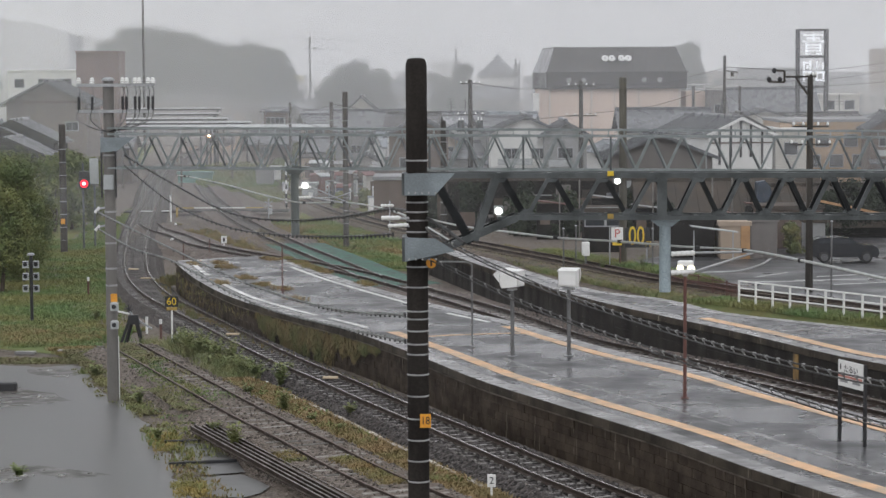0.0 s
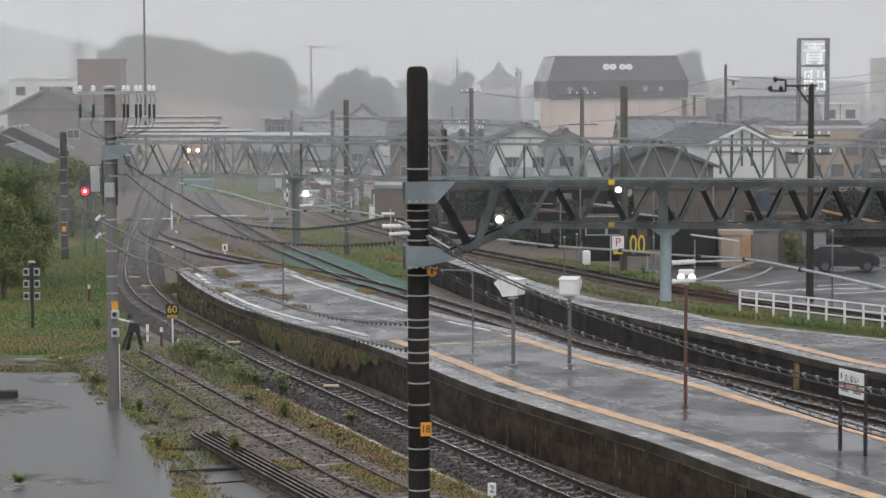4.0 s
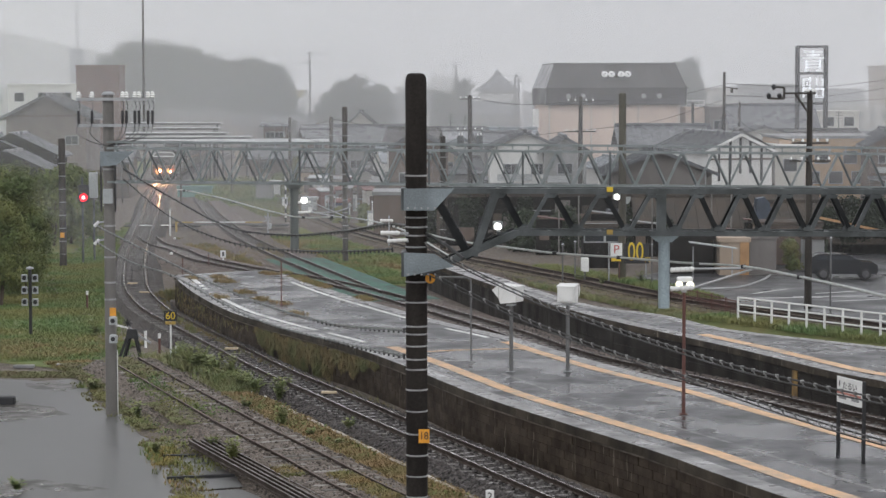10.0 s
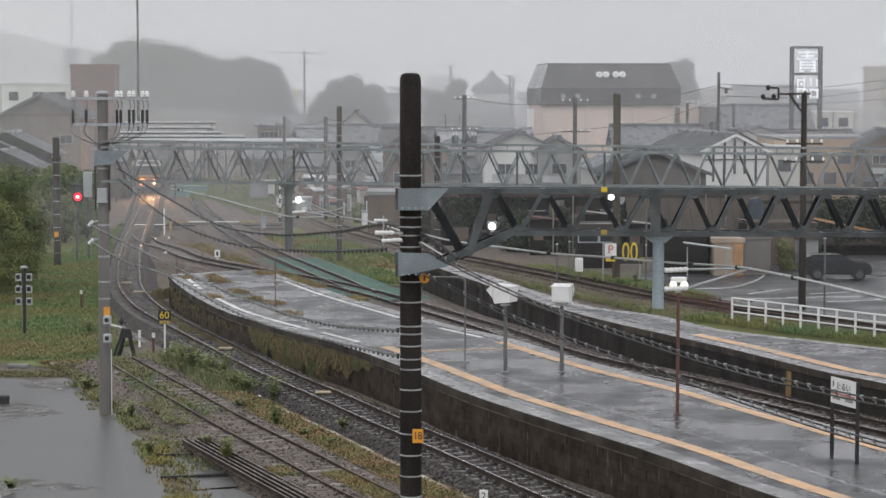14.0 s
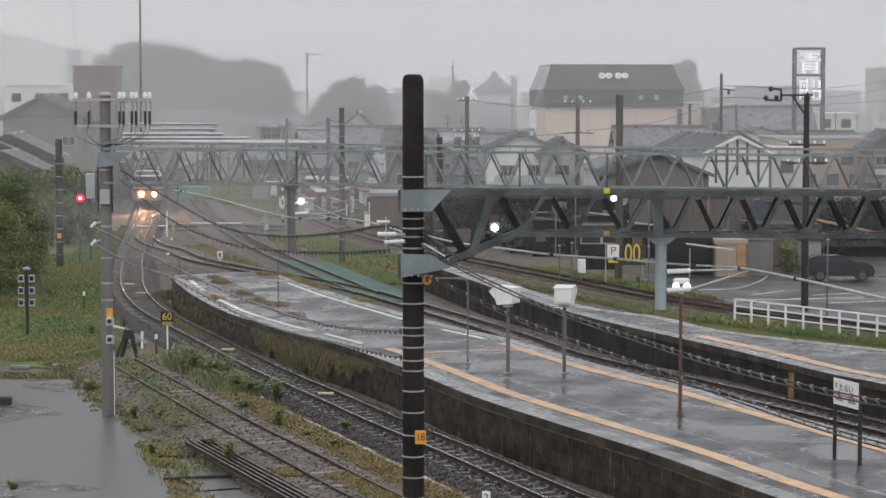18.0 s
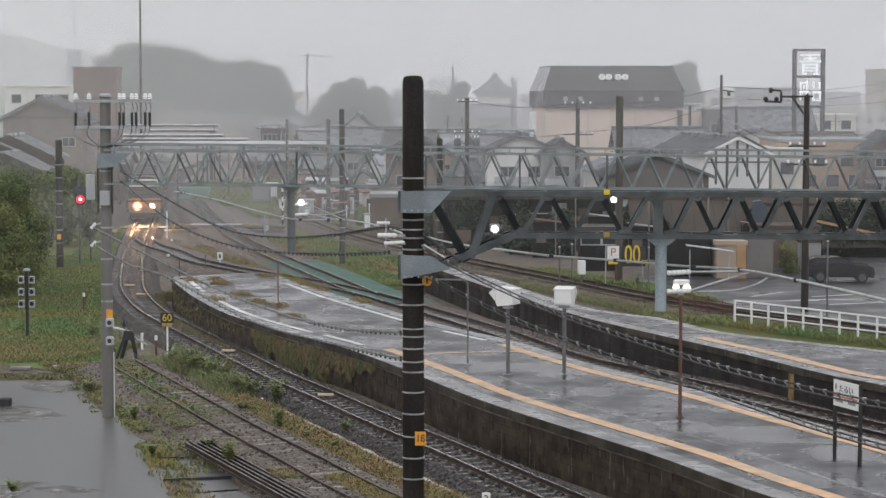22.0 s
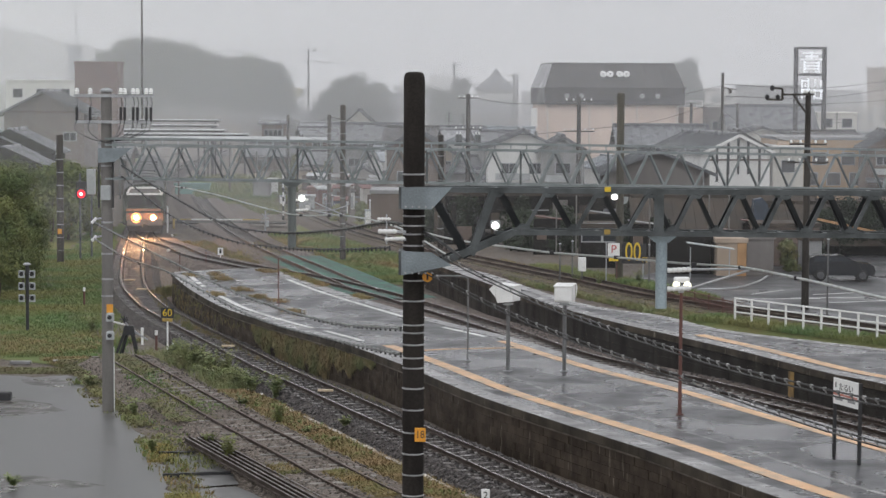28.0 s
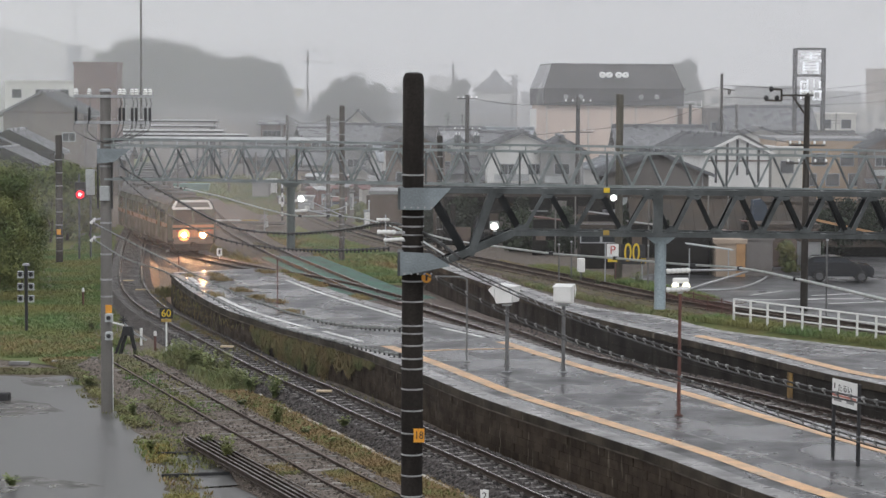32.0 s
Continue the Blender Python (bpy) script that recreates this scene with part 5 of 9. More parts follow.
# ------------------------------------------------------------------ plants
def tree(x, y, z0, z1, r, leaves, size, label, mat=None, seed=0, name="tree", lumps=9, low=0.25):
    """A tapered trunk with limbs and a crown of many small leaf sprays with an uneven outline."""
    rnd = random.Random(seed)
    t = thing(name, (x, y, z0), label, "tree", "trees")
    h = z1 - z0
    trunk = Shape().tube([(0, 0, 0), (0.1 * r, 0, h * 0.3), (0, 0.1 * r, h * 0.75)], max(0.09, h * 0.022), 7, max(0.03, h * 0.007))
    part("trunk", trunk, M_BARK, t)
    crown = Shape()
    centres = []
    for i in range(lumps):
        a, q = rnd.uniform(0, 6.28), rnd.uniform(0.1, 0.85) * r
        u = rnd.random()
        zc = h * (low + 0.12 + (0.9 - low - 0.12) * u)
        k = (1 - 0.55 * abs(u - 0.35) / 0.65)
        centres.append((q * math.cos(a) * k, q * math.sin(a) * k, zc, r * rnd.uniform(0.18, 0.42)))
    centres.append((0, 0, h - r * 0.42, r * 0.42))
    for cx, cy, cz, cr in centres:
        part("limb", Shape().tube([(0, 0, h * 0.3), (cx * 0.6, cy * 0.6, (h * 0.3 + cz) / 2), (cx, cy, cz)], max(0.04, h * 0.009), 5, 0.02), M_BARK, t)
    total = sum(c[3] ** 2 for c in centres)
    v, f = [], []
    for cx, cy, cz, cr in centres:
        for i in range(int(leaves * cr * cr / total)):
            d = Vector((rnd.gauss(0, 1), rnd.gauss(0, 1), rnd.gauss(0, 1))).normalized() * cr * (0.3 + rnd.random() ** 1.3 * 1.15)
            p = Vector((cx, cy, cz)) + Vector((d.x, d.y, d.z * 0.85))
            n = (d.normalized() + Vector((rnd.uniform(-0.8, 0.8), rnd.uniform(-0.8, 0.8), rnd.uniform(-0.3, 0.9)))).normalized()
            a = n.orthogonal().normalized()
            a.rotate(Matrix.Rotation(rnd.uniform(0, 6.28), 3, n))
            b = n.cross(a)
            s = size * rnd.uniform(0.6, 1.3)
            k = len(v)
            v += [p - a * s, p + b * s * 0.45 + n * s * 0.15, p + a * s, p - b * s * 0.45 + n * s * 0.15]
            f.append((k, k + 1, k + 2, k + 3))
    crown.add(v, f)
    me = bpy.data.meshes.new("crown")
    me.from_pydata([tuple(p) for p in crown.v], [], crown.f)
    me.materials.append(mat or M_LEAF)
    o = new("crown", me)
    o.parent = t
    return t


def tufts(name, path, half, count, h, mat, label, z=-0.46, spread=5, seed=1, lean=0.75, width=0.012, cluster=0.0):
    """Blades of grass and weeds strewn along a path."""
    rnd = random.Random(seed)
    line = smooth_path(path, 0.5)
    v, f = [], []
    for i in range(count):
        k = rnd.randrange(len(line))
        if cluster and math.sin(k * 0.37 + seed) + math.sin(k * 0.13 + 2 * seed) < cluster * 2 - 1:
            continue
        d, u = sides(line, k)
        p = line[k] + d * rnd.uniform(-0.25, 0.25) + u * rnd.uniform(-half, half)
        hh = h * rnd.uniform(0.4, 1.25)
        for j in range(spread):
            a = rnd.uniform(0, 6.28)
            q = Vector((p.x + rnd.uniform(-0.14, 0.14), p.y + rnd.uniform(-0.14, 0.14), p.z + z))
            e = Vector((math.cos(a), math.sin(a), 0))
            w = Vector((-e.y, e.x, 0)) * width * rnd.uniform(0.8, 1.8)
            m = q + e * hh * lean * 0.35 + Vector((0, 0, hh * 0.6))
            top = q + e * hh * lean * rnd.uniform(0.6, 1.3) + Vector((0, 0, hh * rnd.uniform(0.8, 1.05)))
            n = len(v)
            v += [q - w, q + w, m + w * 0.8, top, m - w * 0.8]
            f += [(n, n + 1, n + 2, n + 4), (n + 4, n + 2, n + 3)]
    me = bpy.data.meshes.new(name)
    me.from_pydata([tuple(p) for p in v], [], f)
    me.materials.append(mat)
    return tagged(new(name, me), label, "grass", kind="stuff")


def weed(x, y, z, h, r, n, label, seed, mat=None):
    """A bushy weed: stems with leaves."""
    rnd = random.Random(seed)
    t = thing("weed", (x, y, z), label, "weed", "weeds between the tracks")
    st, lv = Shape(), Shape()
    for i in range(n):
        a, q = rnd.uniform(0, 6.28), rnd.uniform(0.2, 1) * r
        hh = h * rnd.uniform(0.55, 1.1)
        tip = Vector((q * math.cos(a), q * math.sin(a), hh))
        st.tube([(0, 0, 0), (tip.x * 0.35, tip.y * 0.35, hh * 0.55), tip], 0.008, 4, 0.004)
        for k in range(16):
            u = rnd.uniform(0.15, 1.0)
            p = Vector((tip.x * u ** 1.6, tip.y * u ** 1.6, hh * u))
            b = rnd.uniform(0, 6.28)
            e = Vector((math.cos(b), math.sin(b), rnd.uniform(-0.2, 0.5))) * rnd.uniform(0.07, 0.16)
            w = Vector((-e.y, e.x, 0)) * 0.35
            lv.add([p, p + e * 0.5 + w, p + e, p + e * 0.5 - w], [(0, 1, 2, 3)])
    part("stem", st, M_BLADE, t)["kind"] = "stuff"
    part("foliage", lv, mat or M_WEEDLEAF, t)["kind"] = "stuff"
    return t


M_STRAW = shade("straw_grass", (0.25, 0.17, 0.08), 0.75, other=(0.17, 0.145, 0.06), scale=0.9, amount=0.9, bump=0)
M_WEEDLEAF = shade("weed_leaf", (0.155, 0.195, 0.06), 0.7, other=(0.2, 0.2, 0.075), scale=1.5, amount=0.8, bump=0, per=0.2)
M_WEED = shade("weed_stalk", (0.14, 0.18, 0.06), 0.6, other=(0.24, 0.21, 0.1), scale=1.1, amount=0.9, bump=0)
M_MOSS = shade("moss_yellow_green", (0.2, 0.2, 0.07), 0.7, other=(0.17, 0.15, 0.07), scale=1.3, amount=0.9, bump=0)
for i, (px_, pz, y, r) in enumerate(((-59.23, 16.08, 402, 3.99), (-57.21, 18.38, 407, 4.74), (-53.50, 18.98, 402, 4.99), (-50.29, 18.59, 407, 4.99), (-45.85, 17.48, 402, 5.24), (-42.82, 16.21, 409, 4.49), (-38.86, 15.12, 404, 4.24), (-35.44, 15.80, 409, 4.99), (-31.18, 14.49, 402, 4.49), (-28.92, 11.72, 407, 3.24), (-56.65, 12.64, 394, 4.24), (-51.04, 13.64, 397, 4.49), (-43.10, 12.85, 397, 4.49), (-36.15, 12.17, 397, 4.49))):
    tree(px_, y, -0.5, pz, r * 1.08, 20000, 0.3, "tall broadleaf tree of a grove, pale in the rain haze", M_GROVELEAF, seed=i, lumps=60, low=0.02)
for i, (px_, pz, y, r) in enumerate(((-13.13, 11.00, 290, 2.4), (-11.11, 11.66, 292, 2.8), (-8.49, 10.42, 290, 2.4), (-14.82, 9.34, 290, 2.0), (32.38, 13.88, 300, 2.6), (31.39, 13.34, 305, 2.2), (2.90, 11.39, 340, 2.4), (-1.21, 9.87, 345, 3.0), (0.76, 9.36, 338, 3.4), (-2.68, 8.70, 335, 2.6))):
    tree(px_, y, -0.5, pz, r, 11000, 0.26, "dark round-crowned tree among the houses", M_GROVELEAF, seed=40 + i, lumps=44, low=0.08)
for i, (px_, pz, y, r) in enumerate(((-22.19, 6.00, 116, 1.9), (-20.95, 5.65, 112, 1.7), (-22.83, 6.21, 112, 2.2), (-20.95, 4.67, 106, 1.7))):
    tree(px_, y, -0.5, pz, r, 26000, 0.075, "leafy dark green tree at the edge of the grass", M_TREELEAF, seed=60 + i, lumps=46, low=0.03)
for i, (px_, pz, y, r) in enumerate(((-24.94, 4.76, 150, 1.8), (-23.91, 4.17, 153, 1.5), (-25.72, 4.53, 148, 1.8), (5.19, 2.18, 142, 1.4), (9.75, 1.53, 141, 1.2), (21.03, 1.22, 128, 1.0), (13.36, 1.73, 140, 1.3), (1.35, 2.51, 150, 1.8), (3.27, 2.03, 152, 1.5), (-0.53, 1.76, 150, 1.5), (21.20, 0.87, 137, 0.9), (7.05, 1.83, 140, 1.4))):
    tree(px_, y, -0.8, pz, r, 5000, 0.16, "yellow-green leafy shrub beyond the verge" if i < 3 else "dark evergreen tree beside the sheds", M_TREELEAF if i < 3 else M_DARKLEAF, seed=80 + i, lumps=24, low=0.05)

for i, (px_, pz, y, r) in enumerate(((-23.64, 0.28, 236, 1.3), (-22.19, 0.38, 232, 1.4), (-21.33, 0.42, 234, 1.4), (-19.81, 0.40, 230, 1.4), (-19.10, 0.36, 234, 1.4), (-17.63, 0.35, 230, 1.3), (-16.30, 0.11, 226, 1.2), (-7.74, 0.98, 168, 0.7), (-6.20, 1.03, 172, 0.8))):
    tree(px_, y, -0.5, pz, r, 2200, 0.16, "pale green shrub beside the yard", M_LEAF, seed=120 + i, lumps=14, low=0.02, name="shrub")
tufts("grass_blades", [(-18.82, 212.41), (-15.41, 196.02), (-12.43, 181.16)], 2.2, 5000, 0.35, M_WEED, "rough weeds beside the yard tracks", seed=61)
patch("lawn", [(-10.59, 169.79), (-2.78, 173.42), (-0.79, 131.29), (-1.98, 116.20), (-4.45, 123.29), (-7.75, 138.00), (-10.73, 150.84)], -0.45, M_GRASS, "green lawn between the tracks", jag=0.5)
patch("grass_bank", [(0.55, 138.00), (6.09, 112.33), (9.85, 101.59), (12.34, 93.36), (16.61, 92.29), (18.20, 84.54), (19.85, 92.29), (13.83, 104.75), (10.50, 108.41), (6.48, 119.64), (2.57, 134.78)], -0.44, M_GRASS, "grassy bank behind the second platform", jag=0.3)
tufts("grass_blades", [(-16.24, 84.54), (-18.47, 101.59), (-21.13, 119.64), (-23.72, 140.39)], 3.0, 12000, 0.12, M_BLADE, "wet green grass of the verge", seed=2)
tufts("grass_blades", [(-13.48, 84.54), (-16.18, 101.59), (-18.58, 119.64), (-22.01, 145.43), (-23.63, 162.97)], 1.6, 7000, 0.12, M_BLADE, "wet green grass of the verge", seed=3)
tufts("dry_grass", [(-17.84, 88.24), (-15.40, 88.24), (-13.04, 87.29)], 3.2, 1500, 0.15, M_DRY, "yellowed short grass", seed=4)
tufts("grass_blades", [(-17.84, 88.24), (-15.40, 88.24), (-13.04, 87.29)], 3.2, 4500, 0.12, M_BLADE, "short wet grass of the verge", seed=104)
tufts("grass_blades", [(-17.58, 82.80), (-14.93, 81.95), (-12.45, 81.95)], 1.6, 2500, 0.14, M_BLADE, "short grass at the puddle", seed=34, cluster=0.35)
tufts("grass_blades", [(-12.39, 77.68), (-10.67, 71.33), (-9.29, 68.41), (-8.20, 63.22), (-6.91, 57.74), (-5.81, 54.21)], 0.5, 180, 0.18, M_BLADE, "tufts of grass along the puddle", seed=8, cluster=0.5)
tufts("dry_grass", [(-8.73, 66.37), (-7.37, 60.36), (-6.15, 56.12), (-5.09, 52.43)], 0.5, 160, 0.1, M_DRY, "yellow grass along the puddle", seed=9, cluster=0.45)
tufts("grass_blades", [(-11.60, 80.32), (-10.28, 75.06), (-8.44, 69.24), (-7.43, 66.37)], 0.7, 330, 0.12, M_BLADE, "sparse grass beside the siding", seed=10, cluster=0.5)
tufts("grass_blades", [(2.46, 129.19), (6.21, 114.56), (10.05, 103.68), (12.30, 94.89), (16.17, 89.82), (17.77, 84.54)], 1.2, 6500, 0.26, M_WEED, "wet green grass behind the platform", seed=11)
tufts("grass_blades", [(5.65, 127.97), (8.36, 120.71), (10.61, 115.54), (12.68, 108.41)], 0.8, 3500, 0.3, M_BLADE, "wet green grass beyond the weathered track", seed=32)
tufts("dry_grass", [(2.50, 131.29), (6.33, 116.87), (10.23, 105.57), (12.69, 97.89)], 1.3, 5500, 0.25, M_DRY, "yellowed grass behind the platform", seed=12)
tufts("grass_blades", [(-8.79, 156.67), (-5.25, 145.43), (-2.77, 131.29)], 3.5, 9000, 0.22, M_BLADE, "lawn grass between the tracks", seed=13)
tufts("dry_grass", [(-9.98, 150.84), (-6.47, 140.39), (-4.27, 127.16)], 2.0, 2500, 0.2, M_DRY, "yellow grass between the tracks", seed=33, cluster=0.3)
tufts("dry_grass", [(-18.64, 153.70), (-15.82, 145.43), (-11.98, 131.29)], 1.2, 900, 0.2, M_DRY, "brown weeds between the points", seed=21, cluster=0.4)
tufts("grass_blades", [(-19.06, 131.29), (-21.24, 150.84), (-23.13, 169.79)], 0.9, 1500, 0.3, M_BLADE, "green weeds beside the main line", seed=22)
tufts("dry_grass", [(-11.04, 127.97), (-11.05, 140.39), (-9.98, 150.84)], 1.4, 2000, 0.35, M_DRY, "brown weeds at the platform's end", seed=14)
for i, (q, n) in enumerate((((-9.95, 102.72), 160), ((-10.56, 105.21), 70), ((-8.64, 97.25), 110), ((-7.58, 93.83), 110), ((-6.66, 92.08), 70), ((-5.84, 88.10), 60), ((-11.57, 104.57), 50), ((-9.50, 95.11), 60), ((-8.30, 107.15), 160))):
    tufts("dry_grass", [(q[0] - 0.25, q[1] + 0.6), q, (q[0] + 0.2, q[1] - 0.5)], 0.3, n // 2, 0.13, M_STRAW, "brown grass growing through the paving", z=0.955, seed=150 + i)
tufts("dry_grass", [(-7.68, 107.82), (-5.08, 99.19), (-2.89, 92.82), (-0.96, 87.22)], 0.22, 900, 0.12, M_DRY, "brown grass along the platform's edge", z=0.955, seed=16, cluster=0.45)
tufts("wall_weeds", [(-12.13, 99.83), (-9.73, 91.35), (-6.43, 81.46), (-3.40, 73.48), (-1.83, 70.05)], 0.14, 600, 0.3, M_WALLWEED, "weeds along the foot of the platform wall", z=-0.35, seed=18, lean=0.2)
for i, ((x, y, z), h, r, n) in enumerate((((-5.39, 72.84, -0.40), 0.75, 0.4, 24), ((-5.32, 74.47, -0.40), 0.6, 0.35, 18), ((-4.84, 66.73, -0.40), 0.75, 0.25, 18), ((-6.25, 70.52, -0.40), 0.5, 0.2, 12), ((-2.81, 66.07, -0.35), 0.45, 0.25, 10), ((-9.50, 69.29, -0.40), 0.5, 0.35, 14), ((-11.92, 75.89, -0.40), 0.4, 0.3, 12), ((-8.07, 62.24, -0.40), 0.4, 0.25, 10), ((-5.72, 60.25, -0.40), 0.75, 0.3, 26), ((-6.52, 62.73, -0.40), 0.45, 0.25, 14), ((-10.85, 56.63, -0.40), 0.3, 0.3, 12), ((-14.41, 92.62, -0.40), 0.8, 0.5, 18), ((-9.48, 82.15, -0.40), 0.85, 0.5, 24), ((-8.88, 81.31, -0.40), 0.9, 0.55, 24), ((-8.09, 79.21, -0.40), 0.95, 0.55, 26), ((-7.49, 78.59, -0.40), 0.9, 0.5, 24), ((-6.92, 75.89, -0.40), 0.6, 0.4, 18), ((6.87, 115.96, -0.40), 0.9, 0.5, 18), ((7.94, 114.63, -0.40), 0.9, 0.5, 18), ((10.15, 116.97, -0.40), 0.8, 0.5, 16), ((-9.91, 75.89, -0.40), 0.3, 0.2, 8), ((-8.35, 69.90, -0.40), 0.3, 0.2, 8), ((-3.09, 63.23, -0.40), 0.3, 0.2, 8), ((-3.90, 64.77, -0.40), 0.35, 0.2, 8))):
    weed(x, y, z, h, r, n, "bushy green weed growing out of the stones", 200 + i)

random.seed(61)
for i in range(16):
    u_ = i / 15
    weed(-9.9 + 3.2 * u_ + random.uniform(-0.35, 0.35), 84.0 - 8.6 * u_ + random.uniform(-0.4, 0.4), -0.42, random.uniform(0.35, 0.75), random.uniform(0.4, 0.6), 22, "bushy green weed beside the siding", 400 + i)

strip = [(-7.3, 73.6), (-6.2, 70.9), (-5.2, 68.0), (-3.95, 64.5), (-2.5, 60.4), (-0.76, 55.8), (1.2, 51.0), (3.4, 46.5)]
tufts("dry_grass", strip, 0.95, 11000, 0.1, M_STRAW, "yellow short grass strip between the tracks", z=-0.29, seed=5, width=0.014)
tufts("grass_blades", strip, 0.9, 700, 0.14, M_BLADE, "green blades in the dry strip", z=-0.29, seed=6, cluster=0.45)
tufts("dry_grass", [(-2.65, 57.12), (-2.02, 55.68), (-1.28, 53.79)], 0.3, 900, 0.1, M_DRY, "dry grass between the siding rails", z=-0.12, seed=45)
tufts("dry_grass", [(-4.17, 58.13), (-3.64, 56.80)], 0.25, 350, 0.1, M_DRY, "dry grass beside the stacked rails", z=-0.15, seed=46)
tufts("grass_blades", [(-10.20, 75.89), (-8.93, 71.79), (-7.86, 68.69)], 0.5, 250, 0.1, M_BLADE, "sparse grass between the siding rails", z=-0.1, seed=44, cluster=0.4)
tufts("tall_weeds", [(-10.83, 85.11), (-9.21, 80.65), (-7.88, 77.52), (-6.74, 74.62)], 0.85, 900, 0.36, M_WEED, "tall bushy weeds beside the siding", z=-0.42, seed=7, lean=0.8, width=0.007, cluster=0.3)
tufts("tall_weeds", [(-9.50, 82.31), (-8.20, 78.74), (-6.95, 75.47)], 0.5, 200, 0.5, M_WEED, "tall bushy weeds beside the siding", z=-0.42, seed=47, lean=0.6, width=0.007, cluster=0.3)
tufts("mossy_grass", [(-12.39, 77.68), (-10.36, 70.45), (-9.00, 67.49), (-7.96, 63.22), (-6.89, 58.59), (-6.07, 55.34)], 0.5, 300, 0.08, M_MOSS, "yellow-green mossy grass along the puddle", seed=48, cluster=0.5, width=0.016)
tufts("mossy_grass", [(-11.34, 79.21), (-9.69, 73.42), (-8.27, 69.24), (-7.28, 66.59)], 0.5, 150, 0.08, M_MOSS, "yellow-green mossy grass beside the siding", seed=49, cluster=0.3, width=0.016)


tufts("mossy_grass", [(-12.2, 79.0), (-10.6, 73.5), (-9.1, 68.8), (-7.9, 64.6), (-6.6, 60.0)], 0.8, 300, 0.06, M_MOSS, "low moss over the gravel beside the puddle", z=-0.36, seed=91, lean=1.6, width=0.016, cluster=0.25)
tufts("grass_blades", [(-11.6, 79.0), (-10.0, 73.5), (-8.5, 68.8), (-7.3, 64.6)], 0.9, 160, 0.09, M_BLADE, "thin grass over the gravel beside the siding", z=-0.3, seed=92, lean=1.4, cluster=0.35)
tufts("grass_blades", [(-11.3, 80.8), (-9.8, 76.4), (-8.2, 71.8), (-6.8, 67.8)], 0.5, 150, 0.08, M_BLADE, "thin grass between the siding rails", z=-0.06, seed=93, lean=1.4, cluster=0.4)
tufts("mossy_grass", [(-11.3, 80.8), (-9.8, 76.4), (-8.2, 71.8)], 0.5, 80, 0.06, M_MOSS, "low moss between the siding rails", z=-0.06, seed=94, lean=1.6, width=0.016, cluster=0.4)
M_MOSSLOW = shade("dull_green_moss", (0.155, 0.17, 0.07), 0.9, other=(0.165, 0.135, 0.08), scale=1.1, amount=0.9, bump=0)
M_MOSSGOLD = shade("golden_moss", (0.29, 0.22, 0.065), 0.8, other=(0.19, 0.19, 0.065), scale=0.9, amount=0.9, bump=0)
tufts("mossy_grass", [(-10.3, 73.4), (-9.3, 70.2), (-8.5, 67.4)], 0.75, 1900, 0.05, M_MOSSLOW, "dull green moss over the gravel at the puddle", z=-0.45, seed=141, lean=1.2, width=0.017)
tufts("mossy_grass", [(-8.6, 70.6), (-7.9, 68.2), (-7.2, 66.2)], 0.7, 800, 0.05, M_MOSSLOW, "dull green moss beside the siding rail", z=-0.12, seed=142, lean=1.8, width=0.017)
tufts("mossy_grass", [(-8.5, 66.0), (-8.0, 63.0), (-7.25, 59.6), (-6.6, 56.4), (-6.1, 54.0)], 0.36, 1300, 0.09, M_MOSSGOLD, "golden moss and short grass along the puddle", z=-0.47, seed=143, lean=1.0, width=0.011, cluster=0.3)
tufts("mossy_grass", [(-17.5, 80.9), (-15.2, 80.6), (-12.9, 80.6)], 0.8, 1300, 0.07, M_MOSSLOW, "dull moss along the far rim of the puddle", z=-0.5, seed=145, lean=1.0, width=0.017)
tufts("mossy_grass", [(-13.5, 82.6), (-12.6, 79.6), (-11.5, 76.0)], 0.5, 1500, 0.07, M_MOSSLOW, "dull moss over the shoulder of the siding", z=-0.36, seed=146, lean=1.0, width=0.017)
tufts("mossy_grass", [(-12.0, 82.0), (-11.2, 79.6), (-10.2, 76.6)], 0.5, 700, 0.05, M_MOSSLOW, "dull moss between the siding rails", z=-0.07, seed=147, lean=1.8, width=0.017)
tufts("mossy_grass", [(-11.6, 76.5), (-10.9, 73.6)], 0.45, 500, 0.08, M_MOSS, "bright moss beside the mast", z=-0.46, seed=144, lean=1.2, width=0.02)
tufts("grass_blades", [(-7.6, 64.0), (-6.6, 60.5), (-5.6, 57.0)], 0.5, 120, 0.12, M_BLADE, "grass around the old timbers", z=-0.42, seed=95, lean=0.9, cluster=0.3)


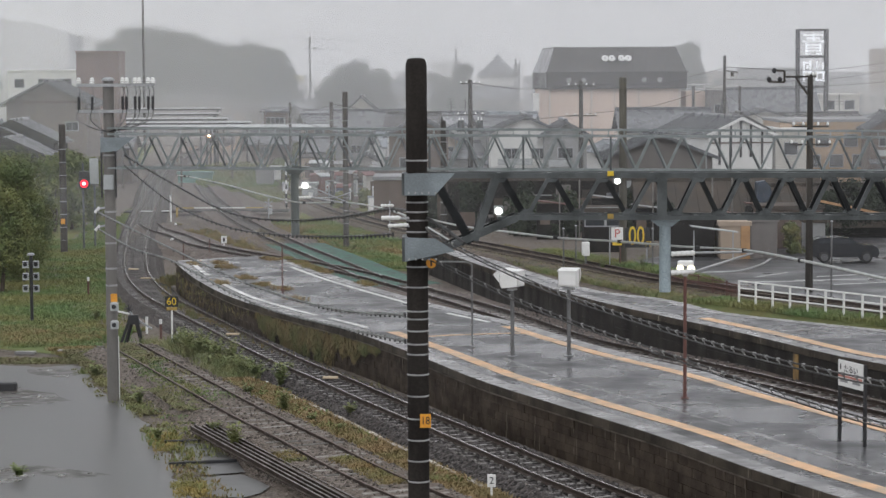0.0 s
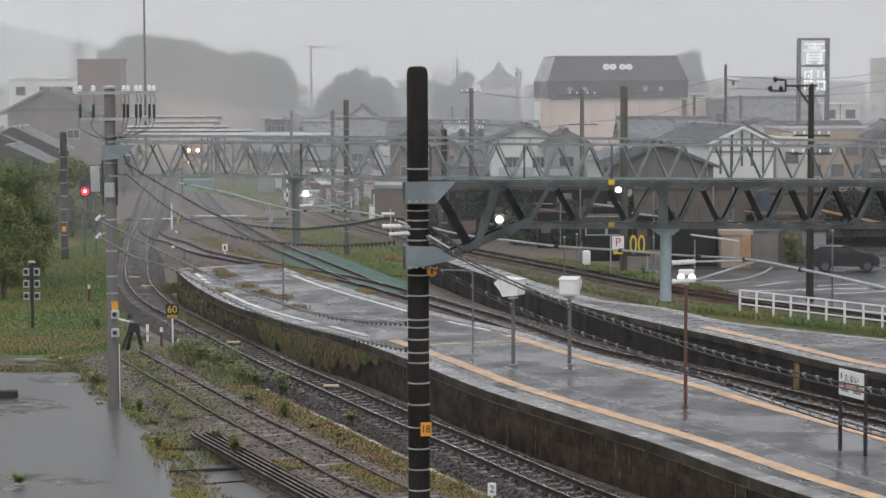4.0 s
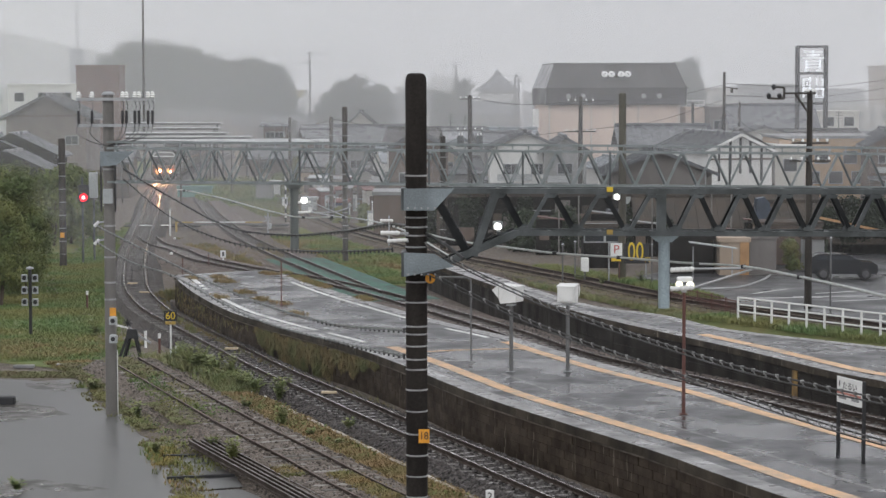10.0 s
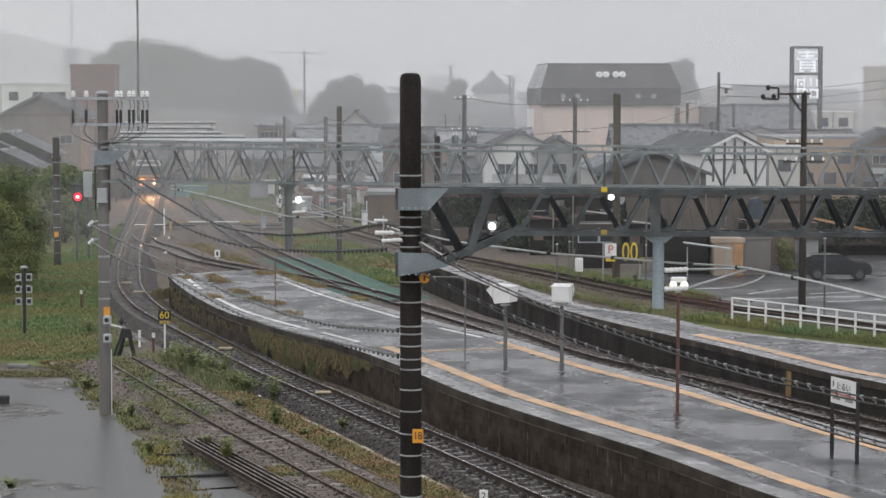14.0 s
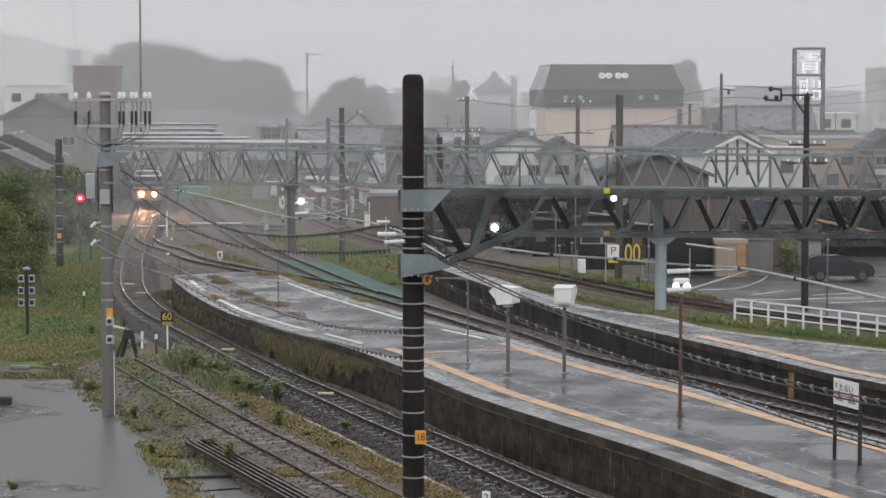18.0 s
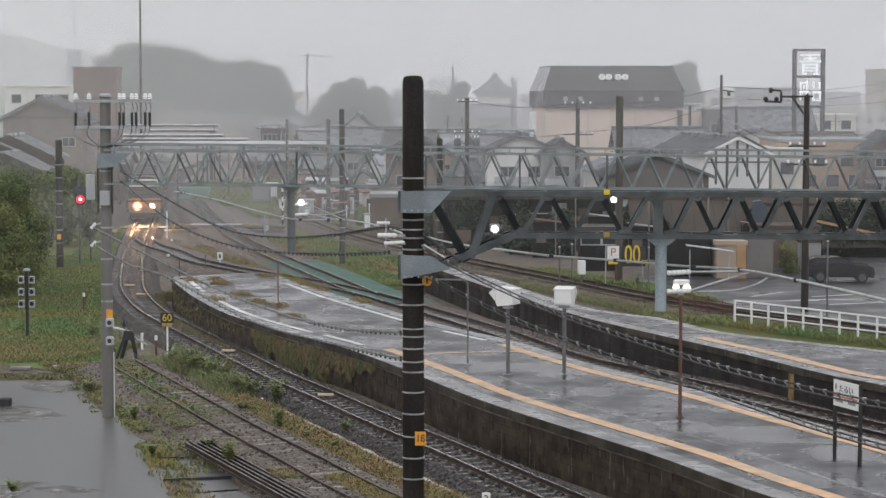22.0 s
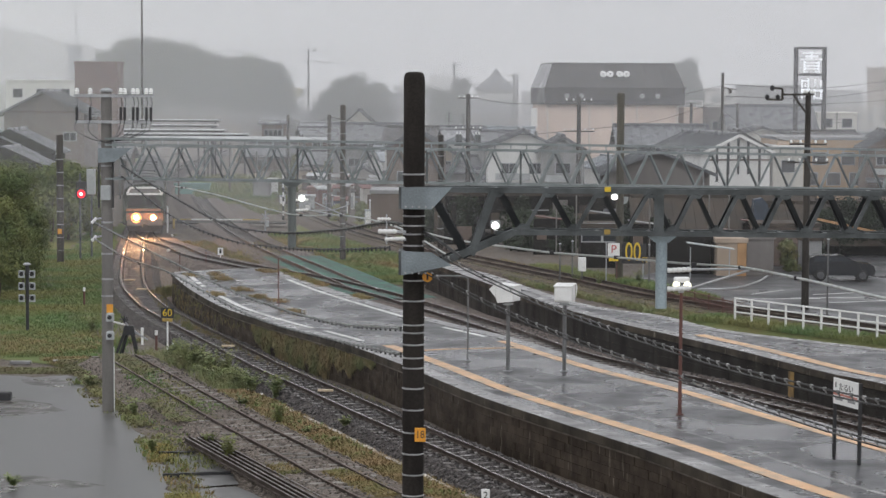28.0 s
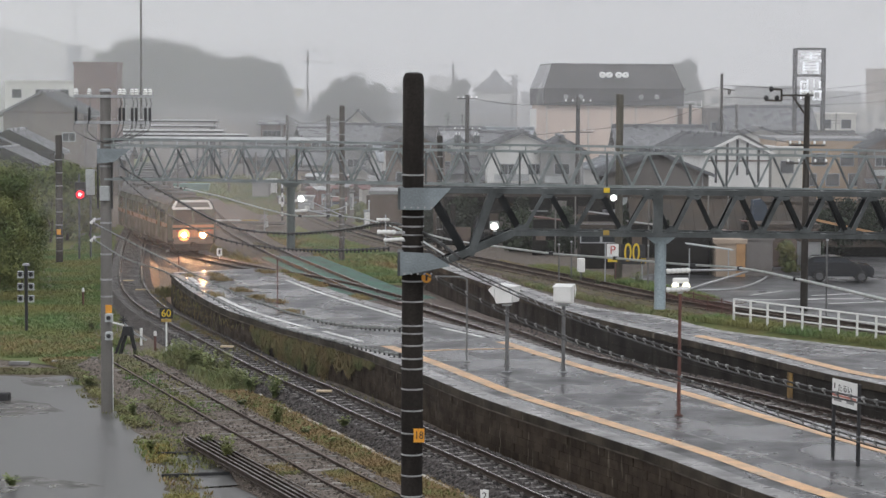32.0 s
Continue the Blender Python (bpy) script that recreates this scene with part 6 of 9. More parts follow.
def wall_weeds(y0, y1, count, seed, label):
    """Creeping weeds that hang in tangled strands from under the coping down the platform wall."""
    rnd = random.Random(seed)
    rows = [i for i, p in enumerate(p1l) if y0 <= p.y <= y1]
    s = Shape()
    for _ in range(count):
        k = rnd.uniform(rows[0], rows[-1] - 0.01)
        i = int(k)
        p = p1l[i].lerp(p1l[i + 1], k - i)
        d, u = sides(p1l, i)
        edge = min(1.0, (k - rows[0]) / len(rows) * 2, (rows[-1] - k) / len(rows) * 4)
        reach = edge * (0.95 + 0.3 * math.sin(k * 2.1 + seed) + 0.25 * math.sin(k * 5.3) + rnd.uniform(-0.15, 0.15))
        if reach < 0.1 or rnd.random() > edge + 0.1:
            continue
        z = 0.74 - min(1.2, reach * 1.15) * rnd.random() ** 0.8
        c = p + u * rnd.uniform(0.03, 0.16) + Vector((0, 0, z))
        e = Vector((rnd.uniform(-1, 1) * 0.2, rnd.uniform(-1, 1) * 0.2, rnd.uniform(-1.6, -0.7))).normalized() * rnd.uniform(0.1, 0.26)
        w = d * rnd.uniform(0.004, 0.012) + u * rnd.uniform(-0.015, 0.015)
        s.add([c, c + e * 0.5 + w, c + e, c + e * 0.5 - w], [(0, 1, 2, 3)])
    me = s.mesh("wall_weeds", M_WALLWEED, False)
    return tagged(new("wall_weeds", me), label, "weeds", kind="stuff")


wall_weeds(73.4, 86.6, 16000, 3, "brown and olive weeds hanging down the platform wall")
wall_weeds(84.0, 106.9, 900, 8, "olive weeds hanging down the platform wall")
tufts("tall_weeds", [(-13.6, 109.0), (-13.2, 105.5), (-12.6, 101.5), (-11.6, 97.0), (-10.2, 91.8)], 0.14, 160, 0.3, M_WALLWEED, "rank weeds along the foot of the platform wall", z=-0.3, seed=81, lean=0.3, width=0.016)
tufts("tall_weeds", [(-13.5, 107.6), (-12.0, 109.2), (-10.0, 110.6), (-8.6, 110.2)], 0.3, 600, 0.5, M_WALLWEED, "rank brown and green weeds at the platform's end", z=-0.3, seed=82, lean=0.3, width=0.016)
tufts("tall_weeds", [(-8.2, 110.0), (-6.6, 105.6), (-5.3, 101.5)], 0.3, 600, 0.5, M_DRY, "dry weeds along the platform's far edge", z=0.2, seed=83, lean=0.4, width=0.014)
M_MUD = shade("wet_mud", (0.075, 0.068, 0.06), 0.45, other=(0.05, 0.046, 0.042), scale=1.5, amount=0.8, bump=0.4, fine=12, wet=0.15)
for pts in ([(-15.87, 76.49), (-13.94, 73.42), (-12.60, 72.10), (-11.78, 70.45), (-12.69, 69.60), (-13.61, 68.88), (-14.55, 68.41)], [(-12.08, 58.08), (-10.71, 58.59), (-9.71, 57.91), (-8.56, 57.08), (-9.49, 56.60), (-10.47, 57.25), (-10.83, 56.12), (-11.80, 55.34)], [(-14.60, 77.98), (-13.53, 78.59), (-12.45, 76.79), (-12.88, 75.92), (-13.94, 76.49)]):
    patch("mud_bank", pts, -0.456, M_MUD, "low muddy shoal in the puddle", jag=0.15)
patch("shallow_puddle", [(-7.96, 63.22), (-6.87, 62.05), (-5.92, 61.10), (-5.46, 58.59), (-5.2, 57.4), (-6.3, 56.9), (-6.9, 58.59), (-7.37, 60.36)], -0.455, M_WATER, "shallow puddle beside the stacked rails", jag=0.2)
patch("shallow_puddle", [(-6.29, 56.76), (-5.25, 57.08), (-4.39, 55.34), (-4.95, 53.85), (-5.81, 54.21)], -0.455, M_WATER, "shallow puddle beside the stacked rails", jag=0.15)
tufts("grass_blades", [(-5.31, 129.19), (-3.20, 122.54), (-1.60, 117.90)], 1.2, 3000, 0.2, M_BLADE, "lawn grass beside the netting", seed=42)
tufts("dry_grass", [(-17.16, 82.80), (-15.02, 82.46), (-12.50, 83.66)], 1.4, 1500, 0.1, M_DRY, "sparse dry grass on gravel", seed=43, cluster=0.4)
random.seed(9)
for q in [(-6.11, 73.74), (-5.94, 75.14), (-5.91, 72.92), (-4.69, 69.21), (-5.64, 73.74), (-4.33, 67.66), (-6.36, 75.14), (-2.44, 67.20), (-9.48, 83.04), (-7.61, 80.50)]:
    for k in range(3):
        r_ = random.uniform(0.04, 0.1)
        solid("pale_stone", Shape().turn([(r_ * 0.7, 0), (r_, r_ * 0.4), (r_ * 0.6, r_ * 0.9)], 6, pose(q[0] + random.uniform(-0.4, 0.4), q[1] + random.uniform(-0.4, 0.4), -0.45, random.uniform(-20, 20), 0, random.uniform(0, 90))), M_CERAMIC, "pale loose stone lying on the ballast", "stone", group="pale stones")

# ------------------------------------------------------------------ on the platforms
def monitor_box(x, y, turn, label):
    """A white weatherproof monitor housing with a hood, on a steel pole."""
    t = thing("platform_monitor", (x, y, 0.955), label, "monitor", "platform monitors", turn=turn)
    part("pole", Shape().tube([(0, 0, 0), (0, 0, 2.07)], 0.062, 12), M_DULLSTEEL, t, smooth=True)
    part("base_plate", Shape().box((0, 0, 0.012), (0.24, 0.24, 0.024), cut=0.006), M_STEEL, t)
    part("yoke", Shape().box((0, 0, 2.09), (0.34, 0.2, 0.06), cut=0.01), M_GREYBOX, t)
    part("housing", Shape().prism([(-0.24, 2.130), (0.28, 2.190), (0.3, 2.650), (-0.3, 2.710), (-0.3, 2.250)], -0.27, 0.27, "x"), M_WHITE, t, "white sheet-metal housing")
    part("hood", Shape().prism([(-0.52, 2.550), (-0.3, 2.730), (0.33, 2.680), (0.33, 2.650), (-0.3, 2.695), (-0.5, 2.530)], -0.3, 0.3, "x"), M_WHITE, t, "white rain hood")
    part("hood_cheek", Shape().prism([(-0.52, 2.550), (-0.3, 2.710), (-0.3, 2.300)], -0.3, -0.285, "x"), M_WHITE, t)
    part("hood_cheek", Shape().prism([(-0.52, 2.550), (-0.3, 2.710), (-0.3, 2.300)], 0.285, 0.3, "x"), M_WHITE, t)
    part("service_door", Shape().box((0, 0.305, 2.420), (0.44, 0.012, 0.38), cut=0.004), M_WHITE, t)
    part("screen", Shape().box((0, -0.31, 2.450), (0.4, 0.012, 0.32)), M_GLASS, t, "dark screen")
    return t


monitor_box(*(2.04, 69.73), -118, "white monitor housing turned aside on a steel pole")
monitor_box(*(3.79, 69.73), 166, "white monitor housing on a steel pole, seen from behind")
lx, ly = (0.82, 72.36)
hook = thing("hooked_pole", (lx, ly, 0.955), "slim grey pole bent over at the top on the platform", "pole")
part("pole", Shape().tube(smooth_path([(0, 0, 0), (0, 0, 1.4), (0, 0, 2.53), (-0.04, 0, 2.66), (-0.2, 0, 2.72), (-0.55, 0, 2.73), (-1.15, 0, 2.74)], 0.08), 0.03, 8), M_DULLSTEEL, hook, smooth=True)
part("foot", Shape().box((0, 0, 0.01), (0.16, 0.16, 0.02)), M_STEEL, hook)
sx_, sy_ = (-6.67, 91.56)
thin = thing("thin_post", (sx_, sy_, 0.955), "slim rusty post on the platform's weedy end", "post")
part("post", Shape().tube([(0, 0, 0), (0, 0, 1.84)], 0.026, 8), M_RUST, thin)
part("cap", Shape().box((0, 0, 1.85), (0.08, 0.08, 0.03)), M_TRUSS, thin)
part("foot", Shape().turn([(0.09, 0), (0.05, 0.06)], 8), M_RUST, thin)
lpx, lpy = (6.41, 60.45)
lamp = thing("lamp_post", (lpx, lpy, 0.955), "rust-red platform lamp post with a lit white lamp", "lamp post")
part("post", Shape().tube([(0, 0, 0), (0, 0, 3.35)], 0.052, 10, 0.045), M_RUST, lamp, smooth=True)
part("collar", Shape().turn([(0.075, 3.3), (0.075, 3.38)], 10), M_STEEL, lamp)
part("foot", Shape().box((0, 0, 0.012), (0.2, 0.2, 0.024)), M_RUST, lamp)
part("neck", Shape().tube([(0, 0, 3.38), (0.02, -0.05, 3.5)], 0.03, 8), M_STEEL, lamp)
part("housing", Shape().box((0.0, -0.1, 3.66), (0.42, 0.2, 0.14), cut=0.04), M_WHITE, lamp, "white enamel lamp housing")
part("globe", Shape().turn([(0.02, -0.09), (0.08, -0.06), (0.1, 0.0), (0.07, 0.07), (0.03, 0.09)], 14, pose(-0.15, -0.16, 3.53)), M_WARMLAMP, lamp, "lit warm white globe", smooth=True)
part("globe", Shape().turn([(0.02, -0.11), (0.09, -0.07), (0.115, 0.0), (0.08, 0.08), (0.03, 0.11)], 14, pose(0.14, -0.18, 3.5)), M_WARMLAMP, lamp, "lit warm white globe", smooth=True)

bx0, by0 = (9.37, 53.50)
bx1, by1 = (9.76, 52.36)
board = thing("station_name_board", ((bx0 + bx1) / 2, (by0 + by1) / 2, 0.955), "white station name board on two dark posts", "sign", turn=math.degrees(math.atan2(by1 - by0, bx1 - bx0)))
bw = math.hypot(bx1 - bx0, by1 - by0)
for k in (-1, 1):
    part("post", Shape().beam((k * bw / 2, 0, 0), (k * bw / 2, 0, 1.92), 0.07), M_BLACK, board, "black steel post")
part("panel", Shape().box((0, -0.045, 1.62), (bw - 0.03, 0.025, 0.62), cut=0.005), M_WHITE, board, "white enamel panel")
part("stripe", Shape().box((0, -0.062, 1.55), (bw - 0.06, 0.006, 0.05)), M_PALERED, board, "thin faded red stripe")
writing("lettering", "たるい", 0.23, M_BLACK, board, (0.03, -0.06, 1.73), fit=((bw - 0.3) / 0.9, 0.85))
part("bar", Shape().box((-bw * 0.38, -0.062, 1.77), (0.05, 0.004, 0.13)), M_BLACK, board, "small dark mark")
for k in (-0.25, 0.25):
    part("bar", Shape().box((k * bw, -0.062, 1.44), (bw * 0.3, 0.004, 0.06)), M_WALLGREY, board, "faint row of small writing")

# ------------------------------------------------------------------ lineside signs and signals
spx, spy = (-10.38, 84.94)
sp = thing("speed_sign", (spx, spy, -0.45), "black speed limit sign with yellow 60 on a white post", "sign")
part("post", Shape().tube([(0, 0, 0), (0, 0, 1.5)], 0.035, 8), M_WHITE, sp, "white post", smooth=True)
part("panel", Shape().box((0, -0.04, 1.65), (0.5, 0.02, 0.4), cut=0.005), M_BLACK, sp, "black panel")
writing("lettering", "60", 0.44, M_SIGNY, sp, (0, -0.056, 1.645), fit=(0.85, 0.9))
part("lower_panel", Shape().box((0, -0.04, 1.38), (0.38, 0.02, 0.12)), M_DULLYELLOW, sp, "dull yellow strip")


def disc_signal(x, y, z0, label):
    t = thing("shunt_signal", (x, y, z0), label, "signal")
    part("post", Shape().tube([(0, 0, 0), (0, 0, 2.75)], 0.07, 10), M_BLACK, t, smooth=True)
    part("cap", Shape().turn([(0.16, 2.72), (0.16, 2.78), (0.08, 2.82)], 10), M_STEEL, t)
    for z in (1.35, 1.85, 2.35):
        part("bracket", Shape().beam((-0.24, -0.05, z), (0.24, -0.05, z), 0.05), M_BLACK, t)
        for sx in (-0.22, 0.22):
            lamp_ = part("lamp_unit", Shape().box((sx, -0.08, z), (0.25, 0.12, 0.3), cut=0.03), M_GREYBOX, t, "pale grey lamp unit")
            part("lens", Shape().turn([(0.085, 0), (0.085, 0.02)], 12, pose(sx, -0.14, z, 90, 0, 0)), M_BLACK, lamp_)
            part("hood", Shape().box((sx, -0.2, z + 0.1), (0.2, 0.14, 0.02)), M_BLACK, lamp_)
    return t


disc_signal(*(-17.20, 93.27, -0.40), "lineside signal post with three pairs of unlit lamps")
rx_, ry_, rz_ = (-21.21, 132.62, -0.45)
sig = thing("colour_light_signal", (rx_, ry_, -0.45), "railway colour light signal showing red on a dark post", "signal")
zs = 3.42 + 0.45
part("post", Shape().tube([(-0.1, 0, 0), (-0.1, 0, zs + 1.2)], 0.06, 8), M_TRUSS, sig)
part("housing", Shape().box((0.0, -0.1, zs + 0.25), (0.62, 0.24, 0.98), cut=0.05), M_BLACK, sig, "black lamp housing")
part("backboard", Shape().turn([(0.34, 0), (0.34, 0.03)], 18, pose(0, -0.1, zs, 90, 0, 0)), M_BLACK, sig)
part("lens", Shape().turn([(0.24, 0), (0.22, 0.05)], 18, pose(0, -0.22, zs, 90, 0, 0)), M_REDLAMP, sig, "glowing red lens", smooth=True)
part("bulb", Shape().turn([(0.1, 0), (0.08, 0.04)], 14, pose(0, -0.28, zs, 90, 0, 0)), M_REDCORE, sig, "bright lamp core", smooth=True)
part("hood", Shape().box((0, -0.3, zs + 0.28), (0.5, 0.35, 0.03)), M_BLACK, sig)
for i in range(6):
    part("step", Shape().beam((-0.28, 0, 0.6 + i * 0.4), (0.08, 0, 0.6 + i * 0.4), 0.025), M_TRUSS, sig)
cab = thing("relay_cabinet", (-20.87, 134, -0.5), "pale grey equipment box on a thin post", "cabinet")
part("post", Shape().tube([(0, 0.1, 0), (0, 0.1, 3.35 + 0.6)], 0.06, 8), M_TRUSS, cab)
part("body", Shape().box((0, 0, 4.08 + 0.5), (0.5, 0.4, 1.5), cut=0.04), M_GREYBOX, cab)
part("door", Shape().box((0, -0.21, 4.08 + 0.5), (0.4, 0.02, 1.3), cut=0.005), M_GREYBOX, cab)

# hand-thrown points lever with a star-shaped target
vx, vy, _ = (-11.88, 84.94, -0.40)
lev = thing("points_lever", (vx, vy, -0.45), "black points lever stand with a star-shaped target", "lever")
for a, b in (((-0.46, 0, 0), (-0.08, 0, 1.0)), ((0.4, 0, 0), (0.16, 0, 1.0)), ((-0.3, 0.3, 0), (0, 0.1, 1.0)), ((0.3, 0.3, 0), (0.1, 0.1, 1.0))):
    part("leg", Shape().beam(a, b, 0.1, 0.1), M_BLACK, lev)
part("head", Shape().prism([(-0.2, 0.8), (0.3, 0.8), (0.22, 1.15), (-0.12, 1.15)], -0.12, 0.12, "y"), M_BLACK, lev)
part("rod", Shape().tube([(0.05, 0, 1.1), (-0.1, 0, 1.3)], 0.03, 6), M_STEEL, lev)
for k in range(4):
    a = k * math.pi / 4
    part("target_spoke", Shape().beam((-0.12 - 0.17 * math.cos(a), -0.05, 1.38 - 0.17 * math.sin(a)), (-0.12 + 0.17 * math.cos(a), -0.05, 1.38 + 0.17 * math.sin(a)), 0.05, 0.03), M_BLACK, lev)
part("lever_arm", Shape().beam((-0.1, -0.05, 1.2), (-0.55, -0.05, 1.3), 0.06), M_WHITE, lev, "white lever arm")
part("lever_arm", Shape().beam((0.25, -0.05, 0.95), (0.75, -0.05, 0.62), 0.06), M_STEEL, lev)
for q, top, c2 in (((-11.89, 89.11, -0.40), 0.5, None), ((-11.09, 87.17, -0.40), 0.6, 1), ((-16.67, 104.74, -0.40), 0.7, 1), ((-10.25, 85.67, -0.40), 0.3, None), ((-16.44, 135.53, -0.40), 0.3, None)):
    mk = thing("marker_post", (q[0], q[1], -0.5), "short white marker post with a red foot" if c2 else "short white marker post", "marker", "lineside markers")
    part("post", Shape().tube([(0, 0, 0), (0, 0, top)], 0.05, 8), M_RUST if c2 else M_WHITE, mk)
    part("cap", Shape().tube([(0, 0, top), (0, 0, top + 0.18)], 0.06, 8), M_WHITE, mk)


def small_board(x, y, z, w, h, high, text, label, size, mat=None, ink=None, name="distance_sign"):
    t = thing(name, (x, y, z), label, "sign", "lineside signs")
    part("post", Shape().beam((0, 0.03, 0), (0, 0.03, high), 0.05), M_WHITE, t)
    part("panel", Shape().box((0, 0, high - h / 2), (w, 0.03, h), cut=0.006), mat or M_WHITE, t)
    if text:
        writing("lettering", text, size, ink or M_BLACK, t, (0, -0.02, high - h / 2))
    else:
        part("bar", Shape().box((0, -0.018, high - h / 2), (w * 0.35, 0.006, h * 0.55)), M_BLACK, t, "dark mark")
    return t


small_board(*(-12.84, 130.26, -0.40), 0.32, 0.42, 0.85, "", "small white board with a dark mark", 0.3)
small_board(*(1.04, 52.80, -0.35), 0.2, 0.3, 0.62, "2", "small white board with a black 2 beside the rail", 0.24)
M_MARK = shade("faded_ochre_paint", (0.33, 0.2, 0.06), 0.7, other=(0.12, 0.08, 0.04), scale=3, amount=0.9, bump=0.1, streak=True)
mp = (3.72, 59.30, 0.41)
solid("wall_mark", Shape().box((mp[0], mp[1], mp[2]), (0.13, 0.03, 0.15), cut=0.004), M_ORANGE, "small orange marker fixed to the platform wall", "marker", group="wall markers")

i_ = min(range(len(p2l)), key=lambda i: abs(p2l[i].y - 72.36))
d_, u_ = sides(p2l, i_)
wm = p2l[i_] - u_ * 0.005
solid("wall_stripe", Shape().box((0, 0, 0.18), (0.36, 0.03, 1.0), pose(wm.x, wm.y, 0.0, 0, 0, math.degrees(math.atan2(d_.y, d_.x))), cut=0.004), M_MARK, "faded ochre stripe painted down the platform wall", "marker", group="wall markers")
# ------------------------------------------------------------------ loose things beside the siding
pile_dir = [(-7.22, 63.06), (-2.95, 52.19)]
stack = thing("rail_stack", (0, 0, 0), "stack of old rails laid side by side", "rails")
(pa, pb) = [Vector((*q, 0)) for q in pile_dir]
pd = (pb - pa).normalized()
pu = Vector((-pd.y, pd.x, 0))
pb = pa + pd * 14
for k in range(6):
    off = pu * (k * 0.17)
    jut = pd * random.uniform(-0.3, 0.3)
    b_, h_ = rail_shape([pa + off + jut, (pa + pb) / 2 + off, pb + off], 0.0, -0.12)
    r_ = part("rail", b_, M_RAIL, stack, "old brown rail")
    part("rail_head", h_, M_OLDRAIL, r_, "pale wet rail head")
for i, (p, q) in enumerate((((-7.84, 62.07, -0.42), (-6.88, 62.16, -0.42)), ((-7.29, 58.50, -0.42), (-5.56, 58.94, -0.42)), ((-7.24, 65.44, -0.42), (-5.77, 62.85, -0.42)))):
    solid("old_sleeper", Shape().beam((p[0], p[1], -0.43), (q[0], q[1], -0.43), 0.13, 0.1), M_BLACK, "dark old timber sleeper lying on the ground", "sleeper", group="old sleepers")
lg = (-14.93, 72.84, -0.40)
solid("old_beam", Shape().box((lg[0] + 0.1, lg[1], -0.34), (1.7, 0.36, 0.28), cut=0.04), M_BLACK, "thick black beam lying at the puddle", "beam")
for p, w in (((-15.49, 82.55, -0.45), 0.75), ((-13.99, 82.89, -0.45), 0.75), ((-12.80, 82.89, -0.45), 0.4)):
    solid("concrete_slab", Shape().box((p[0], p[1], -0.42), (w, 0.35, 0.1), cut=0.01), M_COPING, "flat pale concrete slab on the ground", "slab", group="concrete slabs")
M_LEDGE2 = shade("dirty_trough_concrete", (0.44, 0.41, 0.36), 0.7, other=(0.24, 0.21, 0.17), scale=2.5, amount=0.9, bump=0.3, per=0.25)
kerb = smooth_path([Vector(p) for p in ((-5.25, 70.91, -0.42), (-4.18, 68.00, -0.42), (-3.01, 64.90, -0.42), (-1.43, 60.37, -0.42), (0.23, 55.79, -0.42), (1.53, 52.12, -0.42))], 1.0)
kt = thing("cable_trough", (0, 0, 0), "pale concrete cable trough beside the ballast", "trough", kind="structure")
for i in range(len(kerb) - 1):
    a, b = kerb[i], kerb[i + 1]
    d = (b - a).normalized() * 0.01
    part("lid", Shape().beam(a + d + Vector((0, 0, 0.11 + 0.02 * math.sin(i * 2.3))), b - d + Vector((0, 0, 0.11 + 0.02 * math.sin(i * 3.1))), 0.14, 0.14), M_LEDGE2, kt)
for p in ((-8.13, 85.32, -0.10), (-3.78, 72.81, -0.10), (-14.60, 109.35, -0.10), (-15.91, 114.50, -0.10)):
    solid("plank", Shape().box((p[0], p[1], -0.09), (0.5, 0.3, 0.05), m=None, cut=0.008), M_BOARD, "pale plank laid between the rails", "plank", group="planks in the track")

# ------------------------------------------------------------------ level crossing
cy = 163.83958945147677
cr = Shape().box((-17.5, cy + 1.6, -0.2), (12, 2.2, 0.08))
solid("crossing_road", cr, M_DULLROAD, "asphalt road of a level crossing", kind="structure")
M_GATE = shade("faded_amber_paint", (0.45, 0.32, 0.1), 0.6, scale=4, amount=0.5, bump=0.05)
solid("crossing_line", Shape().box((-21.2, 164.9, -0.155), (2.3, 1.0, 0.012)), M_WHITELINE, "worn white line painted on the crossing road", kind="structure")
for x0, x1, cols in ((-19.43, -13.23, (M_GATE, M_WHITE, M_WHITE, M_WHITE, M_GATE)),):
    gate = thing("crossing_barrier", (x0, 163, -0.5), "lowered white and yellow level crossing barrier", "barrier", "crossing barriers")
    n = len(cols)
    for i, c in enumerate(cols):
        part("arm_section", Shape().box(((i + 0.5) * (x1 - x0) / n, 0, 0.17 + 0.5), ((x1 - x0) / n - 0.02, 0.07, 0.08)), c, gate)
    part("stand", Shape().beam((0, 0, 0), (0, 0, 0.34 + 0.55), 0.14), M_GATE, gate)
wp = thing("crossing_post", (-19.27, 158, -0.5), "slim white post at the level crossing", "post")
part("post", Shape().beam((0, 0, 0), (0, 0, 1.34 + 0.5), 0.1), M_WHITE, wp)
part("cap", Shape().box((0, 0, 1.34 + 0.52), (0.16, 0.16, 0.06)), M_GREYBOX, wp)

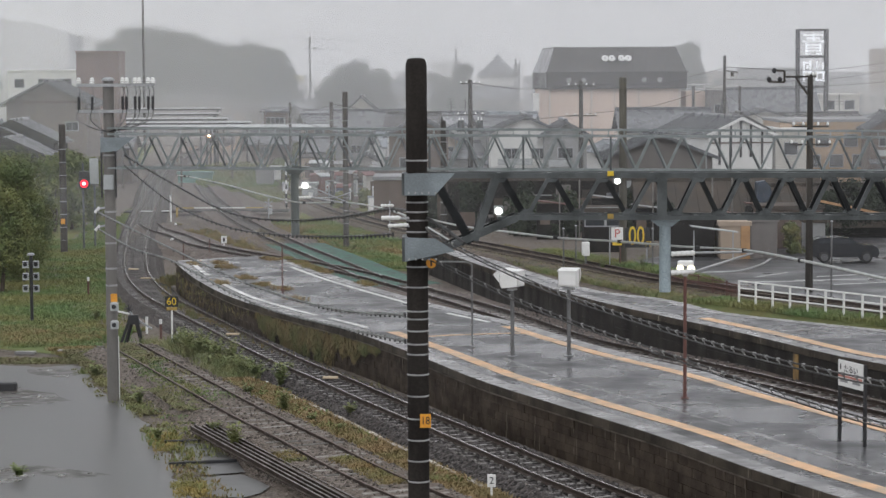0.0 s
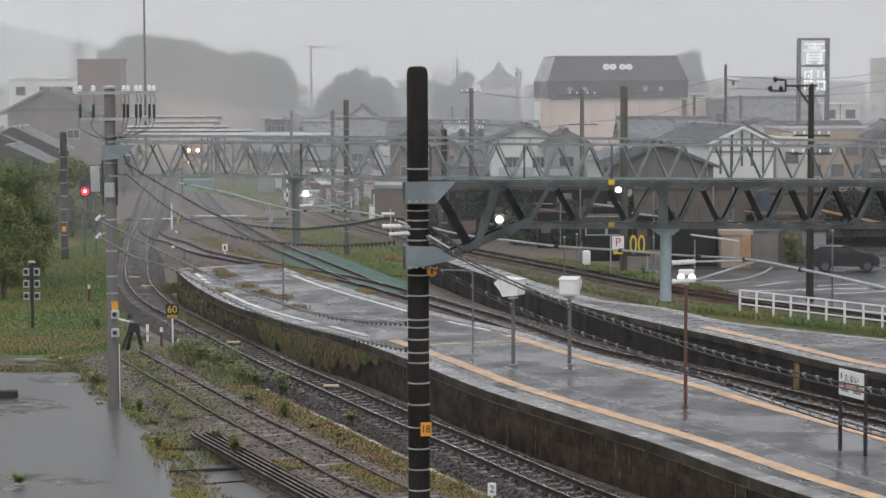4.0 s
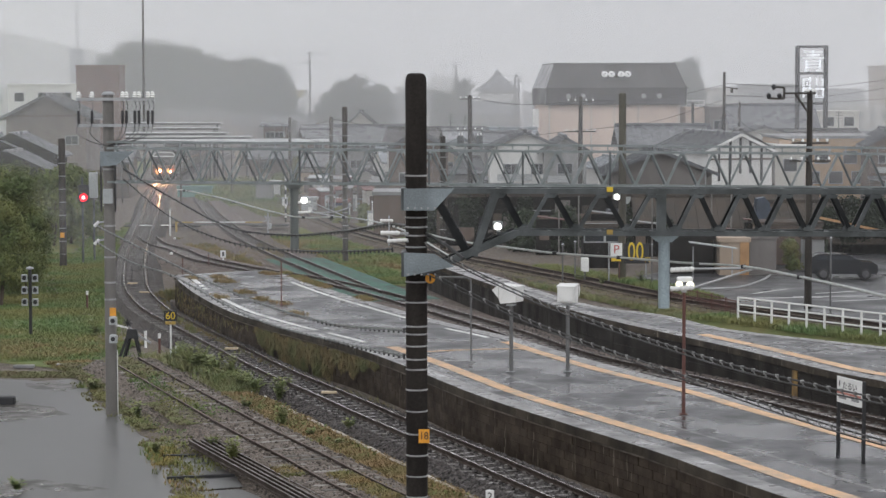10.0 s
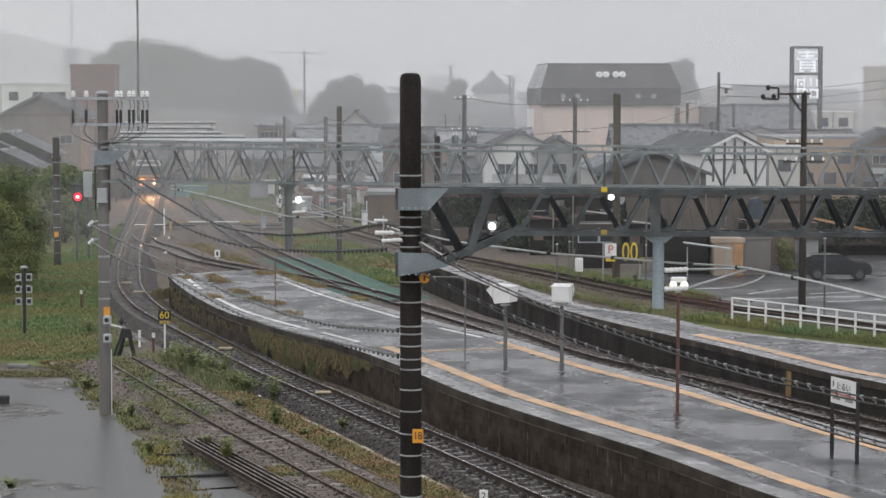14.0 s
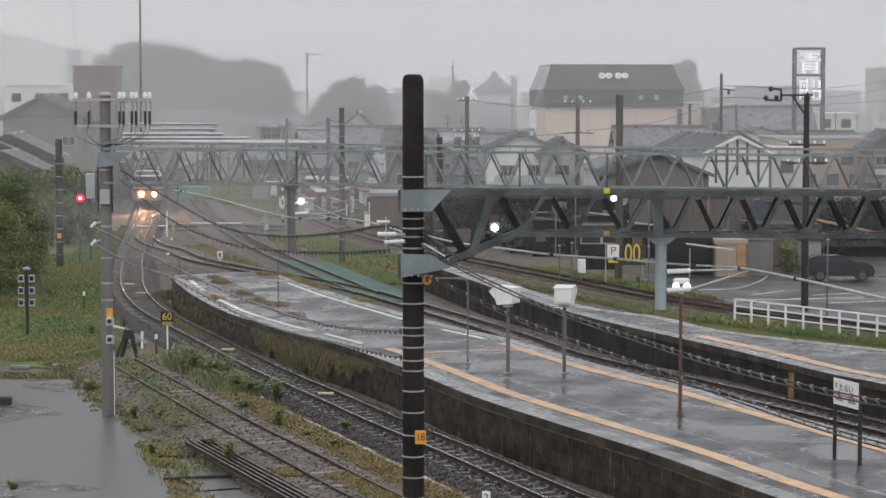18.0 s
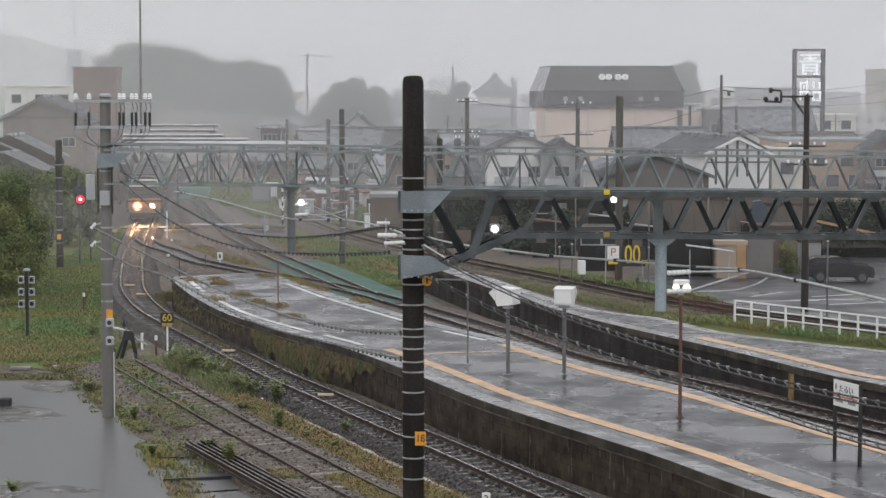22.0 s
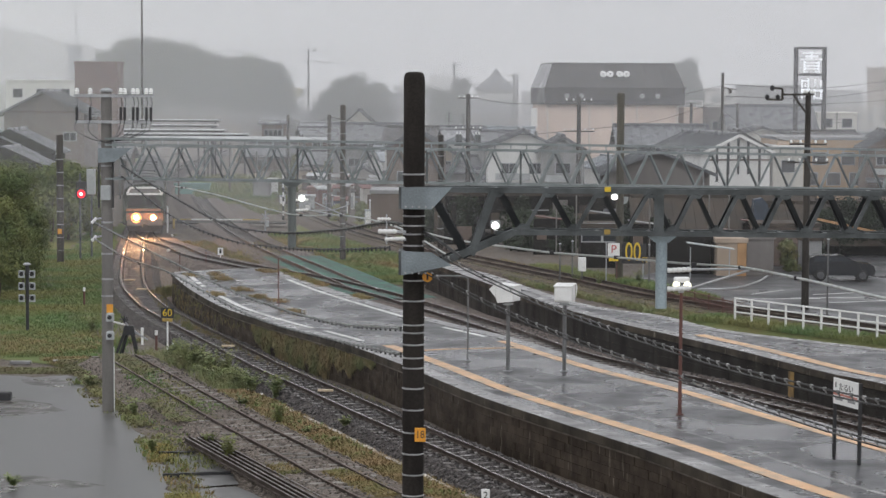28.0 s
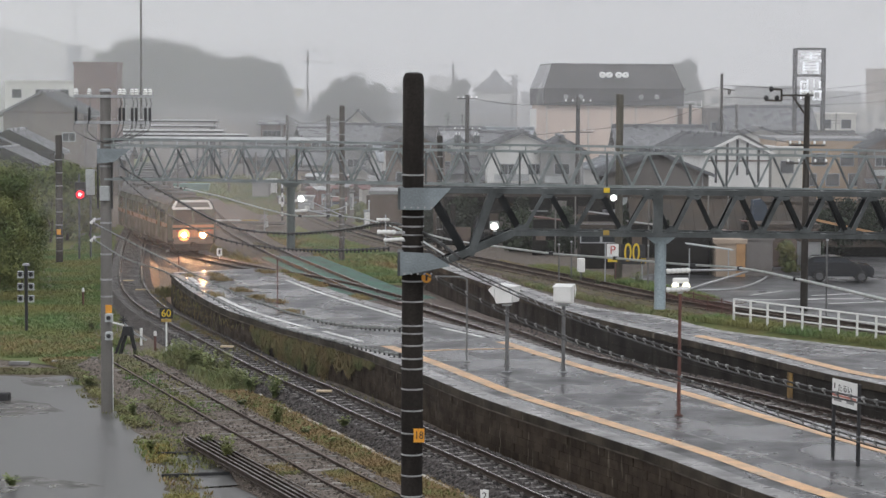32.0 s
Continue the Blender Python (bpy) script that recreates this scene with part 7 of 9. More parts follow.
cs = thing("crossing_sign", (-12.66, 161, -0.5), "white crossed boards and grey box of the level crossing", "crossing sign")
part("post", Shape().beam((0, 0, 0), (0, 0, 0.94 + 0.5), 0.1), M_STEEL, cs)
for k in (-1, 1):
    part("board", Shape().beam((-0.26, -0.08 - 0.03 * k, 0.53 + 0.5 - 0.2 * k), (0.26, -0.08 - 0.03 * k, 0.53 + 0.5 + 0.2 * k), 0.05, 0.08), M_STEEL, cs)
part("box", Shape().box((0.1, 0.1, 0.5), (0.3, 0.25, 0.4), cut=0.03), M_GREYBOX, cs)
for q, w_, h_ in (((-26.02, 173.76), 0.5, 1.3), ((-13.70, 192.69), 0.5, 1.0), ((-10.86, 181.51), 0.45, 0.9), ((-5.58, 168.71), 0.5, 1.1)):
    rb = thing("relay_cabinet", (q[0], q[1], -0.5), "small pale grey lineside relay cabinet", "cabinet", "relay cabinets")
    part("body", Shape().box((0, 0, h_ / 2), (w_, 0.4, h_), cut=0.03), M_GREYBOX, rb)
    part("lid", Shape().box((0, 0, h_ + 0.03), (w_ + 0.1, 0.5, 0.06), cut=0.01), M_GREYBOX, rb)
    part("door", Shape().box((0, -0.205, h_ * 0.5), (w_ - 0.1, 0.02, h_ - 0.2), cut=0.004), M_WHITE, rb)
# ------------------------------------------------------------------ car park, fence, car, signs
car_park = patch("car_park", [(12.5, 92.0), (18.0, 84), (60, 60), (80, 150), (20, 140), (10.2, 122)], -0.44, M_LOT, "wet asphalt car park with painted bays")
fa, fb = Vector((12.25, 94.2, 0)), Vector((18.6, 84.6, 0))
bank_line = [fa.lerp(fb, i / 6) for i in range(-1, 9)]
mound = ribbon(bank_line, 0.5, -0.6, 0.05)
ribbon(bank_line, 1.3, 0.5, 0.05, mound, zl=-0.46)
ribbon(list(reversed(bank_line)), 1.5, 0.6, 0.05, mound, zl=-0.46)
solid("grass_mound", mound, M_GRASS, "low grassy mound under the white fence", kind="structure")
tufts("grass_blades", [tuple(p) for p in bank_line], 0.9, 3500, 0.22, M_BLADE, "wet grass under the white fence", z=-0.02, seed=31)
fence = thing("white_fence", (0, 0, 0), "white painted pipe fence along the car park", "fence")
fp = [fa.lerp(fb, i / 11) for i in range(12)]
for i, p in enumerate(fp):
    part("post", Shape().tube([(p.x, p.y, -0.48), (p.x, p.y, 1.02)], 0.05, 8), M_WHITE, fence, smooth=True)
for z in (0.42, 0.71, 1.0):
    for a, b in zip(fp, fp[1:]):
        part("rail", Shape().tube([(a.x, a.y, z), (b.x, b.y, z)], 0.036, 6), M_WHITE, fence)
rf = thing("rusty_fence", (0, 0, 0), "low rusty wire fence on the grass bank", "fence")
rp = [Vector((*q, 0)) for q in [(10.62, 106.86), (11.08, 104.86), (11.56, 103.21), (12.02, 101.61), (12.43, 99.80), (12.84, 98.54)]]
for p in rp:
    part("post", Shape().beam((p.x, p.y, -0.45), (p.x, p.y, 0.5), 0.06), M_RUST, rf)
for a, b in zip(rp, rp[1:]):
    for k in range(1, 8):
        q = a.lerp(b, k / 8)
        part("picket", Shape().beam((q.x, q.y, -0.42), (q.x, q.y, 0.44), 0.025), M_RUST, rf)
    for z in (0.1, 0.4):
        part("rail", Shape().beam((a.x, a.y, z), (b.x, b.y, z), 0.04), M_RUST, rf)


M_DARKRIM = shade("dull_alloy_rim", (0.12, 0.12, 0.125), 0.5, 0.5, bump=0)


def car(x, y, z, turn, label, body, length=4.3, name="car"):
    """A wagon-shaped car: shell, cabin, glass, lamps, wheels."""
    t = thing(name, (x, y, z), label, "car", "parked cars", turn=turn)
    k = length / 4.3
    low = [(-2.1, 0.32), (2.05, 0.3), (2.15, 0.5), (2.1, 0.78), (1.85, 0.9), (0.95, 0.98), (-2.0, 1.02), (-2.15, 0.9), (-2.15, 0.45)]
    cabin = [(-2.08, 0.98), (1.0, 0.96), (0.25, 1.3), (-0.2, 1.36), (-1.6, 1.34), (-1.98, 1.2)]
    part("body", Shape().prism([(a * k, b) for a, b in low], -0.84, 0.84, "y"), body, t)
    part("cabin", Shape().prism([(a * k, b) for a, b in cabin], -0.72, 0.72, "y"), body, t)
    for sy in (-1, 1):
        part("side_window", Shape().prism([(-1.75 * k, 1.04), (0.75 * k, 1.04), (0.2 * k, 1.27), (-1.6 * k, 1.27)], sy * 0.722, sy * 0.73, "y"), M_GLASS, t)
        for wx in (-1.3, 1.35):
            w = part("wheel", Shape().turn([(0.2, -0.1), (0.31, -0.09), (0.31, 0.09), (0.2, 0.1)], 18, pose(wx * k, sy * 0.76, 0.31, 90, 0, 0)), M_TYRE, t)
            part("rim", Shape().turn([(0.2, 0), (0.08, 0.02)], 12, pose(wx * k, sy * 0.865, 0.31, 90 * sy, 0, 0)), M_DARKRIM, w)
    part("windscreen", Shape().add([(1.0 * k, -0.68, 0.98), (1.0 * k, 0.68, 0.98), (0.27 * k, 0.62, 1.3), (0.27 * k, -0.62, 1.3)], [(0, 1, 2, 3)]), M_GLASS, t)
    for sy in (-0.6, 0.6):
        part("headlight", Shape().box((2.02 * k, sy, 0.72), (0.2, 0.36, 0.14), cut=0.03), M_CERAMIC, t)
        part("tail_light", Shape().box((-2.13 * k, sy, 0.8), (0.06, 0.24, 0.24)), M_RED, t)
    return t


car(21.24, 120.5, -0.43, -4, "dark grey estate car parked on wet asphalt", M_CARBODY, 3.6)
for q, dx, dy in (((14.99, 109.34, -0.43), 3.4, 0.3), ((17.00, 109.94, -0.43), 3.6, 0.4), ((18.53, 107.59, -0.43), 3.8, 1.6), ((18.40, 111.77, -0.43), 2.4, 1.3), ((15.32, 111.77, -0.43), 2.0, 2.6)):
    part("bay_line", Shape().beam((q[0], q[1], -0.434), (q[0] + dx, q[1] + dy, -0.434), 0.14, 0.01), M_WHITELINE, car_park)
ps = thing("parking_sign", (8.92, 118, -0.5), "white parking sign with a red P above a yellow strip", "sign")
part("post", Shape().beam((-0.35, 0.05, 0), (-0.35, 0.05, 1.68 + 0.5), 0.06), M_STEEL, ps)
part("post", Shape().beam((0.2, 0.05, 0), (0.2, 0.05, 1.00 + 0.5), 0.05), M_RUST, ps)
part("panel", Shape().box((0.03, 0, 1.32 + 0.5), (0.62, 0.05, 0.68), cut=0.01), M_WHITE, ps)
writing("lettering", "P", 0.62, M_RED, ps, (0.03, -0.035, 1.32 + 0.5))
part("yellow_strip", Shape().box((0.03, 0, 0.82 + 0.5), (0.5, 0.04, 0.22)), M_SIGNY, ps)
ys = thing("price_sign", (10.05, 118.4, -0.5), "dark board with large yellow numerals 00", "sign")
part("panel", Shape().box((0, 0.05, 1.08 + 0.5), (1.3, 0.05, 1.05), cut=0.01), M_BLACK, ys)
writing("lettering", "00", 1.2, M_SIGNY, ys, (-0.05, 0.0, 1.14 + 0.5), fit=(0.72, 1.14), depth=0.03)
writing("lettering", "円", 0.3, M_SIGNY, ys, (0.56, 0.0, 0.74 + 0.5), depth=0.02)
part("post", Shape().beam((0.5, 0.1, 0), (0.5, 0.1, 1.44 + 0.5), 0.07), M_STEEL, ys)
wb = thing("white_cabinet", (7.24, 117, -0.5), "small white roadside cabinet", "cabinet")
part("body", Shape().box((0, 0, 1.12), (0.4, 0.3, 0.72), cut=0.03), M_WHITE, wb)
part("door", Shape().box((0, -0.16, 1.12), (0.32, 0.02, 0.56), cut=0.005), M_WHITE, wb)
part("stand", Shape().beam((0, 0, 0), (0, 0, 0.78), 0.1), M_DULLSTEEL, wb)
for px_, zt_ in ((6.04, 1.73), (6.68, 1.87), (10.63, 1.70), (17.10, 3.08)):
    pp = thing("steel_post", (px_, 116 if px_ < 14 else 100, -0.5), "slim galvanised post beside the car park", "post", "steel posts")
    part("tube", Shape().tube([(0, 0, 0), (0, 0, zt_ + 0.5)], 0.04, 8), M_DULLSTEEL, pp)
    part("cap", Shape().turn([(0.07, zt_ + 0.5), (0.05, zt_ + 0.56)], 8), M_STEEL, pp)

# ------------------------------------------------------------------ yard beyond the crossing
patch("field", [(-28.0, 262.0), (-17.0, 262.0), (-13.4, 197.0), (-20.8, 197.0)], -0.44, M_GRASS, "green field beyond the yard", jag=0.6)
tufts("grass_blades", [(-24.0, 250.0), (-21.0, 225.0), (-17.5, 200.0)], 4.0, 5000, 0.5, M_BLADE, "tall grass of the field", seed=71, width=0.02)
M_CARSILVER = gloss("silver_car_paint", (0.35, 0.36, 0.38), 0.2)
car(-9.4, 222.0, -0.45, 12, "silver car parked behind the field", M_CARSILVER, 3.8)
banded = thing("banded_post", (-12.3, 174.0, -0.5), "slim post painted in black and white bands", "post")
for k in range(10):
    part("band", Shape().tube([(0, 0, k * 0.36), (0, 0, k * 0.36 + 0.35)], 0.07, 8), M_WHITE if k % 2 else M_BLACK, banded)
for x_, y_, h_, mat_, label_ in ((-9.2, 177.6, 1.8, M_STEEL, "grey steel post in the yard"), (-8.3, 170.0, 2.0, M_STEEL, "grey steel post in the yard"), (-7.45, 176.0, 1.3, M_WHITE, "white post with a lamp box in the yard"), (-5.65, 175.0, 1.5, M_WHITE, "short white post in the yard"), (-5.17, 175.0, 1.5, M_STEEL, "short grey post in the yard"), (-13.26, 126.3, 1.05, M_RUST, "short rusty post at the points"), (-14.46, 124.0, 1.0, M_RUST, "short rusty post at the points"), (-29.3, 205.0, 4.2, M_YARDPOLE, "thin grey pole in the yard"), (-23.4, 200.0, 4.6, M_YARDPOLE, "thin grey pole in the yard"), (-20.3, 215.0, 4.8, M_YARDPOLE, "thin grey pole in the yard"), (-17.3, 210.0, 4.2, M_YARDPOLE, "thin grey pole in the yard"), (-14.9, 240.0, 5.2, M_YARDPOLE, "thin grey pole in the yard"), (-11.9, 235.0, 5.0, M_YARDPOLE, "thin grey pole in the yard"), (-4.4, 195.0, 4.6, M_YARDPOLE, "thin grey pole in the yard")):
    yp = thing("yard_post", (x_, y_, -0.5), label_, "post", "yard posts")
    part("tube", Shape().tube([(0, 0, 0), (0, 0, h_)], (0.025 if h_ < 1.2 else 0.045) if h_ < 3 else 0.08, 8), mat_, yp)
    part("cap", Shape().box((0, 0, h_ + 0.02), (0.07, 0.07, 0.05) if h_ < 1.2 else (0.16, 0.12, 0.1), cut=0.02), M_WHITE if mat_ is M_WHITE else M_TRUSS, yp)
    if h_ > 3:
        part("crossarm", Shape().beam((-0.6, 0, h_ - 0.3), (0.6, 0, h_ - 0.3), 0.08), M_YARDPOLE, yp)
for x_, y_ in ((-17.91, 149.3), (-16.48, 135.3)):
    pm = thing("point_marker", (x_, y_, -0.5), "small white lamp marker beside the points", "marker", "point markers")
    part("stem", Shape().tube([(0, 0, 0), (0, 0, 0.35)], 0.04, 6), M_BLACK, pm)
    part("head", Shape().turn([(0.04, 0.33), (0.08, 0.36), (0.08, 0.44), (0.04, 0.48)], 10), M_WHITE, pm, smooth=True)


# ------------------------------------------------------------------ buildings
def house(x, y, w, d, eave, ridge, wall, roof, label, turn=0.0, gable=True, base=-0.6, over=0.45, windows=((0.3, 0.6),), name="house", band=None, pent=False, aerial=0.0):
    """A house: walls, a ridged roof with overhang and thickness, framed windows. gable: its gable end looks towards the railway."""
    t = thing(name, (x, y, base), label, "house", "houses of the town", turn=turn)
    e, r = eave - base, ridge - base
    body = Shape()
    if gable:
        body.prism([(-w / 2, 0), (w / 2, 0), (w / 2, e), (0, r - 0.12), (-w / 2, e)], -d / 2, d / 2, "y")
    else:
        body.prism([(-d / 2, 0), (d / 2, 0), (d / 2, e), (0, r - 0.12), (-d / 2, e)], -w / 2, w / 2, "x")
    part("wall", body, wall, t)
    span, length = (w, d) if gable else (d, w)
    k = (r - e) / (span / 2)
    for side in (-1, 1):
        out = [(0, r), (side * (span / 2 + over), e - k * over), (side * (span / 2 + over), e - k * over - 0.14), (0, r - 0.16)]
        s = Shape().prism(out, -length / 2 - over, length / 2 + over, "y" if gable else "x")
        part("roof_slope", s, roof, t)
        ribs = Shape()
        n = int(length / 0.6)
        for i in range(n + 1):
            q = -length / 2 - over + 0.1 + i * (length + 2 * over - 0.2) / n
            a, b = (0, r + 0.03), (side * (span / 2 + over), e - k * over + 0.03)
            if gable:
                ribs.beam((a[0], q, a[1]), (b[0], q, b[1]), 0.1, 0.08)
            else:
                ribs.beam((q, a[0], a[1]), (q, b[0], b[1]), 0.1, 0.08)
        o = part("roof_ribs", ribs, roof, t)
        o["kind"] = "stuff"
    cap = Shape()
    if gable:
        cap.box((0, 0, r + 0.06), (0.35, length + 2 * over, 0.26), cut=0.06)
    else:
        cap.box((0, 0, r + 0.06), (length + 2 * over, 0.35, 0.26), cut=0.06)
    part("ridge", cap, roof, t)
    fy = -d / 2
    for u, v in windows:
        z = e * v
        o = part("window_frame", Shape().box((u * w - w / 2, fy - 0.02, z), (1.2, 0.1, 0.85)), M_STEEL, t)
        for sx in (-0.28, 0.28):
            part("pane", Shape().box((u * w - w / 2 + sx, fy - 0.075, z), (0.5, 0.02, 0.72)), M_GLASS, o, "dark window pane")
    if pent:
        part("pent_roof", Shape().prism([(fy - 0.9, e * 0.5 - 0.1), (fy, e * 0.5 + 0.2), (fy, e * 0.5 + 0.1), (fy - 0.9, e * 0.5 - 0.2)], -w / 2 - 0.2, w / 2 + 0.2, "x"), roof, t, "narrow roof over the lower windows")
        part("lower_cladding", Shape().box((0, fy - 0.03, e * 0.22), (w - 0.1, 0.06, e * 0.44)), M_WALLBROWN, t, "brown boarded lower wall")
        part("balcony_rail", Shape().box((-w * 0.15, fy - 0.5, e * 0.62), (w * 0.5, 0.05, 0.5)), M_GREYBOX, t)
        part("drainpipe", Shape().tube([(w * 0.44, fy - 0.08, 0), (w * 0.44, fy - 0.08, e)], 0.06, 6), M_WALLGREY, t)
    if aerial:
        an = part("aerial", Shape().tube([(aerial * w, 0, r - 1.0), (aerial * w, 0, r + 1.7)], 0.04, 6), M_TRUSS, t, "thin television aerial")
        for j in range(4):
            part("element", Shape().beam((aerial * w - 0.5 + 0.08 * j, 0, r + 0.8 + 0.25 * j), (aerial * w + 0.5 - 0.08 * j, 0, r + 0.8 + 0.25 * j), 0.04), M_TRUSS, an)
    if band:
        for z, h in band:
            part("trim", Shape().box((0, fy - 0.05, z - base), (w, 0.1, h)), M_WALLBROWN, t)
    return t


def block(x, y, w, d, top, wall, label, base=-0.6, turn=0.0, rows=(), cap=None, name="building", category="building", size=(1.2, 1.1)):
    """A flat-roofed block with a parapet and framed windows set out in rows of (height, count)."""
    t = thing(name, (x, y, base), label, category, "houses of the town", turn=turn)
    h = top - base
    part("wall", Shape().box((0, 0, h / 2), (w, d, h), cut=0.03), wall, t)
    part("parapet", Shape().box((0, 0, h + 0.02), (w + 0.2, d + 0.2, 0.25), cut=0.03), cap or wall, t)
    for z, n in rows:
        for i in range(n):
            cx = -w / 2 + w * (i + 0.5) / n
            o = part("window_frame", Shape().box((cx, -d / 2, z - base), (size[0], 0.1, size[1])), M_STEEL, t)
            part("pane", Shape().box((cx, -d / 2 - 0.06, z - base), (size[0] - 0.14, 0.02, size[1] - 0.14)), M_GLASS, o, "dark window pane")
    return t


# the hall with the dark mansard storey and four white discs, its side turned a little towards the railway
hx, hy = 19.66, 260
hall = thing("hall", (hx, hy, -0.6), "pale pink hall with dark brown mansard and four white discs", "hall", "houses of the town", turn=4.0)
# pale copy for the left slope: sky reflection put into the colour
M_SIDESHEEN = shade("sky_sheen_roof", (0.34, 0.34, 0.35), 0.4, other=(0.22, 0.22, 0.23), scale=0.5, amount=0.7, bump=0.1)
zt1, zm, zt2 = 8.5, 10.43, 13.3
part("wall", Shape().box((-0.2, 7.2, zt1 / 2), (15.3, 14, zt1), cut=0.05), M_PINK, hall, "pale pink rendered wall with stains")
part("storey", Shape().box((0, 7.2, (zt1 + zm) / 2), (16.2, 15, zm - zt1), cut=0.05), M_BROWNROOF, hall, "dark brown panelled storey")
e_, t_ = (8.1, -0.35, 14.75), (7.05, 1.3, 13.0)
low_ = [(-e_[0], e_[1], zm), (e_[0], e_[1], zm), (e_[0], e_[2], zm), (-e_[0], e_[2], zm)]
top_ = [(-t_[0], t_[1], zt2), (t_[0], t_[1], zt2), (t_[0], t_[2], zt2), (-t_[0], t_[2], zt2)]
for k in range(4):
    j = (k + 1) % 4
    part("mansard_slope", Shape().add([low_[k], low_[j], top_[j], top_[k]] + [(a * 0.97, b * 0.97 + 0.2, c - 0.15) for a, b, c in (low_[k], low_[j], top_[j], top_[k])], [(0, 1, 2, 3), (7, 6, 5, 4), (0, 4, 5, 1), (1, 5, 6, 2), (2, 6, 7, 3), (3, 7, 4, 0)]), M_SIDESHEEN if k == 3 else M_BROWNROOF, hall, "side slope with sky sheen put into its colour" if k == 3 else "dark brown sloping roof")
part("roof_top", Shape().box((0, (t_[1] + t_[2]) / 2, zt2 - 0.05), (2 * t_[0] + 0.1, t_[2] - t_[1] + 0.1, 0.14), cut=0.04), M_BROWNROOF, hall)
for q_ in range(9):
    a_ = -1 + q_ * 0.25
    part("roof_seam", Shape().beam((a_ * e_[0] * 0.98, e_[1] - 0.02, zm), (a_ * t_[0] * 0.98, t_[1] - 0.02, zt2), 0.07, 0.05), M_BROWNROOF, hall)
part("gutter", Shape().box((0, -0.36, zm), (16.5, 0.2, 0.16), cut=0.03), M_BROWNROOF, hall)
for px_ in (18.0, 18.78, 19.89, 20.67):
    disc = part("disc_sign", Shape().turn([(0.39, 0), (0.39, 0.12)], 20, pose(px_ - hx + 0.35, 0.2, 11.98, 60, 0, 0)), M_WHITE, hall, "white round sign disc")
    part("disc_hub", Shape().turn([(0.1, 0), (0.1, 0.14)], 10, pose(px_ - hx + 0.35, 0.18, 11.98, 60, 0, 0)), M_WALLGREY, disc)
for px_ in (13.9, 15.6, 22.6, 24.4):
    part("round_vent", Shape().turn([(0.3, 0), (0.3, 0.05)], 16, pose(px_ - hx + 0.2, -0.3, 9.5, 90, 0, 0)), M_WALLGREY, hall, "faint grey disc")
for px_ in (-7.7, -2.9, -0.2, 2.6, 7.3):
    part("downpipe", Shape().tube([(px_, 0.12, 0), (px_, 0.12, zt1)], 0.08, 6), M_PLASTER, hall)
part("sign_board", Shape().box((-9.25, 0.4, 6.95), (0.75, 0.2, 2.2), cut=0.03), M_WHITE, hall, "white upright sign board")
annex = thing("annex", (28.95, 262, -0.6), "low pink annex with a railed roof beside the hall", "building", "houses of the town", turn=4.0)
part("wall", Shape().box((0, 3, 4.1), (2.3, 6, 8.2), cut=0.03), M_PINK, annex)
for z_ in (8.5, 8.95):
    part("roof_rail", Shape().beam((-1.1, 0.1, z_), (1.1, 0.1, z_), 0.06), M_WHITE, annex)
for q_ in (-1.0, -0.3, 0.4, 1.05):
    part("rail_post", Shape().beam((q_, 0.1, 8.2), (q_, 0.1, 9.1), 0.07), M_WHITE, annex)
block(31.15, 260, 2.2, 5, 7.6, M_HOUSEGREY, "grey-brown boarded block beside the pink annex", rows=((5.6, 1),))

M_ORANGETAN = shade("orange_tan_render", (0.5, 0.34, 0.2), 0.8, scale=0.4, amount=0.4, bump=0.1, streak=True)
# sign tower on four legs
tx, ty = 38.0, 235
tower = thing("sign_tower", (tx, ty, -0.6), "tall open steel sign tower with white sign shapes", "sign tower")
for sx in (-1.47, 1.47):
    for sy in (-0.7, 0.7):
        part("leg", Shape().beam((sx, sy, 0), (sx, sy, 14.02 + 0.6), 0.24), M_BLACK, tower)
for z in (14.02, 11.28, 8.18, 5.02):
    part("girder", Shape().beam((-1.6, -0.7, z + 0.6), (1.6, -0.7, z + 0.6), 0.26), M_BLACK, tower)
    part("girder", Shape().beam((-1.6, 0.7, z + 0.6), (1.6, 0.7, z + 0.6), 0.22), M_TRUSS, tower)
for x0, z0, w, h in ((0.0, 13.5, 1.9, 0.18), (0.0, 13.15, 1.3, 0.2), (0.0, 12.85, 2.1, 0.18), (0.0, 12.5, 1.5, 0.16), (0.0, 12.2, 1.5, 0.16), (0.0, 11.9, 1.5, 0.16), (-0.72, 12.2, 0.2, 0.8), (0.72, 12.2, 0.2, 0.8), (0.0, 13.3, 0.2, 0.6), (-0.6, 11.58, 0.5, 0.2), (0.6, 11.58, 0.5, 0.2),
                     (-0.95, 9.75, 0.2, 1.7), (-0.3, 9.75, 0.2, 1.9), (-0.6, 10.65, 0.7, 0.18), (-0.6, 9.75, 0.9, 0.18), (-0.6, 10.2, 0.2, 0.35), (-0.6, 9.3, 0.2, 0.4), (0.4, 10.45, 0.2, 0.65), (1.0, 10.35, 0.2, 0.65), (0.7, 9.65, 0.95, 0.18), (0.35, 9.25, 0.2, 0.85), (1.05, 9.25, 0.2, 0.85), (0.7, 8.88, 0.9, 0.18)):
    # added glow stands in for daylight on plain white shapes
    part("sign_shape", Shape().box((x0, -0.86, z0 + 0.6), (w * 1.05, 0.12, h * 1.2)), M_GLOWWHITE, tower, "white sign shape with added glow")
part("walkway", Shape().box((0, 0, 4.61 + 0.6), (3.8, 2.2, 0.2)), M_TRUSS, tower)

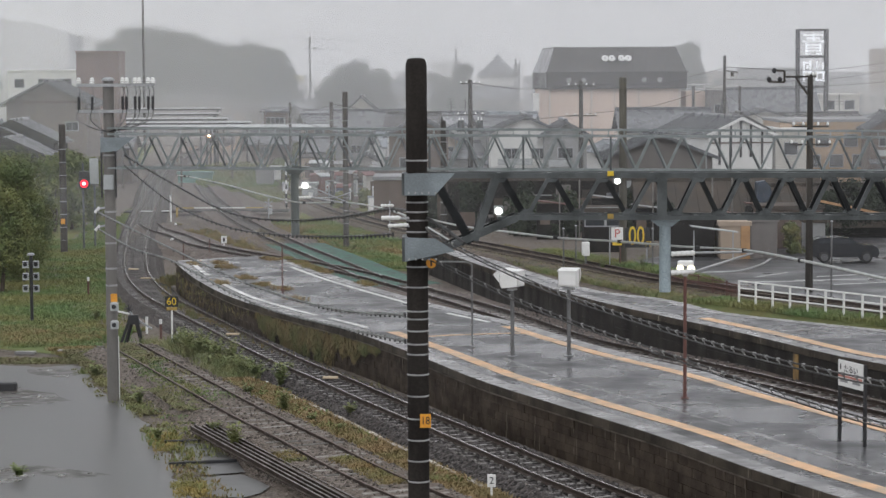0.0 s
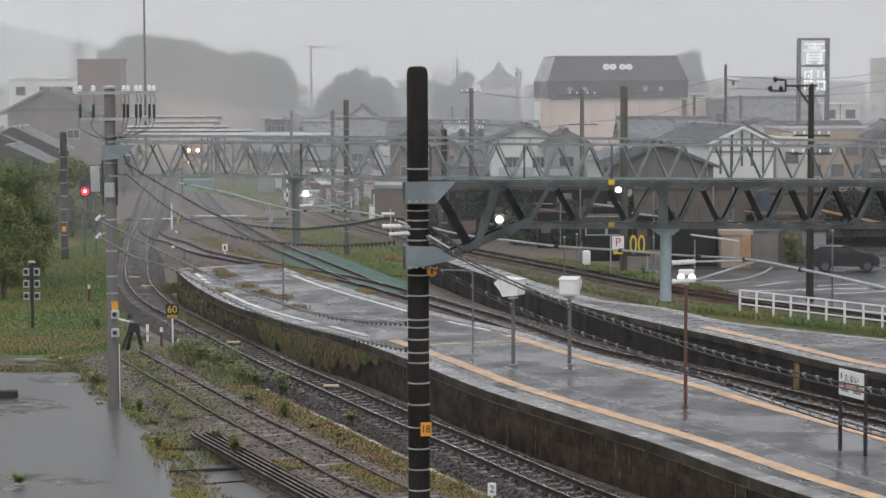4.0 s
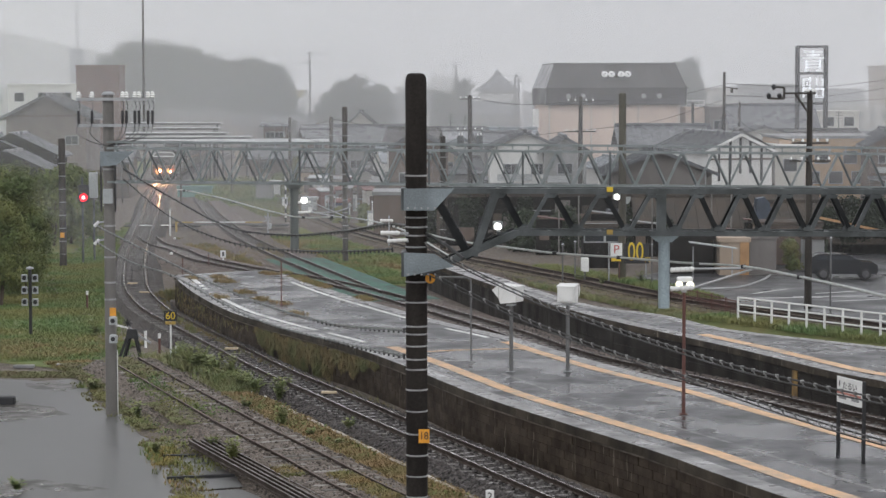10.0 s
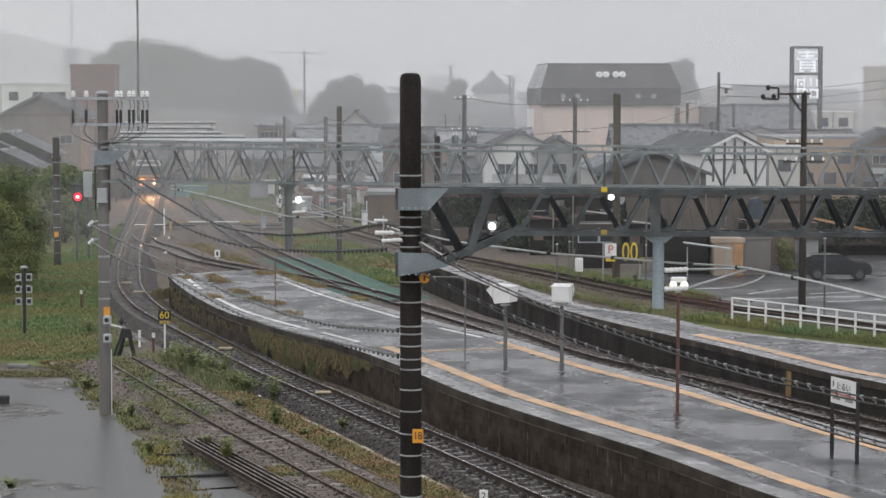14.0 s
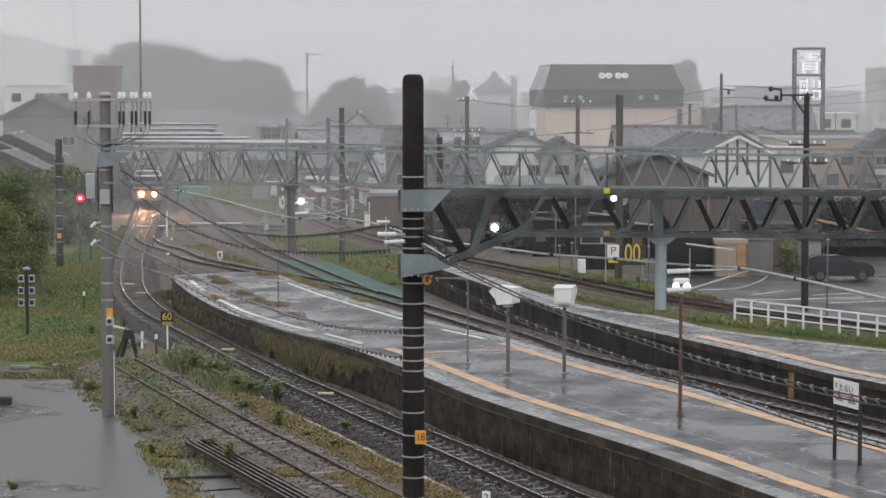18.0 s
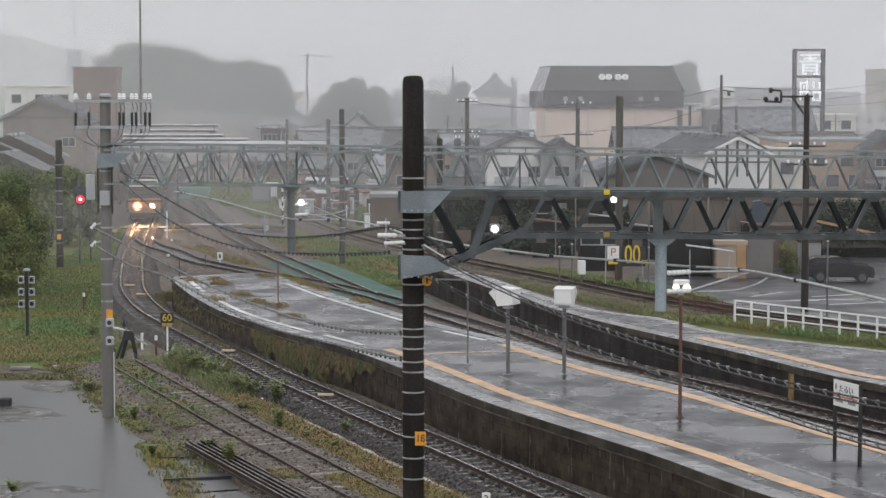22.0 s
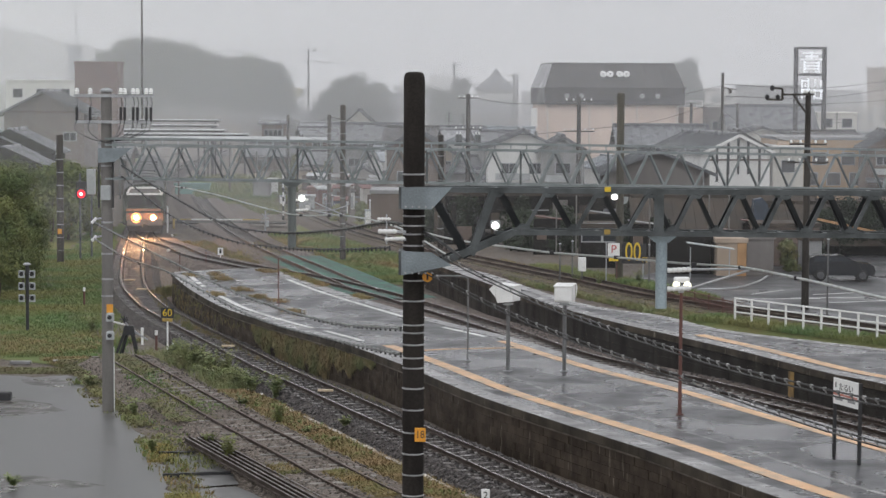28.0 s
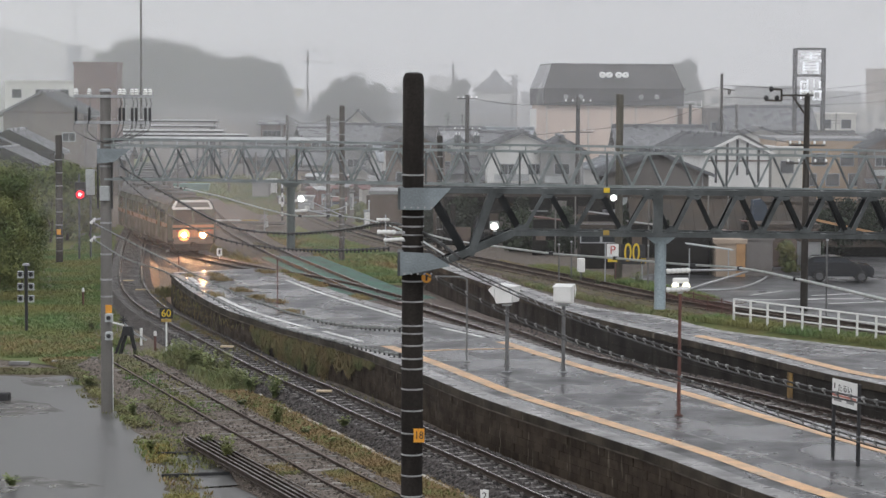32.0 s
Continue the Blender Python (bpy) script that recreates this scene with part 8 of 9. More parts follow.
house(6.00, 174, 5.2, 8, 5.38, 6.57, M_WALLWHITE, M_TILE, "white gabled house with a grey tiled roof", windows=((0.3, 0.72), (0.7, 0.72)), pent=True)
house(8.93, 172, 3.2, 7, 5.26, 6.16, M_WALLGREY, M_TILE, "small grey house with a tiled roof", windows=((0.5, 0.75),), pent=True)
framed = house(20.3, 172, 4.8, 15, 5.25, 6.4, M_WALLWHITE, M_TILE, "white gabled house with dark timber framing and white verge boards", turn=9, windows=(), band=((4.6, 0.12),), over=0.3)
for q_ in (-1.6, -0.75, 0.0, 0.75, 1.6):
    part("timber_post", Shape().box((q_, -7.56, 4.6 + (0.85 if abs(q_) < 1 else 0.3)), (0.16, 0.08, 2.6)), M_BLACK, framed, "dark upright timber")
for sd_ in (-1, 1):
    part("verge_board", Shape().beam((0, -7.84, 6.98), (sd_ * 2.72, -7.84, 5.68), 0.06, 0.2), M_WHITE, framed, "white verge board")
house(17.79, 185, 7.0, 7, 5.25, 6.74, M_PLASTER, M_TILE, "house with a broad dark tiled roof", gable=False)
house(14.12, 152, 6.8, 7, 4.3, 5.7, M_HOUSEGREY, M_TILE, "house with grey-brown walls and a tiled gable roof", pent=True)
block(33.0, 196, 9.6, 10, 5.6, M_ORANGETAN, "long low orange-tan building with a flat roof", rows=((3.92, 4), (2.21, 5)), cap=M_WALLGREY)
house(6.7, 305, 5.4, 8, 6.5, 7.95, M_PLASTER, M_TILE, "cream two-storey house far off", gable=False, windows=((0.25, 0.8), (0.5, 0.8), (0.75, 0.8)))
house(-9.70, 265, 4.2, 8, 5.30, 7.18, M_PLASTER, M_TILE, "cream gabled house far off")
house(-7.38, 228, 7.0, 9, 4.33, 6.08, M_WALLGREY, M_TILE, "low house with a broad grey tiled roof", gable=False)
house(-5.53, 325, 6.5, 8, 6.83, 8.74, M_WALLWHITE, M_TILE, "white house far off in the haze", gable=False, windows=((0.3, 0.8), (0.7, 0.8)))
house(-16.83, 306, 9.0, 8, 3.72, 6.34, M_WALLGREY, M_TILE, "grey low hall with a hipped roof", gable=False)
house(-2.09, 180, 4.6, 8, 5.12, 6.48, M_WALLBROWN, M_TILE, "dark wooden house beside the mast")
house(35.22, 246, 9.0, 8, 5.75, 7.91, M_WALLGREY, M_TILE, "grey house with a steep tiled roof", gable=False)
house(47.28, 296, 5.0, 7, 7.17, 8.40, M_PLASTER, M_TILE, "small cream house far off", gable=False)
house(30.92, 222, 5.0, 6, 5.41, 6.11, M_PLASTER, M_TILE, "low cream house with a tiled roof")
block(60.4, 300, 7.0, 9, 12.6, M_TAN, "pale grey multi-storey block far off", rows=((10.52, 3), (7.65, 3)))
block(45.6, 266, 4.6, 8, 7.0, M_PLASTER, "cream low building far off", rows=((5.9, 2),))
block(53.2, 290, 6.4, 8, 7.5, M_PLASTER, "stepped cream building far off", rows=((6.2, 4), (4.6, 4)), size=(0.7, 0.8))
block(29.0, 193, 2.6, 6, 4.9, M_PLASTER, "low cream wing of the tan building", rows=((3.3, 1),), cap=M_WHITE)
# temple with a pyramid roof and finial
tm = thing("temple", (8.95, 386, -0.6), "far temple hall with a swept pyramid roof and a finial", "temple", "houses of the town")
part("wall", Shape().box((0, 0, 5.0), (6.4, 6.4, 10.0)), M_WALLWHITE, tm)
part("roof", Shape().turn([(5.4, 9.4 + 0.6), (5.2, 9.75 + 0.6), (3.2, 10.75 + 0.6), (1.5, 11.8 + 0.6), (0.35, 12.6 + 0.6)], 4, pose(0, 0, 0, 0, 0, 45)), M_TILE, tm)
part("finial", Shape().turn([(0.5, 12.25 + 0.6), (0.65, 12.53 + 0.6), (0.25, 12.91 + 0.6), (0.05, 13.29 + 0.6)], 8), M_TILE, tm)

# left side of the town
M_UMBER = shade("umber_boards", (0.2, 0.165, 0.145), 0.8, scale=0.6, amount=0.6, bump=0.3, streak=True)
house(-35.96, 208, 7.2, 8, 7.46, 9.30, M_UMBER, M_TILE, "brown-grey wooden house with a broad tiled gable", windows=((0.82, 0.72),), over=0.7, band=((7.4, 0.2),))
for x_, y_, w_, r_, e_, d_ in ((-34.6, 184, 6.6, 6.2, 4.6, 6.5), (-36.4, 182, 7.4, 6.15, 4.5, 6), (-33.4, 175, 6.8, 5.0, 3.45, 6)):
    row = house(x_, y_, w_, d_, e_, r_, M_DARKWALL, M_WETTILE, "dark wooden house with wet sheen put into its roof colour", over=0.4, windows=((0.72, 0.72),))
    for sd_ in (-1, 1):
        # dark strip stands in for the eave's shade on the gable
        part("verge", Shape().beam((0, -d_ / 2 - 0.42, r_ + 0.56), (sd_ * (w_ / 2 + 0.4), -d_ / 2 - 0.42, e_ + 0.4), 0.1, 0.3), M_DARKWALL, row, "dark strip standing in for shade under the roof edge")
block(-48.28, 276, 8.5, 8, 10.37, M_WALLWHITE, "white building with flat roof", rows=((8.89, 3),))
block(-36.45, 240, 4.5, 4.5, 12.2, M_BRICKRED, "red-brown clad tower block in haze")
house(-32.26, 217, 4.6, 6, 3.08, 4.26, M_WALLBROWN, M_TILE, "dark wooden house below the red-brown block", gable=False)
block(-82.02, 505, 2.8, 3, 18.64, M_BLUE, "faint blue tower far off")
block(-63.97, 336, 6.0, 8, 9.86, M_WALLWHITE, "pale low building far off", rows=((8.47, 2),))

# open canopy with long pale roof strips that spans the yard
M_ROOFPALE = shade("pale_wet_roof_sheet", (0.5, 0.52, 0.52), 0.4, other=(0.3, 0.31, 0.31), scale=0.6, amount=0.7, bump=0.05)
canopy = thing("yard_canopy", (-24.04, 250, -0.5), "long open canopy with pale wet roof strips over the yard", "canopy")
cx0 = -24.04
for zc, yc, x0, x1, th in ((4.20, 240, -35.34, -10.82, 0.3), (4.61, 246, -36.23, -21.19, 0.13), (4.97, 250, -36.81, -24.17, 0.13), (5.46, 254, -32.70, -25.44, 0.1), (5.97, 258, -35.80, -25.59, 0.1)):
    part("roof_strip", Shape().prism([(yc - 250.6, zc + 0.5), (yc - 250.1, zc + 0.5 + th), (yc - 247.4, zc + 0.46 + th), (yc - 247.4, zc + 0.36)], x0 - cx0, x1 - cx0, "x"), M_ROOFPALE, canopy, "pale wet roof strip")
    part("fascia", Shape().box(((x0 + x1) / 2 - cx0, yc - 249.9, zc + 0.36), (x1 - x0, 0.3, 0.16)), M_TRUSS, canopy, "dark gutter below the strip")
    for q in (x0 + 0.4, -26.0, x1 - 0.4):
        if x0 < q < x1 and not -33.6 < q < -27.6:
            part("post", Shape().beam((q - cx0, yc - 249.8, 0), (q - cx0, yc - 249.8, zc + 0.4), 0.16), M_TRUSS, canopy)
hall_long = block(-34.6, 390.5, 31.2, 5, 5.02, M_UMBER, "long brown hall with a flat roof in front of the grove", cap=M_WALLGREY)
for q_ in range(12):
    part("pilaster", Shape().box((-14.3 + q_ * 2.6, -2.56, 2.75), (0.32, 0.12, 5.4)), M_WALLBROWN, hall_long)
for q_ in range(9):
    h_ = 1.25 + 0.38 * math.sin(q_ * 2.3) ** 2
    solid("grave_stone", Shape().box((-48.1 + q_ * 1.0, 395.0, 6.27 + h_ / 2), (0.36, 0.38, h_), cut=0.06), M_WALLGREY, "pale upright stone on the terrace before the grove", "stone", group="upright stones")
solid("terrace", Shape().box((-43.9, 395.6, 2.85), (11.0, 3.0, 6.86), cut=0.05), M_WALLGREY, "grey terrace wall in front of the grove", "terrace")

M_MAROON = shade("dull_maroon_boards", (0.2, 0.085, 0.075), 0.8, other=(0.14, 0.08, 0.07), scale=0.8, amount=0.7, bump=0.2, streak=True)
# middle ground buildings seen through the gantries
block(-3.85, 158, 2.2, 5, 2.55, M_WALLBROWN, "dark brown boarded shed with a flat roof", cap=M_WALLGREY)
block(-11.2, 200, 1.5, 3, 0.85, M_MAROON, "small red-brown boarded shed")
house(-7.4, 214, 2.6, 5, 1.5, 2.3, M_PLASTER, M_TILE, "small cream house behind the yard")
block(-23.95, 216, 3.3, 0.4, 0.42, M_TEAL, "teal sheet metal panel fence", name="panel_fence", category="fence")
block(-16.38, 205, 1.5, 2, 1.17, M_WALLGREY, "small grey concrete hut")
block(1.88, 153, 3.6, 6, 2.66, M_DARKWALL, "dark boarded barn among trees", cap=M_DARKROOF)
block(8.26, 152, 11.0, 8, 2.78, M_DARKWALL, "long dark boarded warehouse", cap=M_DARKROOF)
for k, z in ((0.2, 1.76), (0.55, 1.03), (0.8, 1.39)):
    solid("wall_rail", Shape().box((4.24 + k * 8, 147.9, z), (2.2, 0.08, 0.07)), M_WALLGREY, "pale rail along the dark warehouse wall", "rail", group="wall rails")
random.seed(31)
for k in range(46):
    x_, h_ = random.uniform(-0.5, 13.6), random.choice((0.6, 1.1, 1.8, 2.6)) * random.uniform(0.8, 1.2)
    solid("leaning_board", Shape().box((x_, 147.7 - 0.05 * (k % 4), -0.55 + h_ / 2), (random.uniform(0.15, 1.0), 0.05, h_)), random.choice((M_WALLBROWN, M_HOUSEGREY, M_BLACK, M_DARKWALL, M_DARKROOF)), "weathered board leaning on the dark warehouse", "board", group="leaning boards")
block(15.77, 125, 1.6, 4, 1.47, M_TAN, "tan shed with an orange door", base=-0.5)
solid("shed_door", Shape().box((16.32, 122.95, 0.45), (0.5, 0.06, 1.9), cut=0.01), M_SHEDDOOR, "weathered orange shed door", "door")
block(17.35, 125.2, 1.5, 4, 1.65, M_HOUSEGREY, "grey shed clad in metal", base=-0.5)
block(13.47, 126, 2.6, 4, 1.53, M_DARKWALL, "dark open-fronted wooden shed", base=-0.5)
dark_house = house(24.55, 143, 9.0, 9, 0.52, 2.55, M_DARKWALL, M_DARKROOF, "dark house with a large roof beside the car park", gable=False, base=-0.6)
house(15.46, 146, 6.0, 6, 0.88, 2.78, M_WALLBROWN, M_DARKROOF, "low house with a brown roof behind the sheds", gable=False)
house(21.55, 150, 5.6, 6, 0.83, 2.89, M_DARKWALL, M_DARKROOF, "dark low house behind the car park", gable=False)
ga, gb = Vector((22.12, 137.20, 2.02)), Vector((27.19, 137.20, 0.92))
base_ = dark_house.matrix_basis.translation
part("verge_board", Shape().beam(ga - base_, gb - base_, 0.12, 0.15), M_SHEDDOOR, dark_house, "orange-brown board along the roof")
block(19.91, 131.5, 3.6, 3, 1.90, M_WALLBROWN, "low lean-to shed with a pale sheet roof", cap=M_DARKROOF, base=-0.5)
block(20.68, 127, 1.1, 1.5, 1.39, M_WALLGREY, "grey sheet metal hut beside the car park", base=-0.5, cap=M_DARKROOF)
block(9.10, 130, 2.4, 2.5, 1.90, M_DARKWALL, "low dark boarded hut", rows=((1.51, 2),), base=-0.5, cap=M_DARKROOF)
for i, (x_, y_, h_) in enumerate(((6.95, 138, 3.09), (8.16, 138, 3.16), (16.73, 132, 3.51), (15.81, 134, 3.51), (12.47, 136, 3.18))):
    pq = thing("thin_pole", (x_, y_, -0.5), "thin grey utility pole among the sheds", "pole", "thin poles")
    part("shaft", Shape().tube([(0, 0, 0), (0, 0, h_ + 0.5)], 0.05, 6), M_POLE, pq)
    part("cap", Shape().turn([(0.06, h_ + 0.48), (0.04, h_ + 0.54)], 6), M_POLE, pq)
random.seed(77)


def skyline(u):
    """How far below the eye's level, per metre of distance, the roofs of the town stay along a bearing."""
    return 0.0105 if u < -0.015 else 0.0165 if u < 0.038 else 0.027 if u < 0.115 else 0.0165


for i in range(190):
    # close-packed small houses of the town, row behind row
    y = 190 + 10.5 * (i % 13) + random.uniform(0, 8)
    u = random.uniform(-0.086, 0.2)
    if u < -0.02 and y < 268 or 0.038 < u < 0.115 and y > 246:
        continue
    r = 9.7 - (skyline(u) + random.uniform(0.0, 0.02)) * y
    if r < 2.6:
        continue
    w = random.uniform(2.8, 5.0)
    house(u * y, y, w, random.uniform(5, 7), r - random.uniform(0.7, 1.3), r, random.choice((M_WALLWHITE, M_PLASTER, M_WALLGREY, M_WALLBROWN, M_WALLWHITE, M_PINK, M_TAN)), random.choice((M_TILE, M_TILE, M_BROWNROOF, M_WETTILE, M_ROOFMETAL)), "small town house among others behind the railway", gable=random.random() < 0.5, turn=random.uniform(-14, 14), windows=((0.3, 0.78), (0.7, 0.78)) if r > 4 else ((0.5, 0.6),), pent=r > 3.4, aerial=random.choice((0.0,) * 7 + (0.15,)))
aw = thing("awning", (14.30, 121, -0.5), "white sloping awning roof on thin posts", "awning")
part("sheet", Shape().prism([(-1.2, 1.50 + 0.53), (1.3, 1.17 + 0.53), (1.3, 1.17 + 0.48), (-1.2, 1.50 + 0.48)], -0.5, 0.5, "y"), M_GREYBOX, aw)
for sx in (-1.0, 1.1):
    part("post", Shape().beam((sx, 0, 0), (sx, 0, 1.75), 0.06), M_STEEL, aw)


# sheds and wires between the yard and the town
block(-15.9, 212, 0.9, 2, 1.1, M_WALLWHITE, "small white hut behind the field")
block(-11.2, 186, 1.2, 2, 0.75, M_GREYBOX, "pale low equipment hut")
house(-6.6, 232, 3.2, 5, 1.2, 2.0, M_PLASTER, M_TILE, "small cream house behind the dark shed")
house(-13.2, 250, 4.6, 6, 1.5, 2.7, M_WALLGREY, M_TILE, "low grey house behind the field", gable=False)
house(-20.5, 272, 5.2, 6, 1.7, 3.0, M_WALLBROWN, M_TILE, "low brown house behind the field", gable=False)
for k in range(16):
    random.seed(500 + k)
    x_, y_ = random.uniform(-0.075, -0.02), random.uniform(205, 262)
    tree(x_ * y_, y_, -0.5, random.uniform(0.6, 2.2), random.uniform(0.7, 1.5), 1500, 0.15, "small hazy shrub behind the yard", M_TREELEAF, seed=500 + k, lumps=12, low=0.02, name="shrub")
for k in range(12):
    random.seed(700 + k)
    x_, y_ = random.uniform(4.0, 26.0), random.uniform(143, 151)
    tree(x_, y_, -0.8, random.uniform(1.2, 2.9), random.uniform(0.8, 1.5), 2600, 0.14, "dark evergreen shrub among the sheds", M_DARKLEAF, seed=700 + k, lumps=16, low=0.02, name="shrub")
for x_, y_, z_, r_ in ((24.9, 139.2, 3.3, 1.6), (26.6, 139.0, 3.0, 1.6), (28.2, 139.5, 3.2, 1.5), (23.7, 139.6, 2.4, 1.1)):
    tree(x_, y_, -0.5, z_, r_, 5200, 0.13, "dark tree in front of the large roof", M_DARKLEAF, seed=int(x_ * 10), lumps=30, low=0.05)
tree(19.3, 126.4, -0.5, 1.3, 0.75, 2600, 0.1, "olive shrub beside the metal shed", M_LEAF, seed=811, lumps=16, low=0.02, name="shrub")
M_TARP = shade("blue_tarpaulin", (0.04, 0.058, 0.085), 0.6, other=(0.035, 0.045, 0.06), scale=1.4, amount=0.8, bump=0.3)
tarp = thing("tarpaulin", (19.7, 140.5, -0.5), "blue tarpaulin hung over stacked goods", "tarpaulin")
part("sheet", Shape().prism([(-0.5, 0.0), (0.5, 0.0), (0.45, 3.1), (0.1, 3.5), (-0.4, 3.4)], -0.5, 0.5, "y"), M_TARP, tarp)
part("fold", Shape().prism([(0.5, 0.0), (0.9, 0.0), (0.8, 2.6), (0.5, 2.9)], -0.35, 0.4, "y"), M_TARP, tarp)
for k, (x_, y_, z_) in enumerate(((18.7, 134.6, 1.95), (20.3, 134.2, 1.8), (17.2, 133.0, 1.5), (12.2, 137.5, 1.7), (6.4, 139.0, 1.9), (9.8, 139.2, 2.2))):
    lean = thing("lean_to", (x_, y_, -0.5), "lean-to with a pale corrugated sheet roof" if k % 2 else "lean-to with a brown sheet roof", "shed", "lean-to sheds")
    part("sheet", Shape().prism([(-0.9, z_ + 0.55), (0.95, z_ + 0.32), (0.95, z_ + 0.27), (-0.9, z_ + 0.5)], -0.6, 0.6, "y"), M_WALLGREY if k % 2 else M_RUST, lean)
    part("wall", Shape().box((0, 0.2, (z_ + 0.3) / 2), (1.6, 0.5, z_ + 0.3)), M_DARKWALL, lean)
    part("frame", Shape().box((-0.3, -0.08, z_ * 0.62), (0.6, 0.05, 0.5)), M_WALLBROWN, lean)
for a_, b_, sag_ in (((9.58, 160, 8.9), (20.95, 170, 10.0), 0.5), ((1.98, 180, 9.0), (9.58, 160, 8.9), 0.4), ((9.58, 160, 6.8), (20.95, 170, 8.9), 0.5), ((1.98, 180, 6.55), (9.58, 160, 6.8), 0.4), ((20.95, 170, 10.1), (40.0, 200, 10.6), 0.5), ((20.95, 170, 9.2), (40.0, 200, 9.9), 0.5), ((22.98, 210, 8.4), (27.29, 210, 8.4), 0.2), ((27.29, 210, 8.3), (50.0, 215, 9.6), 0.4), ((16.75, 104, 7.2), (20.95, 170, 8.2), 0.6), ((-8.56, 170, 7.5), (1.98, 180, 6.5), 0.4), ((-15.78, 230, 6.8), (-8.56, 170, 7.4), 0.5), ((-14.9, 240, 4.6), (-4.4, 195, 4.2), 0.3), ((-29.3, 205, 3.6), (-17.3, 210, 3.6), 0.3)):
    mid_ = tuple((p + q) / 2 - (sag_ if k == 2 else 0) for k, (p, q) in enumerate(zip(a_, b_)))
    wire("power_line", [a_, mid_, b_], 0.022, "thin dark wire between poles of the town", 0, M_CABLE, group="power lines")
tf = thing("pole_transformer", (1.98, 179.7, 6.0), "pair of grey pole-mounted transformers with white insulators", "transformer")
for sx in (-0.75, 0.75):
    can = part("tank", Shape().turn([(0.24, -0.75), (0.27, -0.7), (0.27, -0.05), (0.2, 0.05)], 12, pose(sx, 0, 0)), M_TRUSS, tf, smooth=True)
    for dx in (-0.13, 0.13):
        part("bushing", Shape().turn([(0.03, 0.02), (0.07, 0.1), (0.04, 0.26)], 8, pose(sx + dx, 0, 0)), M_CERAMIC, can)
part("yoke", Shape().beam((-1.1, 0, -0.8), (1.1, 0, -0.8), 0.1), M_TRUSS, tf)
# pale buildings almost lost in the rain
M_FARYELLOW = shade("far_yellow_panel", (0.8, 0.62, 0.12), 0.6, scale=0.4, amount=0.3, bump=0)
shop = block(-29.2, 432, 5.6, 6, 9.6, M_WALLWHITE, "far pale shop with a yellow fascia", rows=((6.0, 3),))
part("fascia", Shape().box((0.6, -3.1, 9.6), (3.4, 0.2, 1.3)), M_FARYELLOW, shop, "yellow fascia board")
far_block = block(0.0, 520, 6.4, 8, 13.0, M_WALLWHITE, "far pale building with lit windows", rows=())
for q_ in range(5):
    part("lit_window", Shape().box((-2.5 + q_ * 1.2, -4.1, 14.3 - 0.6), (0.8, 0.1, 1.1)), M_GLOWWHITE, far_block, "lit white window")
# low jumble of huts, stacked goods and boards behind the yard
random.seed(2024)
for k in range(64):
    y_ = random.uniform(182, 226)
    x_ = y_ * random.uniform(-0.062, -0.018)
    if abs(x_ + 11.0 + (y_ - 184) * 0.16) < 2.2:
        continue
    w_, h_ = random.uniform(0.5, 1.7), random.uniform(0.7, 2.3)
    mat_, word_ = random.choice(((M_MAROON, "maroon boarded"), (M_WALLWHITE, "white painted"), (M_BLUE, "faded blue"), (M_PLASTER, "cream"), (M_WALLBROWN, "brown boarded"), (M_WALLGREY, "grey cement"), (M_TAN, "tan"), (M_GREYBOX, "pale grey"), (M_DARKWALL, "blackened wooden")))
    hut = thing("hut", (x_, y_, -0.5), "small " + word_ + " hut behind the yard", "hut", "huts behind the yard", turn=random.uniform(-20, 20))
    part("wall", Shape().box((0, 0, h_ / 2), (w_, 1.0, h_), cut=0.02), mat_, hut)
    part("roof", Shape().prism([(-0.7, h_ - 0.02), (0.7, h_ + 0.22), (0.7, h_ + 0.28), (-0.7, h_ + 0.05)], -w_ / 2 - 0.12, w_ / 2 + 0.12, "x"), random.choice((M_ROOFPALE, M_DARKROOF, M_WALLGREY, M_MAROON)), hut, "lean-to sheet roof")
    part("door", Shape().box((w_ * 0.12, -0.52, h_ * 0.42), (w_ * 0.4, 0.04, h_ * 0.7)), random.choice((M_DARKWALL, M_WALLBROWN, M_WHITE, M_GREYBOX)), hut)
for x_, y_, w_, z_ in ((-18.0, 440, 9, 9.0), (-6.0, 460, 8, 10.2), (20.0, 430, 10, 9.2), (44.0, 380, 9, 9.8), (58.0, 400, 12, 10.4), (72.0, 420, 10, 9.6), (36.0, 450, 8, 10.6)):
    block(x_, y_, w_, 8, z_, M_PLASTER if w_ % 2 else M_WALLGREY, "pale building far off in the rain", rows=((z_ - 1.6, 4),))

# a wooded ridge far away, almost lost in the rain
ridge_pts = []
for i in range(60):
    u = i / 59
    ridge_pts.append((-430 + 300 * u, 72 * (1 - u) ** 0.8 + 2.2 * math.sin(i * 0.9) * (1 - u) + 1.5 * math.sin(i * 2.3)))
rs = Shape()
rs.add([(x, 1400 + (0 if k == 0 else 160), (-1 if k == 0 else max(z, 0) + 4)) for x, z in ridge_pts for k in (0, 1)], [(2 * i, 2 * i + 2, 2 * i + 3, 2 * i + 1) for i in range(59)])
solid("distant_hill", rs, M_DARKLEAF, "wooded hill far away in the rain", kind="structure")
